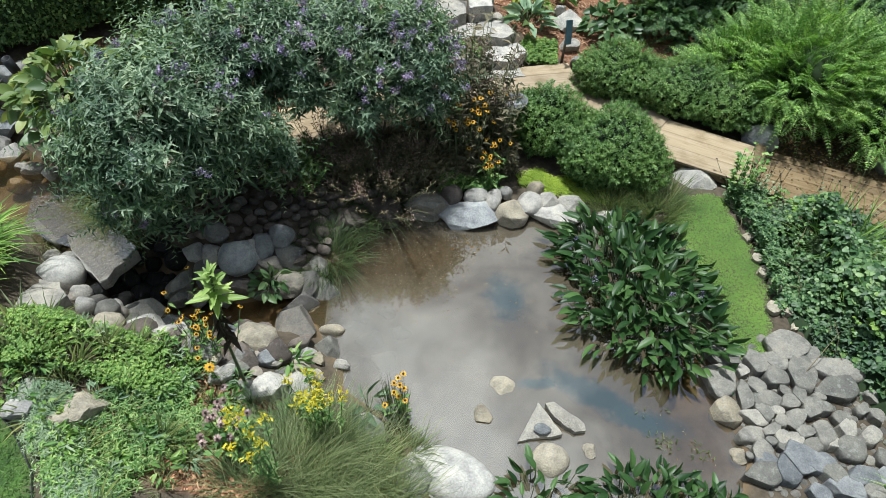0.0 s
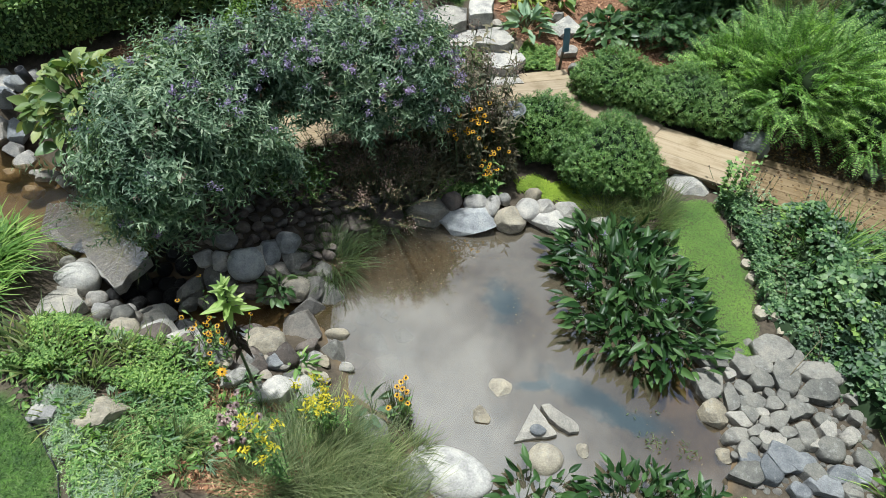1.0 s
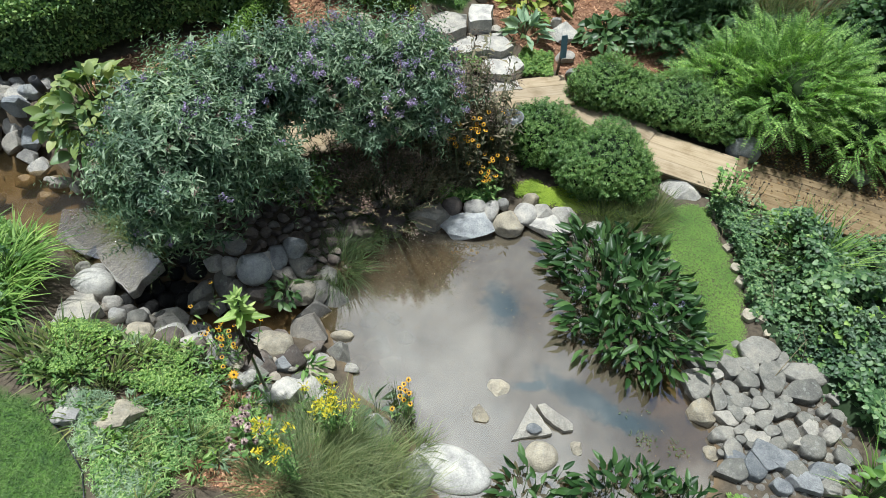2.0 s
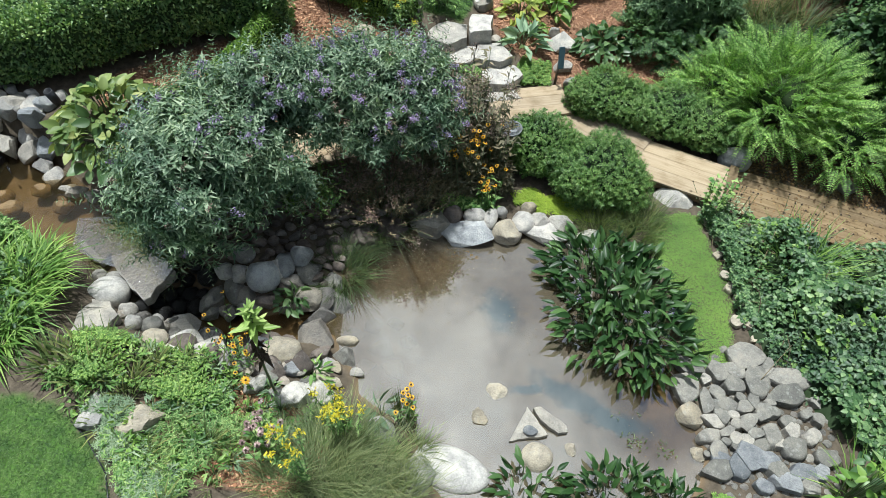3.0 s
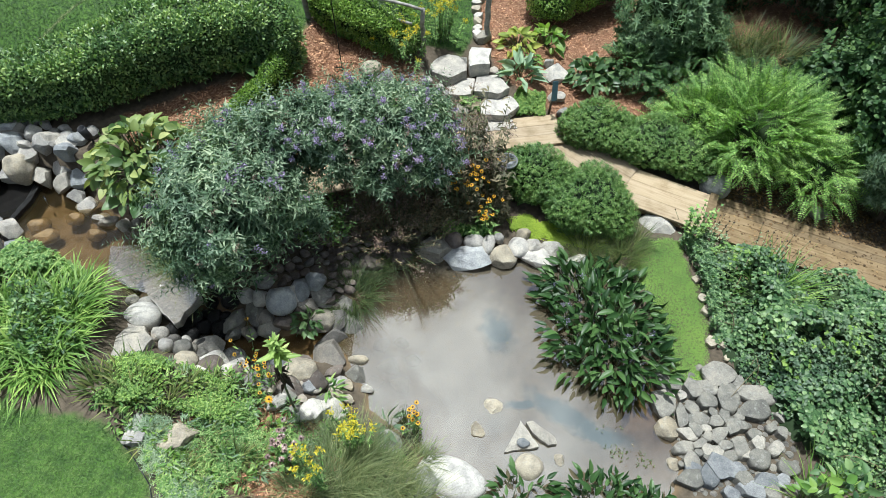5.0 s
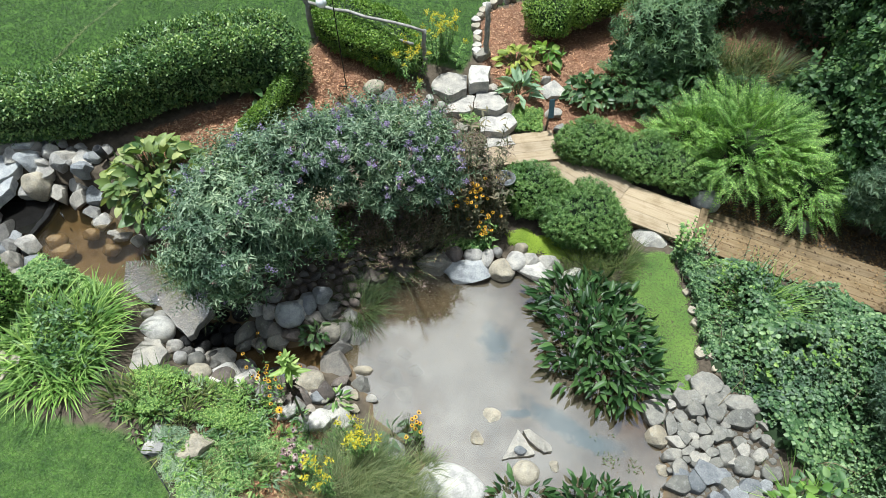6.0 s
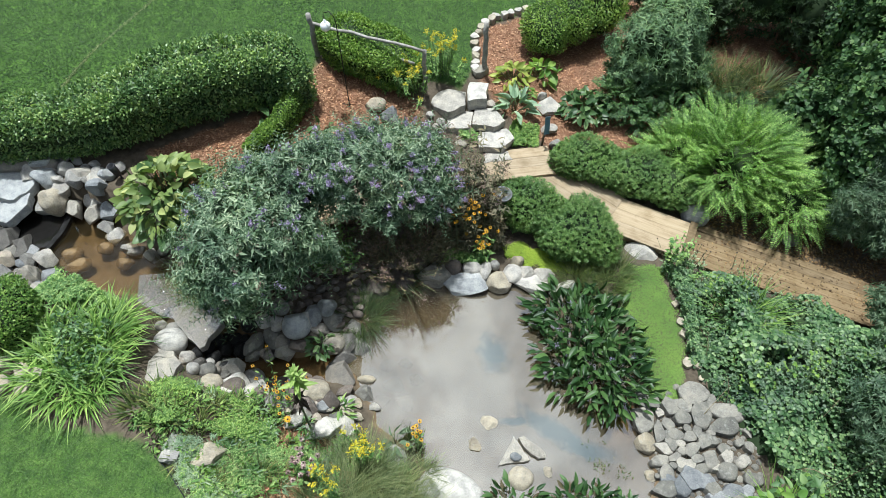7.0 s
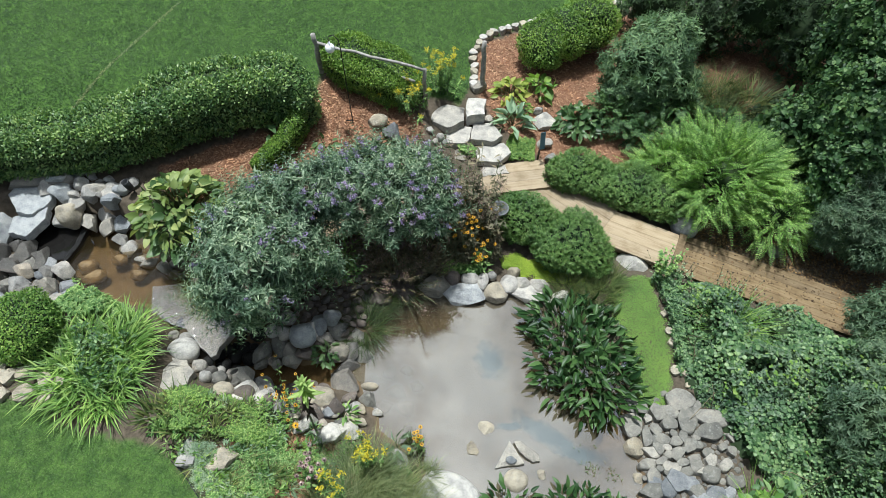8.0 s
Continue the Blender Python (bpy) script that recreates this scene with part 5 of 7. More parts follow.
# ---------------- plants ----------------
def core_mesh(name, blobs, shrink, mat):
    """Lumpy dark body inside a crown: paints the shade between leaves, in place of inner twigs."""
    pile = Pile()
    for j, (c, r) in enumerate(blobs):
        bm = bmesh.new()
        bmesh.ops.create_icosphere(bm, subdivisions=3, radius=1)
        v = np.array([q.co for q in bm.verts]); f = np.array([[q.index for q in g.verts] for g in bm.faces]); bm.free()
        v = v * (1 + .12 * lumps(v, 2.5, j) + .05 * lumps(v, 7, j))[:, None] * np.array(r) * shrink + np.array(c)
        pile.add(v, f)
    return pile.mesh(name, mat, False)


def blob_points(blobs, k, depth=.25, low=-.5, rough=.14):
    """Places in the outer layer of a union of ellipsoids, with outward directions."""
    area = np.array([r[0] * r[1] + r[1] * r[2] + r[0] * r[2] for _, r in blobs])
    ps, ns = [], []
    for j, (c, r) in enumerate(blobs):
        m = int(k * area[j] / area.sum() * 1.5)
        u = rand_dirs(m, low)
        s = 1 - depth * rng.random(m) ** 1.7 + rough * lumps(u * np.array(r), 4.5, j * 3.1) + rng.normal(0, .02, m)
        p = np.array(c) + u * np.array(r) * s[:, None]
        keep = np.ones(m, bool)
        for i, (c2, r2) in enumerate(blobs):
            if i != j:
                keep &= (((p - np.array(c2)) / (np.array(r2) * (1 - depth))) ** 2).sum(1) > 1
        ps.append(p[keep]); ns.append(unit(u / np.array(r))[keep])
    p, n = np.concatenate(ps), np.concatenate(ns)
    pick = rng.permutation(len(p))[:k]
    return p[pick], n[pick]


def stems_to(base, tips, r0, r1, bow=.25, sides=4):
    pile = Pile()
    for t in tips:
        b = np.array(base) + np.array([*rng.normal(0, .07, 2), 0])
        mid = b + (np.array(t) - b) * .5 + np.array([0, 0, bow * np.linalg.norm(np.array(t) - b)])
        q = np.linspace(0, 1, 6)[:, None]
        pile.add(*tube(b * (1 - q) ** 2 + 2 * mid * q * (1 - q) + np.array(t) * q ** 2, r0, r1, sides))
    return pile


def clipped_shrub(name, blobs, k, size, mat, label, category="shrub", core=.86, group="", shape=PAIR, low=-.55):
    """A dense shrub of small leaves over a dark inner body that stands for shade."""
    c0 = np.array(blobs[0][0])
    home = thing(name, c0[0], c0[1], on(c0[0], c0[1]), label, category, group)
    o = np.array(home.matrix_basis.translation)
    bl = [(np.array(c) - o, r) for c, r in blobs]
    p, n = blob_points(bl, k, .22, low, .15)
    d = unit(n * .35 + rng.normal(0, .75, p.shape) + np.array([0, 0, .15]))
    face = unit(n + rng.normal(0, .5, p.shape) + np.array([0, 0, .35]))
    v, f = leaves(p, d, face, rng.uniform(.75, 1.3, k)[:len(p)] * size, rng.uniform(.45, .62, len(p)) * size, shape)
    put("crown", mesh_of("crown", v, f, mat), home)
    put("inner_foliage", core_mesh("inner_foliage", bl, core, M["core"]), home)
    tips = p[:14]
    put("branch", stems_to((0, 0, -.03), tips, .014, .004, .05).mesh("branch", M["bark"]), home)
    return home


def shoots(p, n, whorls, gap, length, width, lift=.35, shape=LANCE, per=2, spread_=1.0):
    """Leafy shoots: whorls of leaves along short stems that start at p and grow along n."""
    vs = Pile()
    d = unit(n)
    ref = unit(np.cross(d, rng.normal(0, 1, d.shape)))
    ref2 = np.cross(d, ref)
    for wv in range(whorls):
        s = 1 - .62 * wv / max(1, whorls - 1)
        at = p + d * gap * wv
        for j in range(per):
            a = rng.uniform(-.35, .35, len(p)) + j * 2 * math.pi / per + (wv % 2) * math.pi / per
            out = ref * np.cos(a)[:, None] + ref2 * np.sin(a)[:, None]
            dd = unit(out * spread_ + d * (lift + .5 * wv / whorls) + np.array([0, 0, -.12]))
            vs.add(*leaves(at, dd, d + rng.normal(0, .15, d.shape), length * s * rng.uniform(.75, 1.2, len(p)), width * s * rng.uniform(.8, 1.15, len(p)), shape))
    return vs


def join_piles(pile):
    """One set of corners and triangles out of many."""
    return np.concatenate(pile.v), np.concatenate(pile.f)


def panicles(p, d, length, bits, size):
    """Tapering flower spikes of many tiny petals."""
    pile = Pile()
    d = unit(d)
    for j in range(bits):
        u = j / bits
        at = p + d * (length * u)[:, None] + rng.normal(0, 1, p.shape) * (.030 * (1 - .75 * u))
        pile.add(*leaves(at, rand_dirs(len(p)), rand_dirs(len(p)), size, size * .7, PAIR))
    return pile


def butterfly_bush(blobs, k, flowers, label, stems=24):
    c0 = np.array(blobs[0][0])
    home = thing("butterfly_bush", c0[0], c0[1], on(c0[0], c0[1]), label, "shrub", "butterfly bushes")
    o = np.array(home.matrix_basis.translation)
    bl = [(np.array(c) - o, r) for c, r in blobs]
    p, n = blob_points(bl, int(k * 1.5), .42, -.75, .34)
    clump = lumps(p, 5.5, 1.7) + .6 * lumps(p, 11.0, 4.0) + rng.normal(0, .45, len(p))
    best = np.argsort(-clump)[:k]
    p, n = p[best], n[best]
    grow = unit(n * .8 + np.array([0, 0, .5]) + rng.normal(0, .38, p.shape))
    far = int(k * .20)
    crown = shoots(p - grow * .11, grow, 5, .042, .158, .045, .22, LANCE, 2)
    crown.add(*join_piles(shoots(p[:far] - grow[:far] * .02, grow[:far] + rng.normal(0, .25, (far, 3)), 9, .055, .13, .036, .3, LANCE, 2)))
    put("crown", crown.mesh("crown", M["buddleia"]), home)
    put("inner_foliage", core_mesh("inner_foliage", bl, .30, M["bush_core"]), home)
    put("branch", stems_to((0, 0, -.03), p[:stems], .017, .004, .12).mesh("branch", M["bark"]), home)
    q, m = blob_points(bl, flowers, .02, .0, .16)
    dd = unit(m + np.array([0, -.2, .3]) + rng.normal(0, .3, q.shape))
    put("flower", panicles(q, dd, rng.uniform(.09, .18, len(q)), 50, .026).mesh("flower", M["buddleia_flower"]), home, None, "lilac flower spikes")
    q, m = blob_points(bl, flowers // 2, .04, -.3, .2)
    put("spent_flower", panicles(q, unit(m + rng.normal(0, .4, q.shape)), rng.uniform(.08, .16, len(q)), 40, .018).mesh("spent_flower", M["mauve"]), home, None, "dusky brown spent flower spikes")
    return home


butterfly_bush([((-2.8, 5.15, 1.78), (.88, .80, .86)), ((-2.88, 4.64, 1.85), (.50, .42, .45)), ((-3.02, 5.05, 1.80), (.48, .58, .66)), ((-2.5, 5.15, 1.8), (.36, .38, .42)), ((-2.25, 5.5, 1.6), (.5, .5, .55)), ((-2.6, 5.85, 1.7), (.62, .5, .66)),
                ((-3.12, 5.5, 1.65), (.44, .45, .62)), ((-3.02, 5.9, 1.85), (.56, .52, .60)), ((-2.5, 6.15, 1.9), (.62, .50, .60)), ((-3.05, 4.75, 1.30), (.42, .36, .4)), ((-1.85, 5.5, 1.3), (.26, .28, .3))], 2150, 80,
               "grey-green butterfly bush with lilac flower spikes over the stream")
butterfly_bush([((-.85, 6.55, 1.88), (.85, .60, .50)), ((-.50, 6.55, 1.85), (.58, .58, .52)), ((-1.55, 6.50, 1.95), (.68, .50, .42)), ((-.22, 6.30, 1.55), (.46, .40, .5)), ((-2.1, 6.3, 1.9), (.52, .45, .55)), ((-1.9, 6.6, 2.0), (.5, .42, .42)), ((-1.0, 6.12, 1.5), (.4, .28, .32)), ((-.75, 7.05, 1.8), (.65, .45, .5)), ((-1.2, 7.0, 1.9), (.5, .4, .4)), ((-1.5, 6.22, 1.66), (.5, .32, .32))], 1900, 150,
               "silvery butterfly bush with lilac flower spikes above the boardwalk", 8)

# dark, brownish perennials with seed heads and black-eyed flowers on the north bank
def tall_perennial(x, y, w, h, k, leaf, mat, label, head=None, heads=0, name="perennial", leaf_w=.03):
    home = thing(name, x, y, on(x, y), label, "perennial")
    base = np.column_stack([rng.normal(0, w * .28, (k, 2)), np.zeros(k)])
    tip = base * np.array([1.9, 1.9, 0]) + np.column_stack([rng.normal(0, w * .12, (k, 2)), h * rng.uniform(.72, 1.05, k)])
    lv = Pile()
    for a, b in zip(base, tip):
        put("stem", Pile().add(*tube(np.linspace(a, b, 4), .006, .003, 4)).mesh("stem", M["stem"]), home)
    for u in np.linspace(.25, .98, 8):
        at = base + (tip - base) * u
        for j in range(2):
            d = rand_dirs(k) * np.array([1, 1, .3]) + np.array([0, 0, .15])
            lv.add(*leaves(at, d, np.tile([0, 0, 1.], (k, 1)) + rng.normal(0, .3, (k, 3)), leaf * rng.uniform(.6, 1.15, k), leaf_w * rng.uniform(.7, 1.2, k), LANCE))
    put("foliage", lv.mesh("foliage", mat), home)
    if head:
        sel = tip[:heads]
        pile = Pile()
        for j in range(70):
            pile.add(*leaves(sel + rng.normal(0, 1, sel.shape) * np.array([.055, .055, .03]) + [0, 0, .02], rand_dirs(len(sel)), rand_dirs(len(sel)), .022, .014, PAIR))
        put("seed_head", pile.mesh("seed_head", M[head]), home, None, "dusky mauve seed heads")
    return home


tall_perennial(.35, 7.05, .62, 1.55, 46, .15, M["dusky"], "tall dusky perennial with mauve seed heads beside the boardwalk", "mauve", 26, leaf_w=.04)
tall_perennial(.62, 6.75, .45, 1.15, 34, .14, M["dusky"], "dark-leaved perennial beside the bird bath", "mauve", 10, leaf_w=.04)
tall_perennial(-.1, 6.7, .5, 1.2, 34, .15, M["dusky"], "dark-leaved perennial in the bush's shade", leaf_w=.04)
tall_perennial(-.85, 6.15, .8, .62, 150, .05, M["dry"], "dry brown seed-headed perennial in the bush's shade", "mauve", 40, leaf_w=.012)
tall_perennial(-1.4, 6.15, .8, .5, 130, .05, M["dry"], "dry brown perennial in front of the boardwalk", "mauve", 26, leaf_w=.012)
tall_perennial(-1.9, 5.9, .5, .5, 60, .08, M["herb"], "leafy green perennial on the shaded bank", leaf_w=.03)
tall_perennial(-.4, 6.1, .5, .55, 80, .08, M["dusky"], "dry brown perennial above the pond rim", leaf_w=.02)


def daisies(home, places, r, mat, cone=.012, petals=11, droop=-.12):
    pile, cp = Pile(), Pile()
    cv, cf = turned([(.001, .014), (cone * .7, .011), (cone, .002), (cone * .9, -.003), (.001, -.004)], 8)
    for q in places:
        tilt = unit(np.array([rng.normal(0, .35), rng.normal(-.15, .35), 1.0]))
        a = unit(np.cross(tilt, [1, .2, 0])); b = np.cross(tilt, a)
        ang = np.arange(petals) * 2 * math.pi / petals + rng.uniform(0, 1)
        out = a * np.cos(ang)[:, None] + b * np.sin(ang)[:, None] + tilt * droop
        bloom = put("flower", Pile().add(*leaves(out * cone * .5, out, np.tile(tilt, (petals, 1)), r * rng.uniform(.85, 1.1, petals), r * .42, PAIR)).mesh("flower", mat), home, Matrix.Translation(q))
        put("cone", mesh_of("cone", cv @ np.stack([a, b, tilt]), cf, M["cone"], True), bloom, None, "dark flower cone")


def coneflowers(x, y, w, h, k, r, petal, label, foliage="herb", leaf=.10, wx=None, name="coneflower", droop=-.12):
    home = thing(name, x, y, on(x, y), label, "flowers")
    wx = wx or w
    base = np.column_stack([rng.normal(0, wx * .35, k), rng.normal(0, w * .35, k), np.zeros(k)])
    tip = base * 1.35 + np.column_stack([rng.normal(0, .05, (k, 2)), h * rng.uniform(.65, 1.1, k)])
    lv = Pile()
    for a, b in zip(base, tip):
        put("stem", Pile().add(*tube(np.linspace(a, b, 4), .0045, .003, 4)).mesh("stem", M["stem"]), home)
    m = k * 7
    i = rng.integers(0, k, m)
    at = base[i] + (tip[i] - base[i]) * rng.uniform(0, .7, m)[:, None]
    lv.add(*leaves(at, rand_dirs(m) * [1, 1, .3] + [0, 0, .2], np.tile([0, 0, 1.], (m, 1)) + rng.normal(0, .3, (m, 3)), leaf * rng.uniform(.6, 1.2, m), leaf * .38, LANCE))
    put("foliage", lv.mesh("foliage", M[foliage]), home)
    daisies(home, tip, r, M[petal], droop=droop)
    return home


coneflowers(.30, 6.42, .34, 1.08, 34, .029, "yellow", "black-eyed yellow flowers in the shade of the bush", "dusky", .12, name="black_eyed_flowers")
coneflowers(.62, 6.18, .30, .62, 18, .029, "yellow", "black-eyed yellow flowers hanging over the pond rim", "herb", .12, name="black_eyed_flowers")
coneflowers(-2.33, 3.52, .30, .58, 26, .023, "yellow", "small black-eyed yellow flowers beside the stream", "herb", .07, name="black_eyed_flowers")
coneflowers(-.43, 3.0, .18, .74, 9, .029, "yellow", "black-eyed yellow flowers in a rush clump at the pond's edge", "herb", .08, name="black_eyed_flowers")
coneflowers(-1.82, 2.42, .25, .66, 22, .038, "pink", "fading dusty pink coneflowers with drooping petals", "herb", .11, name="coneflowers", droop=-.55)
coneflowers(-2.05, 3.08, .12, .30, 1, .05, "yellow", "single black-eyed yellow flower", "herb", .08, name="black_eyed_flower")


def plume_flowers(x, y, w, h, k, label, mat="lemon", foliage="herb", leaf=.06, size=.05, name="goldenrod"):
    home = thing(name, x, y, on(x, y), label, "flowers")
    base = np.column_stack([rng.normal(0, w * .3, (k, 2)), np.zeros(k)])
    tip = base * 1.6 + np.column_stack([rng.normal(0, .06, (k, 2)), h * rng.uniform(.75, 1.08, k)])
    lv = Pile()
    for a, b in zip(base, tip):
        put("stem", Pile().add(*tube(np.linspace(a, b, 4), .005, .003, 4)).mesh("stem", M["stem"]), home)
    m = k * 34
    i = rng.integers(0, k, m)
    at = base[i] + (tip[i] - base[i]) * rng.uniform(.15, .95, m)[:, None]
    lv.add(*leaves(at, rand_dirs(m) * [1, 1, .5] + [0, 0, .2], np.tile([0, 0, 1.], (m, 1)), leaf * rng.uniform(.6, 1.3, m), leaf * .25, LANCE))
    put("foliage", lv.mesh("foliage", M[foliage]), home)
    for q in tip:
        d = rand_dirs(26) * [1, 1, .5] + [0, 0, .25]
        put("plume", mesh_of("plume", *leaves(rng.normal(0, size * .5, (26, 3)), d, rand_dirs(26), size * rng.uniform(.6, 1.3, 26), size * .35, PAIR), M[mat]), home, Matrix.Translation(q), "lemon-yellow plume")
    return home


plume_flowers(-.68, 9.15, .55, .62, 40, "goldenrod with lemon-yellow plumes in front of the fence", leaf=.08, size=.038)
plume_flowers(-.08, 9.75, .36, .80, 24, "tall goldenrod with bright yellow plumes at the lawn's edge", leaf=.08, size=.048)
plume_flowers(-1.10, 2.70, .20, .90, 14, "bright lemon-yellow flowers over the grass clump", size=.045)
plume_flowers(-1.42, 2.10, .14, 1.18, 8, "bright lemon-yellow flowers beside the coneflowers", size=.045)

# clipped box mounds, two on each side of the boardwalk
def boxwood(blobs, k, label):
    """A mound of short upright sprigs, clipped by hand and grown out again."""
    c0 = np.array(blobs[0][0])
    home = thing("boxwood", c0[0], c0[1], on(c0[0], c0[1]), label, "shrub", "boxwoods")
    o = np.array(home.matrix_basis.translation)
    bl = [(np.array(c) - o, r) for c, r in blobs]
    p, n = blob_points(bl, k, .26, -.6, .22)
    g = unit(n * .75 + [0, 0, .45] + rng.normal(0, .38, p.shape))
    put("crown", shoots(p - g * .045, g, 4, .022, .042, .023, .35, PAIR, 3).mesh("crown", M["box"]), home)
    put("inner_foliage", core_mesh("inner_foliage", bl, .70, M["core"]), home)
    put("branch", stems_to((0, 0, -.03), p[:14], .014, .004, .05).mesh("branch", M["bark"]), home)
    return home


boxwood([((1.40, 6.98, .52), (.50, .48, .54)), ((1.62, 6.88, .46), (.42, .42, .46)), ((1.22, 7.1, .5), (.36, .36, .48))], 2300, "clipped rounded boxwood beside the bird bath")
boxwood([((2.22, 6.44, .48), (.58, .54, .54)), ((2.52, 6.30, .40), (.40, .40, .42)), ((1.95, 6.42, .40), (.40, .44, .46)), ((2.3, 6.65, .55), (.46, .40, .44))], 2900, "large clipped rounded boxwood above the pond")
boxwood([((2.46, 8.02, .60), (.54, .46, .46)), ((2.78, 7.9, .55), (.42, .42, .42)), ((2.25, 8.0, .5), (.36, .36, .40))], 2300, "clipped rounded boxwood behind the boardwalk")
boxwood([((3.42, 7.74, .52), (.60, .52, .46)), ((3.95, 7.5, .46), (.52, .46, .44)), ((3.05, 7.80, .45), (.40, .40, .42)), ((4.2, 7.5, .40), (.42, .36, .36))], 3000, "low spreading boxwood merging with a feathery shrub")


def hedge(line, k, size, label, mat, name="hedge"):
    """A clipped hedge along a line of (x, y, half width, height)."""
    pts = np.array(line, float)
    home = thing(name, pts[0, 0], pts[0, 1], on(pts[0, 0], pts[0, 1]), label, "hedge")
    o = np.array(home.matrix_basis.translation)
    seg = np.hypot(*np.diff(pts[:, :2], axis=0).T)
    cum = np.concatenate([[0], np.cumsum(seg)])

    def place(s, a, shrink):
        x, y, hw, hh = (np.interp(s, cum, pts[:, j]) for j in range(4))
        tx, ty = np.interp(s + .05, cum, pts[:, 0]) - np.interp(s - .05, cum, pts[:, 0]), np.interp(s + .05, cum, pts[:, 1]) - np.interp(s - .05, cum, pts[:, 1])
        ln = np.hypot(tx, ty) + 1e-9
        nx, ny = -ty / ln, tx / ln
        ca, sa = np.cos(a), np.sin(a)
        ox, oz = np.sign(ca) * np.abs(ca) ** .6, np.sign(sa) * np.abs(sa) ** .6
        end = np.minimum(1, np.sqrt(np.clip(np.minimum(s, cum[-1] - s) / .35, .02, 1)))
        wob = 1 + .09 * lumps(np.stack([x * 2 + ox, y * 2, oz], -1), 2.0) + .055 * lumps(np.stack([x, y, oz], -1), 8.0)
        g = land(x, y)
        q = np.stack([x + nx * ox * hw * shrink * wob * end, y + ny * ox * hw * shrink * wob * end, g + hh * (.5 + .5 * oz * shrink * wob * (.75 + .25 * end))], -1)
        nn = np.stack([nx * ca, ny * ca, sa], -1)
        return q - o, nn

    s, a = rng.uniform(0, cum[-1], k), rng.uniform(-.75, math.pi + .75, k)
    p, n = place(s, a, 1.04 - .20 * rng.random(k) ** 1.5)
    d = unit(n * .5 + rng.normal(0, .75, p.shape) + [0, 0, .25])
    v, f = leaves(p, d, n + rng.normal(0, .6, p.shape), size * rng.uniform(.7, 1.3, k), size * .5, PAIR)
    put("crown", mesh_of("crown", v, f, mat), home)
    # dark solid inside the hedge, standing for its inner shade
    ns, na = max(8, int(cum[-1] / .12)), 20
    S, A = np.meshgrid(np.linspace(0, cum[-1], ns), np.linspace(-math.pi / 2, 1.5 * math.pi, na), indexing="ij")
    cv, _ = place(S.ravel(), A.ravel(), .88)
    ids = np.arange(ns * na).reshape(ns, na)
    q = np.stack([ids[:-1, :-1], ids[1:, :-1], ids[1:, 1:], ids[:-1, 1:]], -1).reshape(-1, 4)
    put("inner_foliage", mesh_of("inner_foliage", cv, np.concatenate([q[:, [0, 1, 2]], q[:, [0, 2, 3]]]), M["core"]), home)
    return home


hedge([(-9.0, 7.40, .42, .90), (-7.4, 7.58, .42, .92), (-6.2, 7.72, .42, .94), (-5.4, 7.96, .46, 1.04), (-4.6, 8.32, .52, 1.12), (-3.8, 8.60, .50, 1.1), (-2.9, 8.78, .45, 1.08), (-2.55, 8.62, .34, .98), (-2.5, 8.30, .26, .8)],
      46000, .066, "long clipped dark-green hedge with sunlit top along the lawn", M["hedge"])
hedge([(-2.5, 8.55, .22, .78), (-2.62, 8.28, .16, .55), (-2.82, 7.96, .14, .42), (-3.08, 7.66, .13, .36), (-3.34, 7.44, .12, .33)], 7000, .044, "low clipped arm of light green hedge in bark mulch", M["hedge_light"], name="low_hedge")
hedge([(-2.3, 9.72, .36, .66), (-1.75, 9.74, .56, .70), (-1.05, 9.58, .54, .66), (-.45, 9.42, .36, .56)], 16000, .050, "clipped hedge growing through the rail fence", M["hedge_light"])
clipped_shrub("round_shrub", [((2.0, 11.05, 1.15), (.50, .56, .56)), ((2.5, 11.35, 1.15), (.54, .54, .56)), ((3.05, 11.65, 1.2), (.62, .58, .62))], 15000, .05, M["hedge_light"], "rounded clipped evergreen in bark mulch behind the edging stones")
clipped_shrub("round_shrub", [((-6.15, 4.35, 1.35), (.55, .55, .50))], 9000, .044, M["clover"], "rounded yellow-green shrub beside the daylilies")

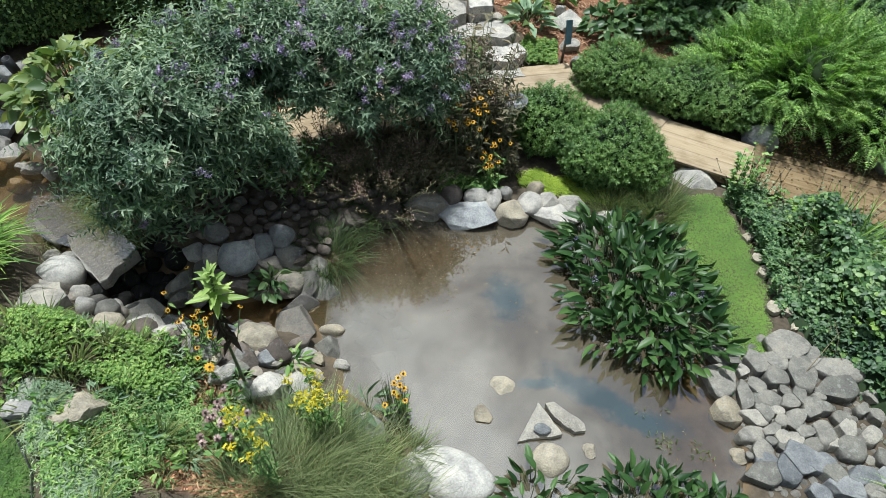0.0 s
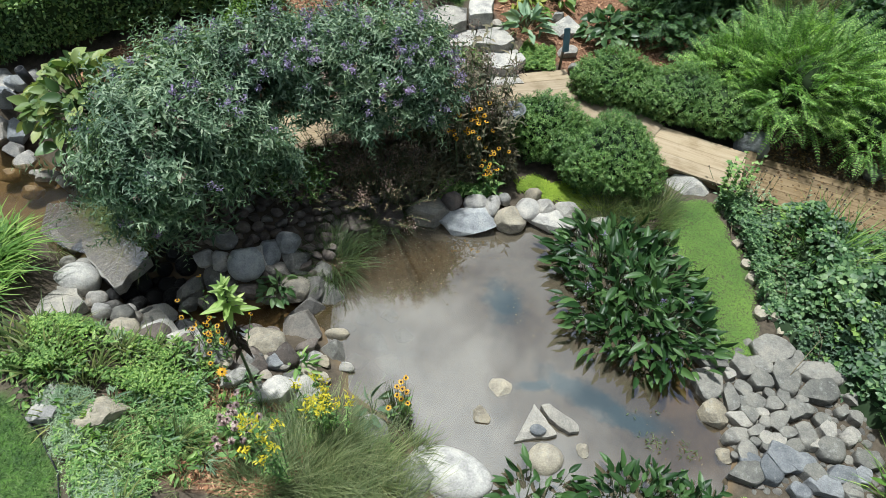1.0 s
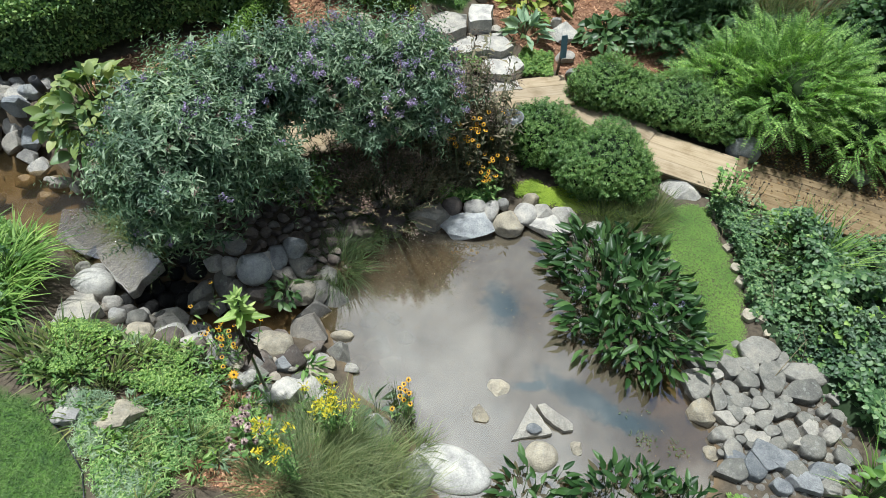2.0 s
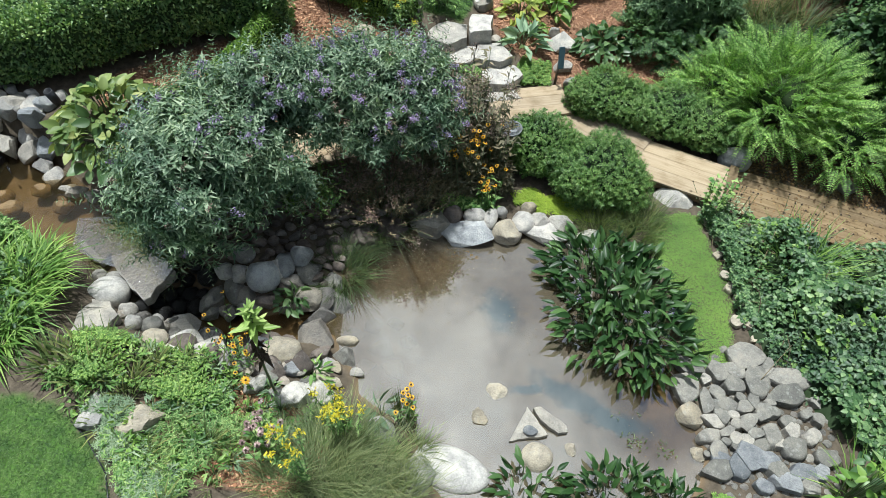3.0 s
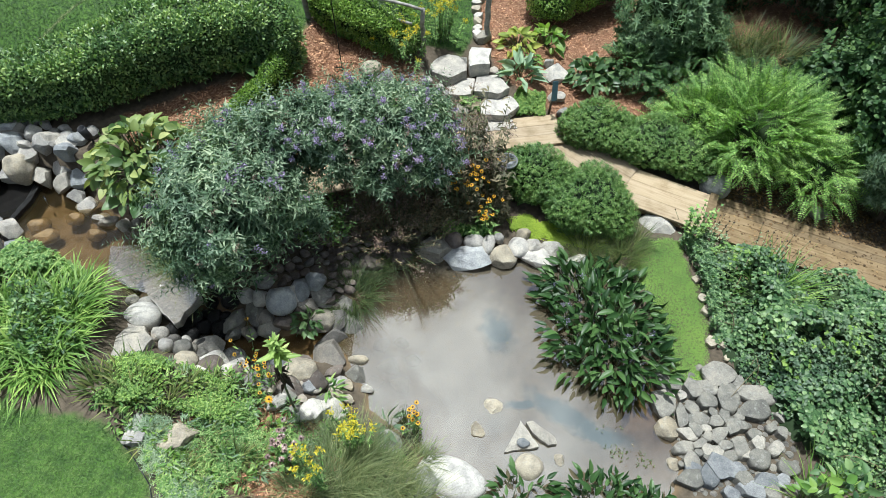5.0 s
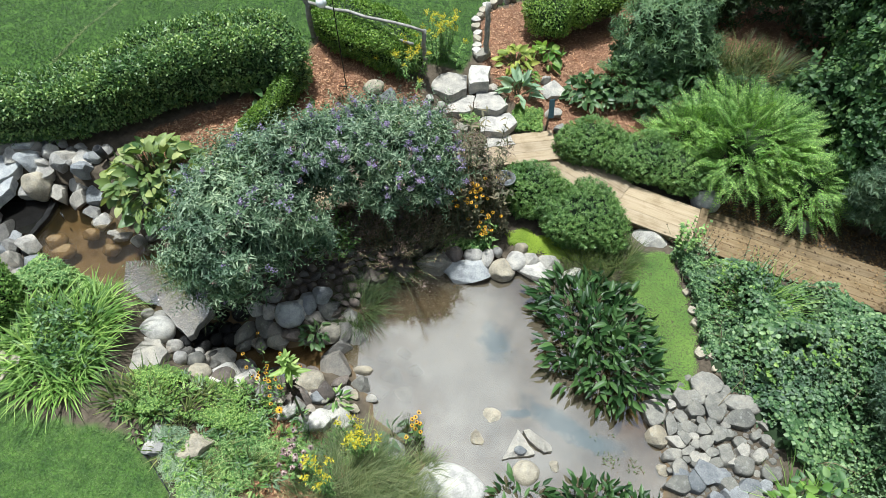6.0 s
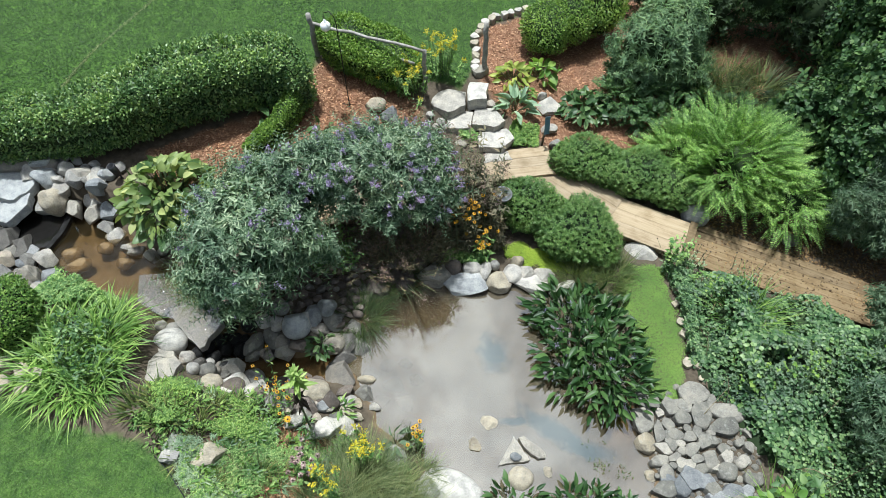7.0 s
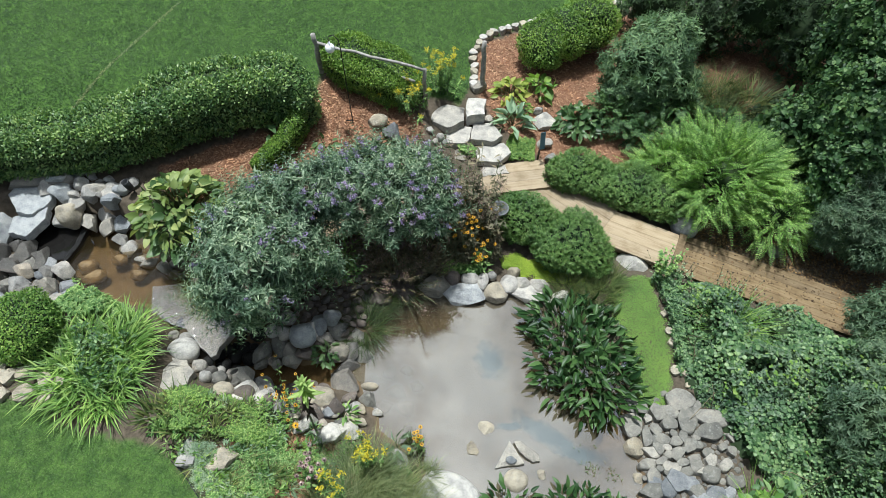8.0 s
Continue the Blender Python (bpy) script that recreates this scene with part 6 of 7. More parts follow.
# feathery bright shrub and its fronds
def frond_shrub(x, y, rx, ry, h, k, leaf, mat, label, pairs=20, flen=.62, name="shrub", width=.34, droop=.5):
    home = thing(name, x, y, on(x, y), label, "shrub")
    pile, st = Pile(), Pile()
    for _ in range(k):
        u = rand_dirs(1, -.15)[0]
        s = rng.uniform(.45, .95) * (1 + .25 * float(lumps(u, 2.4, x)))
        c = np.array([u[0] * rx * s, u[1] * ry * s, max(.1, h * (.25 + .62 * u[2] * s))])
        out = unit(np.array([u[0] * .8, u[1] * .8, .35 + .5 * u[2]]) + rng.normal(0, .26, 3))
        L = flen * rng.uniform(.7, 1.25)
        t = np.linspace(0, 1, pairs)[:, None]
        line = c + out * L * t + np.array([0, 0, -droop * L]) * t ** 2
        d = unit(np.gradient(line, axis=0))
        up = unit(np.array([0, 0, 1.]) + .35 * rng.normal(0, 1, 3))
        side = unit(np.cross(d, up))
        taper = np.sin(np.clip(t[:, 0] * 1.02 + .12, 0, 1) * math.pi) ** .6 * leaf + .004
        nrm = np.cross(side, d)
        for sg in (-1, 1):
            pile.add(*leaves(line, side * sg + d * .5 + rng.normal(0, .09, line.shape), nrm + rng.normal(0, .15, line.shape), taper * rng.uniform(.8, 1.2, pairs), taper * width, LANCE))
        st.add(*tube(line[::4], .004, .0015, 3))
    put("crown", pile.mesh("crown", mat), home)
    put("stem", st.mesh("stem", M["stem"]), home)
    if h > .8:
        put("inner_foliage", core_mesh("inner_foliage", [(np.array([0, 0, h * .36]), (rx * .30, ry * .30, h * .26))], 1.0, M["core"]), home)
    return home


frond_shrub(5.15, 7.85, 1.20, .98, 1.45, 1150, .055, M["fern_shrub"], "feathery bright green shrub arching over the boardwalk ramp", 18, .60, width=.42, droop=.30)
frond_shrub(4.3, 8.15, .7, .55, 1.0, 340, .052, M["fern_shrub"], "feathery bright green shrub spreading behind the boxwoods", 17, .52, width=.42, droop=.30)
frond_shrub(6.0, 7.1, .72, .6, 1.1, 360, .054, M["fern_shrub"], "feathery green shrub hanging over leaf litter", 17, .54, width=.42, droop=.36)
for fx0, fy0, fr in ((3.55, 9.35, .42), (4.25, 9.1, .4), (4.9, 9.35, .45), (3.9, 9.75, .4), (3.25, 9.55, .36), (3.85, 9.0, .36), (4.6, 9.75, .4), (5.4, 9.05, .4)):
    frond_shrub(fx0, fy0, fr, fr, .58, 64, .06, M["vine"], "dark green fern clump in bark mulch", 16, .42, name="fern", width=.5)
frond_shrub(4.05, 8.72, .26, .22, .35, 22, .05, M["hosta_gold"], "yellowing fern clump in bark mulch", 14, .3, name="fern", width=.5)


def wild_shrub(name, blobs, k, whorls, length, width, mat, label, gap=.05, per=3, shape=LANCE, core=.62, low=-.7, category="shrub", depth=.38, up=.4):
    c0 = np.array(blobs[0][0])
    home = thing(name, c0[0], c0[1], on(c0[0], c0[1]), label, category)
    o = np.array(home.matrix_basis.translation)
    bl = [(np.array(c) - o, r) for c, r in blobs]
    p, n = blob_points(bl, k, depth, low, .18)
    g = unit(n * .8 + [0, 0, up] + rng.normal(0, .35, p.shape))
    put("crown", shoots(p - g * gap * 2, g, whorls, gap, length, width, .35, shape, per).mesh("crown", mat), home)
    put("inner_foliage", core_mesh("inner_foliage", bl, core, M["core"]), home)
    near = p[np.argsort(np.hypot(p[:, 0], p[:, 1]))[:400:10]]
    put("branch", stems_to((0, 0, -.05), near, .02, .005, .05).mesh("branch", M["bark"]), home)
    return home


wild_shrub("shrub", [((3.85, 10.1, 1.35), (.78, .68, .85)), ((4.3, 10.4, 1.7), (.66, .6, .6)), ((3.6, 9.85, .9), (.55, .45, .5)), ((4.5, 10.0, 1.1), (.55, .5, .6))], 1100, 4, .15, .040, M["feathery"], "loose blue-green shrub in bark mulch")
wild_shrub("vine_thicket", [((7.5, 8.2, 1.7), (1.2, 1.3, 1.5)), ((6.95, 7.4, 1.2), (.7, .7, 1.1)), ((8.2, 9.4, 2.4), (1.5, 1.4, 2.0)), ((6.6, 8.6, 1.0), (.8, .7, .9))], 5600, 3, .125, .105, M["vine"],
           "broad-leaved vine thicket climbing at the wood's edge", .07, 2, OVAL, .58)
wild_shrub("shrub", [((6.9, 6.55, .95), (.6, .45, .65)), ((7.4, 6.95, 1.35), (.65, .5, .7)), ((7.3, 6.15, .75), (.55, .35, .45))], 1300, 5, .16, .034, M["willow"], "loose grey-green shrub beside the boardwalk ramp")
wild_shrub("dark_shrub", [((5.5, 11.7, 1.2), (.8, .7, .9)), ((4.6, 12.3, 1.3), (.9, .7, .9)), ((6.7, 11.8, 1.6), (1.0, .9, 1.3)), ((7.4, 10.9, 1.5), (.9, .8, 1.2))], 1800, 4, .12, .045, M["dark_leaf"], "dark evergreen shrubs at the edge of the wood", low=-.8)


def tree(x, y, h, r, k, label):
    home = thing("tree", x, y, on(x, y), label, "tree")
    t = np.linspace(0, 1, 8)[:, None]
    line = np.array([[0, 0, -.2]]) * (1 - t) + np.array([[.2, -.1, h * .75]]) * t + np.column_stack([.12 * np.sin(t * 5), .1 * np.cos(t * 4), t * 0])
    put("trunk", Pile().add(*tube(line, .19, .06, 9)).mesh("trunk", M["bark"], True), home)
    bl = [(np.array([*rng.normal(0, r * .5, 2), h * rng.uniform(.5, .95)]), (r * rng.uniform(.5, .75),) * 2 + (r * .45,)) for _ in range(8)]
    lim = Pile()
    for c, _ in bl:
        q = np.linspace(0, 1, 5)[:, None]
        lim.add(*tube(np.array([.1, -.05, h * .4]) * (1 - q) + c * q, .06, .015, 5))
    put("limb", lim.mesh("limb", M["bark"]), home)
    p, n = blob_points(bl, k, .7, -.9, .25)
    put("crown", shoots(p, unit(n + rng.normal(0, .5, p.shape)), 3, .09, .19, .11, .3, LANCE, 2).mesh("crown", M["dark_leaf"]), home)
    return home


tree(9.7, 11.7, 8.6, 2.4, 1900, "tall dark broadleaf tree at the edge of the wood")
tree(8.1, 13.2, 9.0, 2.6, 1900, "tall dark broadleaf tree at the edge of the wood")
tree(11.0, 8.8, 8.0, 2.8, 1700, "tall dark broadleaf tree at the edge of the wood")
tree(9.5, 5.0, 7.0, 2.2, 1200, "dark broadleaf tree beside the boardwalk")

wild_shrub("shrub", [((6.5, 3.7, 1.1), (.8, .7, .8)), ((5.9, 3.0, 1.0), (.6, .7, .7)), ((6.9, 2.7, 1.2), (.8, .8, .8)), ((6.75, 4.70, .95), (.62, .5, .58))], 1900, 4, .12, .036, M["willow"], "loose grey-green shrub rising from the brambles")

# bramble bank between moss strip and boardwalk ramp
BRAMBLE = [(3.68, 5.85), (3.76, 5.1), (3.70, 4.2), (4.02, 3.5), (4.4, 2.9), (4.9, 2.3), (5.2, 1.2), (8.5, 1.0), (8.5, 3.6), (6.9, 4.7), (5.4, 5.45), (4.2, 6.0)]


def bramble_top(x, y):
    e = -poly_dist(BRAMBLE, x, y)
    return .10 + .34 * ss(0, .5, e) + .55 * ss(.3, 1.6, e) * ss(5.6, 3.4, y) + .5 * ss(4.6, 6.5, x) * ss(.2, 1, e) * ss(5.2, 4.0, y) + .26 * lumps(np.stack([x, y, x * 0], -1), 2.6) + .15 * lumps(np.stack([x, y, x * 0], -1), 7.0)


bramble = thing("bramble_thicket", 5.3, 3.9, on(5.3, 3.9), "dense green bramble thicket beside the boardwalk ramp", "bramble")
xy = scatter(BRAMBLE, 38000)
xy = xy[lumps(np.column_stack([xy, xy[:, 0] * 0]), 3.4, 2.0) + .5 * lumps(np.column_stack([xy, xy[:, 0] * 0]), 9.0, 5.0) + rng.normal(0, .3, len(xy)) > -.62]
top = bramble_top(xy[:, 0], xy[:, 1]) * (1 - .8 * rng.random(len(xy)) ** 2.0)
p = np.column_stack([xy, land(xy[:, 0], xy[:, 1]) + top]) - np.array([5.3, 3.9, on(5.3, 3.9)])
yaw0 = rng.uniform(0, 2 * math.pi, len(p))
face = unit(np.column_stack([rng.normal(-.05, .42, len(p)), rng.normal(-.12, .42, len(p)), np.ones(len(p))]))
patch = lumps(np.column_stack([xy, xy[:, 0] * 0]), 1.9, 7.0) + rng.normal(0, .35, len(p))
grain = (1 + .35 * lumps(np.column_stack([xy, xy[:, 0] * 0]), 2.7, 3.0)) * rng.uniform(.5, 1.5, len(p))
kinds = [("bramble", patch < .40, .066, .050, ""), ("willow", (patch >= .40) & (patch < .95), .068, .030, "grey-green leaves among the brambles"), ("lime", patch >= .95, .056, .046, "yellow-green leaves among the brambles")]
for mat_name, some, long_, wide_, words in kinds:
    pile = Pile()
    for j, sc in ((0, 1.0), (1, .85), (2, .85)):
        a = yaw0[some] + (0, 1.25, -1.25)[j]
        m = len(a)
        dd = np.column_stack([np.cos(a), np.sin(a), rng.uniform(-.35, .1, m)])
        pile.add(*leaves(p[some], dd, face[some], long_ * sc * grain[some] * .82, wide_ * sc * grain[some] * rng.uniform(.75, 1.15, m), OVAL if mat_name != "willow" else LANCE))
    put("foliage", pile.mesh("foliage", M[mat_name]), bramble, None, words)
canes = Pile()
for q in p[:220]:
    b = q * np.array([1, 1, 0]) + np.array([*rng.normal(0, .3, 2), 0])
    canes.add(*tube(np.stack([b, (b + q) / 2 + [0, 0, .15], q + [0, 0, .03]]), .005, .003, 4))
tagged(put("cane", canes.mesh("cane", M["dry"]), bramble), kind="stuff")
# dark sheet below the leaves, coloured as the thicket's inner shade
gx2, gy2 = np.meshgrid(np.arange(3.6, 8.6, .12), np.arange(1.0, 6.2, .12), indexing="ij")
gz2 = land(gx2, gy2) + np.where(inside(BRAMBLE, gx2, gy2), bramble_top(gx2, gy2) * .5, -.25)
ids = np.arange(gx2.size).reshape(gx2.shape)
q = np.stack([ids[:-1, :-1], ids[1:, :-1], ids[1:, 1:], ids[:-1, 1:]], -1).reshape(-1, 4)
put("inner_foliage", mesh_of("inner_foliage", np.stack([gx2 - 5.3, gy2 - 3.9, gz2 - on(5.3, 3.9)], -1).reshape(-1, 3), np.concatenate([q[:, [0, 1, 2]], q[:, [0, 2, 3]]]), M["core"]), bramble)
# thistle-like seed heads above the brambles by the landing
tall_perennial(3.72, 5.98, .28, .78, 14, .075, M["herb"], "leggy green herb beside the boardwalk landing", leaf_w=.05)
coneflowers(4.05, 5.95, .5, .55, 26, .020, "dry", "dark seed-headed stalks beside the boardwalk landing", "grey_herb", .07, name="seed_stalks")
coneflowers(4.75, 5.45, .5, .55, 34, .020, "dry", "dark seed-headed stalks beside the boardwalk ramp", "grey_herb", .07, wx=.8, name="seed_stalks")


def big_leaf_plant(x, y, r, h, k, length, width, mat, label, name="hosta", lift=.5, category="perennial", z=None, droop=.35):
    """A mound of broad leaves on stalks."""
    home = thing(name, x, y, on(x, y) if z is None else z, label, category)
    a = rng.uniform(0, 2 * math.pi, k)
    s = np.sqrt(rng.uniform(.02, 1, k))
    out = np.column_stack([np.cos(a), np.sin(a), np.zeros(k)])
    p = out * (r * s)[:, None] * .82 + np.column_stack([np.zeros((k, 2)), h * (1 - .62 * s ** 1.6) * rng.uniform(.75, 1.1, k)])
    d = unit(out * (.35 + s[:, None]) + np.column_stack([rng.normal(0, .55, (k, 2)), lift * (1.2 - s) - droop * s + rng.normal(0, .38, k)]))
    face = unit(np.column_stack([np.zeros((k, 2)), np.ones(k)]) + out * .5 + rng.normal(0, .55, (k, 3)))
    L = length * rng.uniform(.5, 1.25, k)
    leaf_set(home, "leaf", p, d, face, L, L * width, FINE, mat)
    st = Pile()
    for q in p[::2]:
        st.add(*tube(np.stack([q * [.15, .15, 0], q * [.7, .7, .7], q + [0, 0, .005]]), .006, .004, 4))
    tagged(put("stalk", st.mesh("stalk", M["stem"]), home), kind="stuff")
    return home


us = [0, .12, .32, .55, .78, .92, 1.0]
ws = [.04, .34, .5, .46, .28, .12, .0]
FV, FF = [], []
for u_, w_ in zip(us, ws):
    for t_ in (-1, -.5, 0, .5, 1):
        FV.append((u_, w_ * t_, .10 * abs(t_) * w_ * 2 - .16 * u_ * u_ + .012 * math.cos(t_ * 9)))
for r_ in range(len(us) - 1):
    for c_ in range(4):
        i_ = r_ * 5 + c_
        FF += [(i_, i_ + 5, i_ + 6), (i_, i_ + 6, i_ + 1)]
FINE = (np.array(FV), np.array(FF))

big_leaf_plant(-4.38, 6.52, .84, .74, 430, .185, .62, M["hosta"], "large yellow-green hosta with scorched leaves beside the pool")
big_leaf_plant(-4.40, 6.02, .35, .30, 30, .26, .66, M["hosta_green"], "blue-green hosta leaves hanging over the stream")
big_leaf_plant(2.62, 9.35, .52, .36, 130, .17, .6, M["hosta_green"], "dark green hosta clump in bark mulch")
big_leaf_plant(2.95, 9.30, .36, .30, 70, .16, .6, M["hosta_green"], "dark green hosta clump in bark mulch")
big_leaf_plant(1.30, 9.98, .34, .30, 60, .20, .5, M["hosta_gold"], "yellow-green hosta clump in bark mulch")
big_leaf_plant(1.88, 10.15, .34, .34, 50, .22, .5, M["lime"], "light green hosta clump in bark mulch")
big_leaf_plant(1.30, 9.22, .30, .30, 38, .30, .36, M["silver_leaf"], "silvery woolly-leaved rosette beside the stone steps", "woolly_rosette", .75, droop=.1)
big_leaf_plant(-3.15, 8.28, .24, .35, 11, .24, .45, M["hosta_green"], "dark green broad-leaved rosette in bark mulch", "broad_leaf_plant", .6)
big_leaf_plant(-2.15, 8.1, .2, .2, 10, .2, .45, M["hosta_green"], "small broad-leaved plant in bark mulch", "broad_leaf_plant", .6)
big_leaf_plant(-1.92, 4.46, .24, .18, 52, .125, .5, M["hosta_green"], "green leafy plant growing between the stream stones", "leafy_plant", .5, z=.22)
big_leaf_plant(-1.52, 3.42, .20, .14, 34, .14, .32, M["herb"], "green leafy herb between pond stones", "leafy_plant", .5)
big_leaf_plant(-.72, 3.0, .16, .3, 12, .2, .36, M["grey_herb"], "upright broad-leaved plant at the pond's edge", "leafy_plant", 1.0)
big_leaf_plant(4.0, 1.95, .20, 1.6, 44, .14, .58, M["lime"], "tall bright green broad-leaved plant at the spit", "broad_leaf_plant", .3)
big_leaf_plant(4.5, 2.1, .36, 1.0, 70, .15, .6, M["bramble"], "tall green broad-leaved plant beside the brambles", "broad_leaf_plant", .3)
big_leaf_plant(1.55, 9.55, .22, .22, 50, .09, .5, M["clover"], "small bright green plant beside the steps", "leafy_plant")
# tall pale-leaved stalk beside the stream
stalk = thing("tall_stalk_plant", -1.88, 3.12, on(-1.88, 3.12), "tall lime-leaved stalk with blackened lower leaves by the stream", "perennial")
put("stem", Pile().add(*tube([(0, 0, -.02), (.0, .02, .7), (.05, .06, 1.3), (.07, .1, 1.6)], .016, .008, 6)).mesh("stem", M["stem"], True), stalk)
k = 30
a, u = np.arange(k) * 2.4 + rng.normal(0, .2, k), np.linspace(0, 1, k)
out = np.column_stack([np.cos(a), np.sin(a), np.zeros(k)])
L = .23 * (1 - .55 * u) * rng.uniform(.85, 1.15, k)
leaf_set(stalk, "leaf", np.column_stack([.05 + .02 * u, .06 + .04 * u, 1.28 + .34 * u]), out + np.column_stack([np.zeros((k, 2)), .15 + .9 * u]), np.column_stack([np.zeros((k, 2)), np.ones(k)]) - out * .4, L, L * .30, FINE, M["lime_pale"])
k = 34
put("dead_leaf", mesh_of("dead_leaf", *leaves(np.column_stack([rng.normal(.03, .018, (k, 2)), rng.uniform(.70, 1.28, k)]), rand_dirs(k) * [.6, .6, .2] + [0, 0, -.8], rand_dirs(k), .20, .06, LANCE), M["cone"]), stalk, None, "blackened withered leaves")


def grass_clump(x, y, r, h, k, mat, label, width=.006, droop=.5, lean=.5, name="grass_clump", rx=None, z=None, category="grass", wind=None, fans=1):
    home = thing(name, x, y, on(x, y) if z is None else z, label, category)
    s = np.sqrt(rng.random(k)) * r
    a = rng.uniform(0, 2 * math.pi, k)
    p = np.column_stack([s * np.cos(a) * ((rx or r) / r), s * np.sin(a), np.full(k, -.02)])
    head = a + rng.normal(0, .6, k)
    if wind is not None:
        head = wind + rng.normal(0, .9, k)
    order = np.argsort(a) if fans > 1 else np.arange(k)
    for some in np.array_split(order, fans):
        m = len(some)
        v, f = blades(p[some], head[some], h * rng.uniform(.55, 1.15, m), width * rng.uniform(.7, 1.3, m), rng.uniform(.02, lean, m), droop * rng.uniform(.3, 1.3, m))
        put("leaf_fan" if fans > 1 else "tuft", mesh_of("tuft", v, f, mat), home)
    return home


for gx0, gy0, gr, gh, gk in ((-4.78, 3.95, .30, .60, 200), (-4.70, 4.18, .24, .50, 150), (-5.25, 3.75, .32, .60, 200), (-4.75, 4.42, .26, .48, 150), (-5.2, 4.25, .30, .52, 170), (-4.66, 3.74, .24, .48, 140), (-5.5, 3.6, .22, .46, 110), (-5.05, 3.42, .28, .54, 170), (-4.72, 3.40, .24, .52, 140), (-5.5, 4.05, .26, .52, 130)):
    grass_clump(gx0, gy0, gr, gh * .84, gk, M["daylily"], "bright green daylily clump with arching strap leaves at the lawn's edge", .024, 1.05, .80, "daylily", fans=7)
for x, y in scatter([(-5.5, 3.5), (-4.5, 3.45), (-4.4, 4.3), (-5.4, 4.3)], 16):
    big_leaf_plant(x, y, .16, rng.uniform(.3, .45), 26, .075, .5, M["bramble"], "leafy green weed growing through the daylilies", "leafy_plant", .5)
for gx0, gy0 in ((-3.75, 3.2), (-4.0, 3.1), (-3.55, 2.95)):
    grass_clump(gx0, gy0, .14, .42, 46, M["sedge"], "yellowing iris clump with strap leaves in groundcover", .022, .5, .6, "iris_clump", fans=5)
for gx0, gy0, gr, gh, gk in ((-1.15, 2.45, .32, .62, 900), (-.78, 2.3, .30, .58, 800), (-1.35, 2.12, .32, .6, 800), (-.55, 1.95, .3, .55, 700), (-1.0, 1.85, .34, .6, 700), (-1.65, 2.05, .2, .5, 300)):
    grass_clump(gx0, gy0, gr, gh, gk, M["fine_grass"], "fine grey-green ornamental grass clump above the pond", .0045, .75, .75, "ornamental_grass", fans=6)
grass_clump(-.32, 2.58, .14, .32, 240, M["sedge"], "green sedge tuft at the pond's edge", .006, .8, .8, "sedge", fans=5)
grass_clump(-.46, 3.0, .10, .66, 150, M["sedge"], "upright dark rush clump at the pond's edge", .006, .1, .2, "rush", fans=5)
grass_clump(-1.38, 5.02, .30, .46, 620, M["dark_sedge"], "dark sedge hanging over the pond's shaded bank", .007, .9, .8, "sedge", fans=5)
grass_clump(-.78, 5.78, .28, .40, 460, M["dark_sedge"], "dark sedge hanging over the pond rim", .006, .9, .8, "sedge", fans=5)
grass_clump(-1.15, 5.5, .24, .36, 360, M["dark_sedge"], "dark sedge hanging over the pond rim", .006, .9, .8, "sedge", fans=5)
for gx0, gy0, gr in ((2.35, 5.72, .26), (2.65, 5.62, .22), (2.1, 5.78, .18), (2.85, 5.9, .18)):
    grass_clump(gx0, gy0, gr, .45, 300, M["sedge"], "olive sedge clump behind the pickerelweed", .006, .6, .6, "sedge", fans=5)
for gx0, gy0, gr in ((-4.02, 5.62, .22), (-3.7, 5.2, .22), (-3.85, 5.45, .2), (-3.55, 4.98, .16)):
    grass_clump(gx0, gy0, gr, .45, 260, M["sedge"], "straw-green grass hanging over the stream", .005, 1.0, .8, "sedge", wind=math.pi * 1.15, fans=5)
for gx0, gy0, gr in ((5.0, 9.9, .3), (5.6, 10.1, .32), (6.2, 9.9, .3), (4.8, 10.4, .28), (5.5, 9.5, .26)):
    grass_clump(gx0, gy0, gr, .7, 240, M["sedge"], "arching dark green liriope clump at the wood's edge", .014, .9, .7, "liriope", fans=5)
for gx0, gy0 in ((4.55, 5.0), (4.7, 4.85), (4.35, 2.05)):
    grass_clump(gx0, gy0, .18, 1.0 if gy0 > 4 else .8, 120, M["daylily"], "yellow-green grass tuft rising from the brambles", .012, .6, .5, "grass_tuft")
grass_clump(-4.75, 4.95, .3, .45, 240, M["fine_grass"], "straw-coloured grass beside the pool", .005, .8, .8, "sedge", fans=5)
big_leaf_plant(-6.2, 5.55, .2, .18, 60, .06, .6, M["herb"], "small herb growing between pool stones", "leafy_plant")

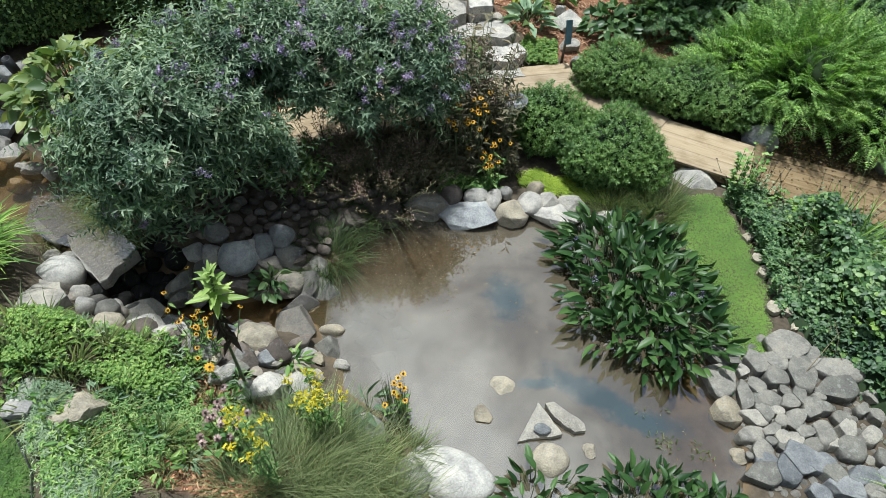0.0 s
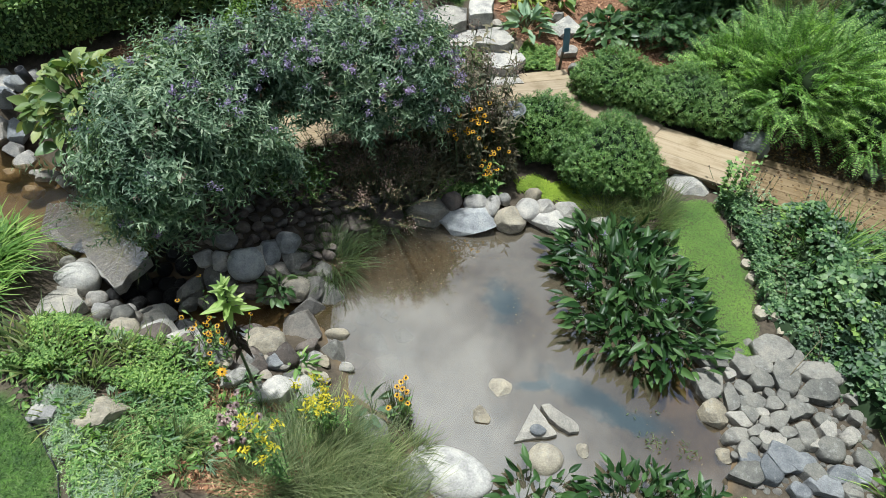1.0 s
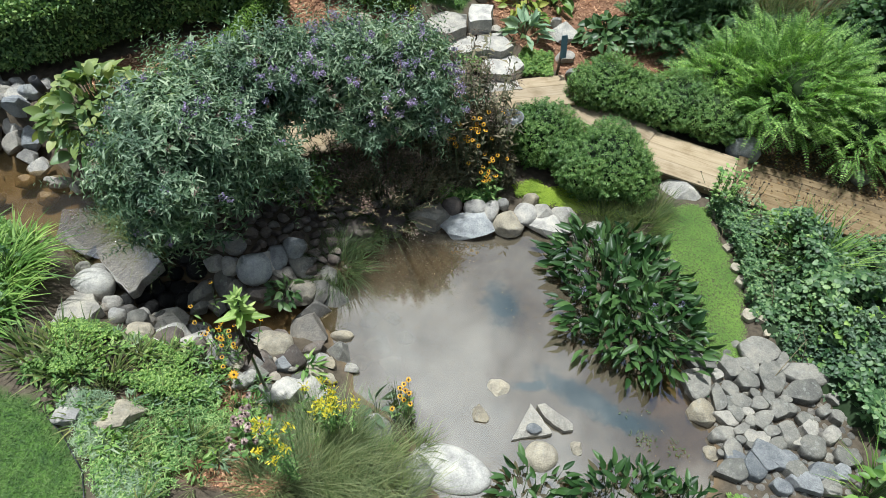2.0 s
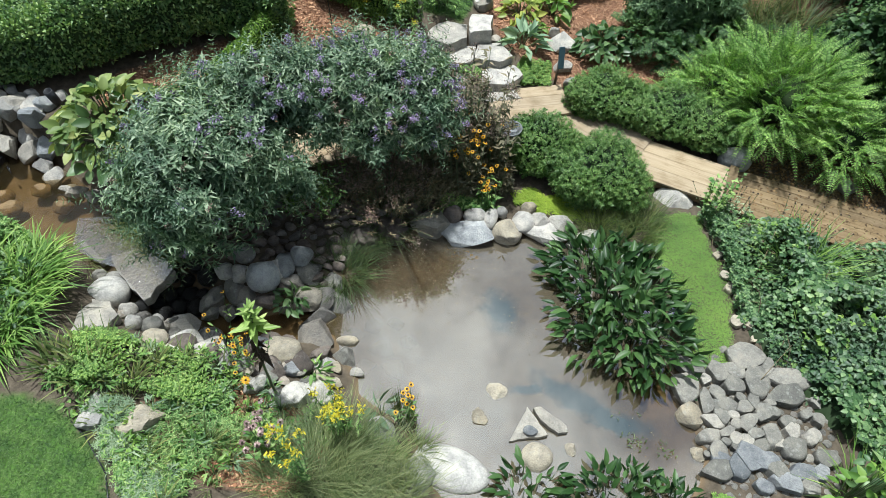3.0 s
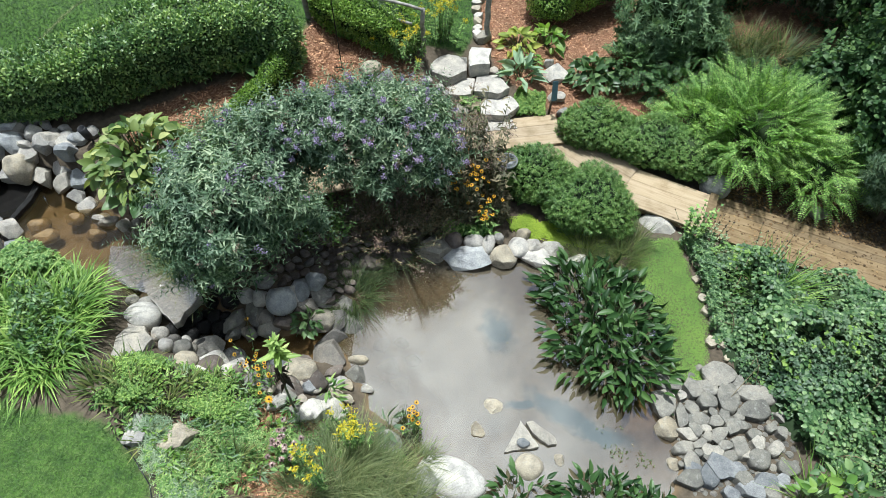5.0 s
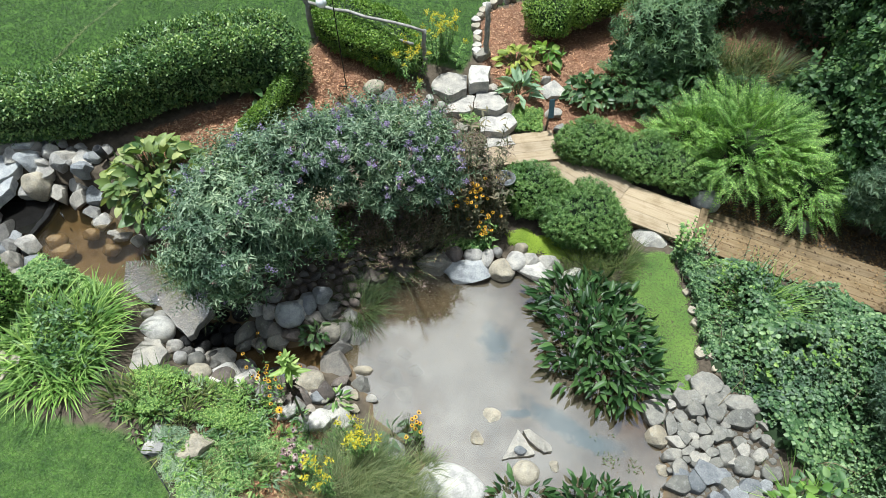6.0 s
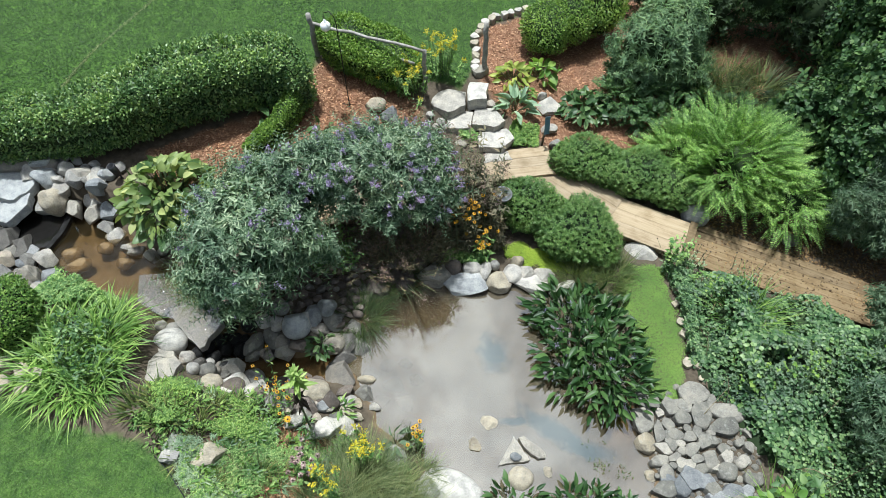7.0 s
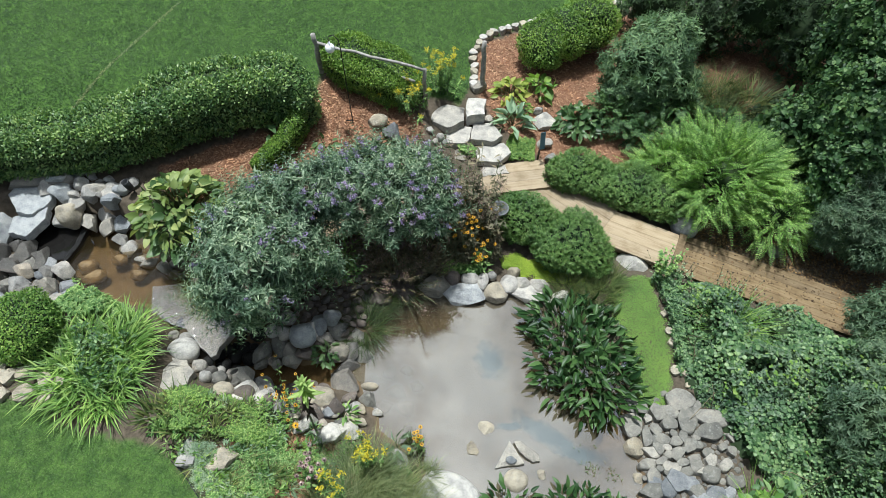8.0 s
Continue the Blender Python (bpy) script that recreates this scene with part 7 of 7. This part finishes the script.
# pickerelweed in the pond
def pickerel(x, y, rx, ry, h, k, label, blooms=0, long_=.205):
    home = thing("pickerelweed", x, y, -.12, label, "water plant", "pickerelweed")
    a, s = rng.uniform(0, 2 * math.pi, k), np.sqrt(rng.random(k))
    foot = np.column_stack([rx * s * np.cos(a), ry * s * np.sin(a), np.zeros(k)])
    out = np.column_stack([np.cos(a) * s, np.sin(a) * s, np.zeros(k)]) + np.column_stack([rng.normal(0, .3, (k, 2)), np.zeros(k)])
    top = foot + out * .30 * h + np.column_stack([np.zeros((k, 2)), h * rng.uniform(.55, 1.1, k) * (1 - .45 * s ** 2)])
    st = Pile()
    for b, t, o in zip(foot, top, out):
        st.add(*tube(np.stack([b, b + (t - b) * .55 + o * .03, t]), .007, .004, 4))
    d = unit(out * .9 + np.column_stack([rng.normal(0, .3, (k, 2)), rng.uniform(-.15, .9, k)]))
    face = unit(np.column_stack([np.zeros((k, 2)), np.ones(k)]) - d * .3 + rng.normal(0, .55, (k, 3)))
    L = long_ * rng.uniform(.7, 1.25, k)
    leaf_set(home, "leaf", top, d, face, L, L * .36, FINE, M["pickerel"])
    tagged(put("stalk", st.mesh("stalk", M["stem"]), home), kind="stuff")
    if blooms:
        q = top[rng.integers(0, k, blooms)] + [0, 0, .08]
        put("flower_spike", panicles(q, np.tile([0, 0, 1.], (blooms, 1)), np.full(blooms, .08), 50, .014).mesh("flower_spike", M["buddleia_flower"]), home, None, "violet-blue flower spikes")
    return home


pickerel(2.22, 4.45, .62, .72, .62, 300, "dense clump of dark glossy pickerelweed standing in the pond", 4)
pickerel(2.45, 3.95, .48, .45, .52, 190, "dark glossy pickerelweed spreading at the pond's edge")
pickerel(2.05, 5.05, .5, .4, .55, 170, "dark glossy pickerelweed below the pond rim", 2)
pickerel(.92, 2.14, .24, .18, .44, 62, "young pickerelweed clump standing in shallow water", long_=.16)
pickerel(1.85, 2.12, .38, .18, .48, 110, "young pickerelweed clump standing in shallow water", long_=.16)
pickerel(2.35, 2.00, .26, .16, .42, 60, "young pickerelweed clump standing in shallow water", long_=.16)


# low carpets
def carpet(name, poly, k, size, mat, label, high=.06, low=.01, shape=PAIR, group_=3, wide=.7, bump=0.0, category="groundcover", bare=0.0):
    xy = scatter(poly, k)
    keep = (lumps(np.column_stack([xy, xy[:, 0] * 0]), 4.3, size * 90) + rng.normal(0, .22, k) > -1 + 2 * bare) & (-poly_dist(poly, xy[:, 0], xy[:, 1]) + .09 * lumps(np.column_stack([xy, xy[:, 0] * 0]), 9.0) > rng.uniform(-.02, .10, k))
    xy = xy[keep]; k = len(xy)
    z = land(xy[:, 0], xy[:, 1]) + rng.uniform(low, high, k) + bump * (1 + lumps(np.column_stack([xy, xy[:, 0] * 0]), 5.0))
    p = np.column_stack([xy, z])
    pile = Pile()
    a0 = rng.uniform(0, 2 * math.pi, k)
    face = unit(np.column_stack([rng.normal(0, .35, (k, 2)), np.ones(k)]))
    for j in range(group_):
        a = a0 + j * 2 * math.pi / group_
        pile.add(*leaves(p, np.column_stack([np.cos(a), np.sin(a), rng.uniform(-.1, .3, k)]), face, size * rng.uniform(.6, 1.25, k), size * wide, shape))
    return tagged(put(name, pile.mesh(name, mat)), label, category, kind="stuff")


carpet("clover_carpet", [(-4.1, 3.25), (-3.75, 3.65), (-3.2, 3.6), (-2.75, 3.3), (-2.3, 3.15), (-2.35, 2.75), (-2.9, 2.75), (-3.2, 2.85), (-3.9, 2.85)], 14000, .023, M["clover"], "bright green clover groundcover on the bank", .15, .015, LANCE, 3, .85, .06, bare=.40)
carpet("herb_carpet", [(-2.8, 3.2), (-2.35, 3.2), (-2.2, 2.85), (-1.3, 2.75), (-.6, 2.75), (-.4, 2.5), (-.9, 2.4), (-1.6, 2.65), (-2.2, 2.4), (-2.6, 1.2), (-2.95, 1.8), (-3.3, 2.4), (-2.9, 2.75)], 5200, .038, M["herb"], "mixed green weeds and herbs in the flower bed", .14, .01, LANCE, 4, .40, bare=.36)
carpet("grey_herbs", [(-3.45, 2.75), (-3.1, 2.75), (-2.75, 2.2), (-2.3, 1.7), (-2.2, 1.0), (-2.7, 1.0), (-2.95, 1.8), (-3.2, 2.15), (-3.5, 2.5)], 5200, .045, M["grey_herb"], "feathery grey-green herbs along the lawn edging", .13, .02, LANCE, 4, .22, bare=.4)
carpet("moss_strip", MOSS, 32000, .0105, M["moss"], "bright green creeping moss between pond and brambles", .018, .0, PAIR, 2, .8)
carpet("golden_creeper", [(1.0, 6.2), (1.35, 6.0), (1.9, 5.9), (2.4, 5.85), (2.6, 6.1), (2.0, 6.2), (1.3, 6.5), (.95, 6.5)], 7000, .018, M["bright_moss"], "golden-green creeping plant behind the pond rim", .05, .0, PAIR, 3, .8)
carpet("bank_herbs", [(-6.5, 4.7), (-6.2, 5.0), (-5.6, 5.2), (-5.0, 5.1), (-4.8, 4.7), (-5.6, 4.5)], 2200, .06, M["herb"], "green weeds hanging over the pool's edge", .22, .02, LANCE, 4, .4, bare=.3)
carpet("step_creeper", [(1.15, 8.45), (1.7, 8.42), (1.75, 8.9), (1.3, 9.0), (1.15, 8.75)], 1500, .035, M["clover"], "green creeping plants beside the stone steps", .10, .01, LANCE, 4, .6)
carpet("step_tuft", [(.25, 8.45), (.55, 8.4), (.6, 8.62), (.4, 8.75), (.2, 8.65)], 420, .05, M["herb"], "green leafy tuft growing in the steps", .18, .03, LANCE, 4, .5)
carpet("moss_fringe", [(2.85, 2.15), (3.3, 2.1), (3.3, 1.7), (2.7, 1.75)], 2600, .02, M["moss"], "green moss at the spit's edge", .06, .01, PAIR, 3, .8)
carpet("strip_herbs", [(3.55, 6.1), (4.1, 6.0), (3.95, 5.2), (3.8, 4.4), (3.68, 4.4), (3.72, 5.2)], 1700, .05, M["bramble"], "green weeds at the edge of the brambles", .30, .03, LANCE, 4, .5)
carpet("shade_plants", [(-.2, 6.15), (.4, 6.1), (.95, 6.3), (1.0, 6.7), (.4, 6.9), (-.3, 6.6)], 1700, .07, M["dusky"], "dark leafy plants in the shade of the bush", .35, .03, LANCE, 4, .5)
carpet("rim_plants", [(-.1, 6.02), (.5, 6.0), (.75, 6.1), (.6, 6.3), (0, 6.3)], 520, .08, M["herb"], "green leafy plants above the pond rim", .18, .03, LANCE, 4, .5)
carpet("wood_ivy", [(5.0, 8.6), (6.5, 8.2), (7.6, 9.6), (7.0, 10.2), (5.8, 9.4)], 3000, .06, M["dark_leaf"], "dark ivy covering the ground at the wood's edge", .25, .02, LANCE, 4, .8)


# many small plants that break up the carpets of the west bank
for j, (x, y) in enumerate(scatter([(-4.0, 3.1), (-3.6, 3.6), (-2.8, 3.45), (-2.2, 3.25), (-1.3, 2.95), (-1.3, 2.65), (-2.1, 2.2), (-2.5, 1.4), (-2.9, 1.9), (-3.3, 2.45), (-3.9, 2.85)], 132)):
    kind = j % 6
    if kind in (0, 3):
        big_leaf_plant(x, y, .12, rng.uniform(.10, .2), 22, .09, .32, M["herb"], "leafy green weed in the flower bed", "leafy_plant", .5)
    elif kind == 1:
        grass_clump(x, y, .05, .26, 40, M["fine_grass"], "small grass tuft in the flower bed", .006, .6, .7, "grass_tuft")
    elif kind == 2:
        big_leaf_plant(x, y, .13, rng.uniform(.12, .22), 30, .062, .5, M["clover"], "bright green leafy weed in groundcover", "leafy_plant", .4)
    elif kind == 4:
        big_leaf_plant(x, y, .12, .14, 34, .09, .2, M["grey_herb"], "grey-green feathery herb in the flower bed", "leafy_plant", .7)
    else:
        grass_clump(x, y, .06, .32, 26, M["sedge"], "yellowing strap-leaved tuft in the flower bed", .014, .6, .7, "grass_tuft", fans=5)


def litter(name, poly, k, size, mat, label, lift=.012, wide=.45, shape=CHIP, category="mulch"):
    xy = scatter(poly, k)
    p = drop3(xy, 0) + np.column_stack([np.zeros((k, 2)), rng.uniform(.002, lift, k)])
    d = rand_dirs(k) * [1, 1, .25]
    v, f = leaves(p, d, np.column_stack([rng.normal(0, .3, (k, 2)), np.ones(k)]), size * rng.uniform(.4, 1.4, k), size * wide * rng.uniform(.5, 1.2, k), shape)
    return tagged(put(name, mesh_of(name, v, f, mat)), label, category, kind="stuff")


litter("bark_mulch", MULCH[0], 9000, .05, M["chips"], "reddish bark mulch round the garden hook", .03, .35)
litter("bark_mulch", [(.75, 9.6), (.62, 10.3), (.66, 11.0), (.9, 11.55), (1.5, 12.0), (2.9, 12.7), (5.5, 12.7), (7.5, 11.0), (6.0, 9.4), (4.4, 8.5), (3.0, 8.3), (1.9, 8.5), (1.3, 9.0)], 15000, .05, M["chips"], "reddish bark mulch under the hostas and ferns", .03, .35)
litter("bark_mulch", MULCH[2], 2600, .05, M["chips"], "dry bark mulch in the flower bed", .03, .35)
litter("straw", [(-2.95, 2.25), (-2.5, 2.3), (-2.45, 2.65), (-2.8, 2.6)], 500, .12, M["dry"], "dry straw lying round a stone", .03, .06)
litter("leaf_litter", [(4.55, 6.92), (6.2, 6.1), (8.3, 5.12), (8.6, 6.6), (6.8, 7.4), (5.2, 7.6)], 7000, .055, M["litter"], "brown leaf litter behind the boardwalk ramp", .03, .6, PAIR, "leaf litter")
# petals and specks that float on the pond
k = 420
xy = np.column_stack([rng.normal(-.35, .45, k), rng.normal(5.0, .38, k)])
xy = xy[poly_dist(POND, xy[:, 0], xy[:, 1]) < -.05]
xy = np.concatenate([xy, scatter([(.9, 3.9), (1.2, 3.7), (1.2, 4.6), (.7, 4.7)], 40), scatter([(2.0, 2.5), (2.6, 2.4), (2.6, 3.0), (2.1, 3.2)], 30)])
v, f = leaves(np.column_stack([xy, np.full(len(xy), .004)]), rand_dirs(len(xy)) * [1, 1, 0], np.tile([0, 0, 1.], (len(xy), 1)), rng.uniform(.010, .032, len(xy)), rng.uniform(.006, .013, len(xy)), PAIR)
tagged(put("floating_petals", mesh_of("floating_petals", v, f, M["dry"])), "small dry petals and leaves floating on the pond", "leaf litter", kind="stuff")

# dark weed at the surface where the pond runs out
xy = scatter([(1.95, 3.05), (2.2, 3.1), (2.55, 2.65), (2.65, 2.2), (2.35, 2.3), (2.0, 2.75)], 420)
xy = xy[lumps(np.column_stack([xy, xy[:, 0] * 0]), 7.0, 2.0) + rng.normal(0, .2, len(xy)) > .05]
v, f = leaves(np.column_stack([xy, rng.uniform(.003, .03, len(xy))]), rand_dirs(len(xy)) * [1, 1, .3], np.tile([0, 0, 1.], (len(xy), 1)), rng.uniform(.03, .07, len(xy)), rng.uniform(.008, .018, len(xy)), PAIR)
tagged(put("water_weed", mesh_of("water_weed", v, f, M["dark_sedge"])), "sparse dark weed lying on shallow water", "water plant", kind="stuff")

# lawns
def lawn(name, poly, k, label, mat, grow=1.0):
    xy = scatter(poly, k)
    p = drop3(xy, -.005)
    a = rng.uniform(0, 2 * math.pi, k)
    d = np.column_stack([np.cos(a), np.sin(a), rng.uniform(.1, .8, k)])
    v, f = leaves(p, d, np.column_stack([-np.cos(a), -np.sin(a), rng.uniform(.2, 1.0, k)]), rng.uniform(.025, .06, k) * grow, rng.uniform(.006, .013, k) * grow, PAIR)
    return tagged(put(name, mesh_of(name, v, f, mat)), label, "lawn", kind="stuff")


lawn("lawn_grass", [(-2.65, .9), (-2.95, 1.6), (-3.12, 2.0), (-3.42, 2.34), (-3.9, 2.70), (-4.33, 2.74), (-5.0, 2.86), (-5.7, 3.22), (-6.6, 3.5), (-6.6, .9)], 42000, "mown green lawn beside the flower bed", M["lawn"])
lawn("lawn_grass", [(-9.5, 8.0), (-6.3, 8.2), (-4.6, 8.8), (-2.5, 9.2), (-2.3, 9.9), (-.6, 9.6), (.3, 9.55), (.55, 10.2), (.58, 11.0), (.8, 11.6), (1.4, 12.1), (2.8, 12.85), (2.8, 14.5), (-9.5, 14.5)], 150000, "mown green lawn behind the hedge", M["lawn_coarse_shaded"], 1.3)
# pale worn line across the far lawn
k = 1500
u = rng.random(k)
xy = np.column_stack([-6.87 + 1.34 * u, 8.72 + 3.08 * u]) + rng.normal(0, .012, (k, 2))
a = rng.uniform(0, 2 * math.pi, k)
v, f = leaves(drop3(xy, .004), np.column_stack([np.cos(a), np.sin(a), rng.uniform(.05, .4, k)]), np.tile([0, 0, 1.], (k, 1)), rng.uniform(.02, .05, k), .009, PAIR)
tagged(put("worn_line", mesh_of("worn_line", v, f, M["fine_grass"])), "pale dry line of grass across the mown lawn", "lawn", kind="stuff")
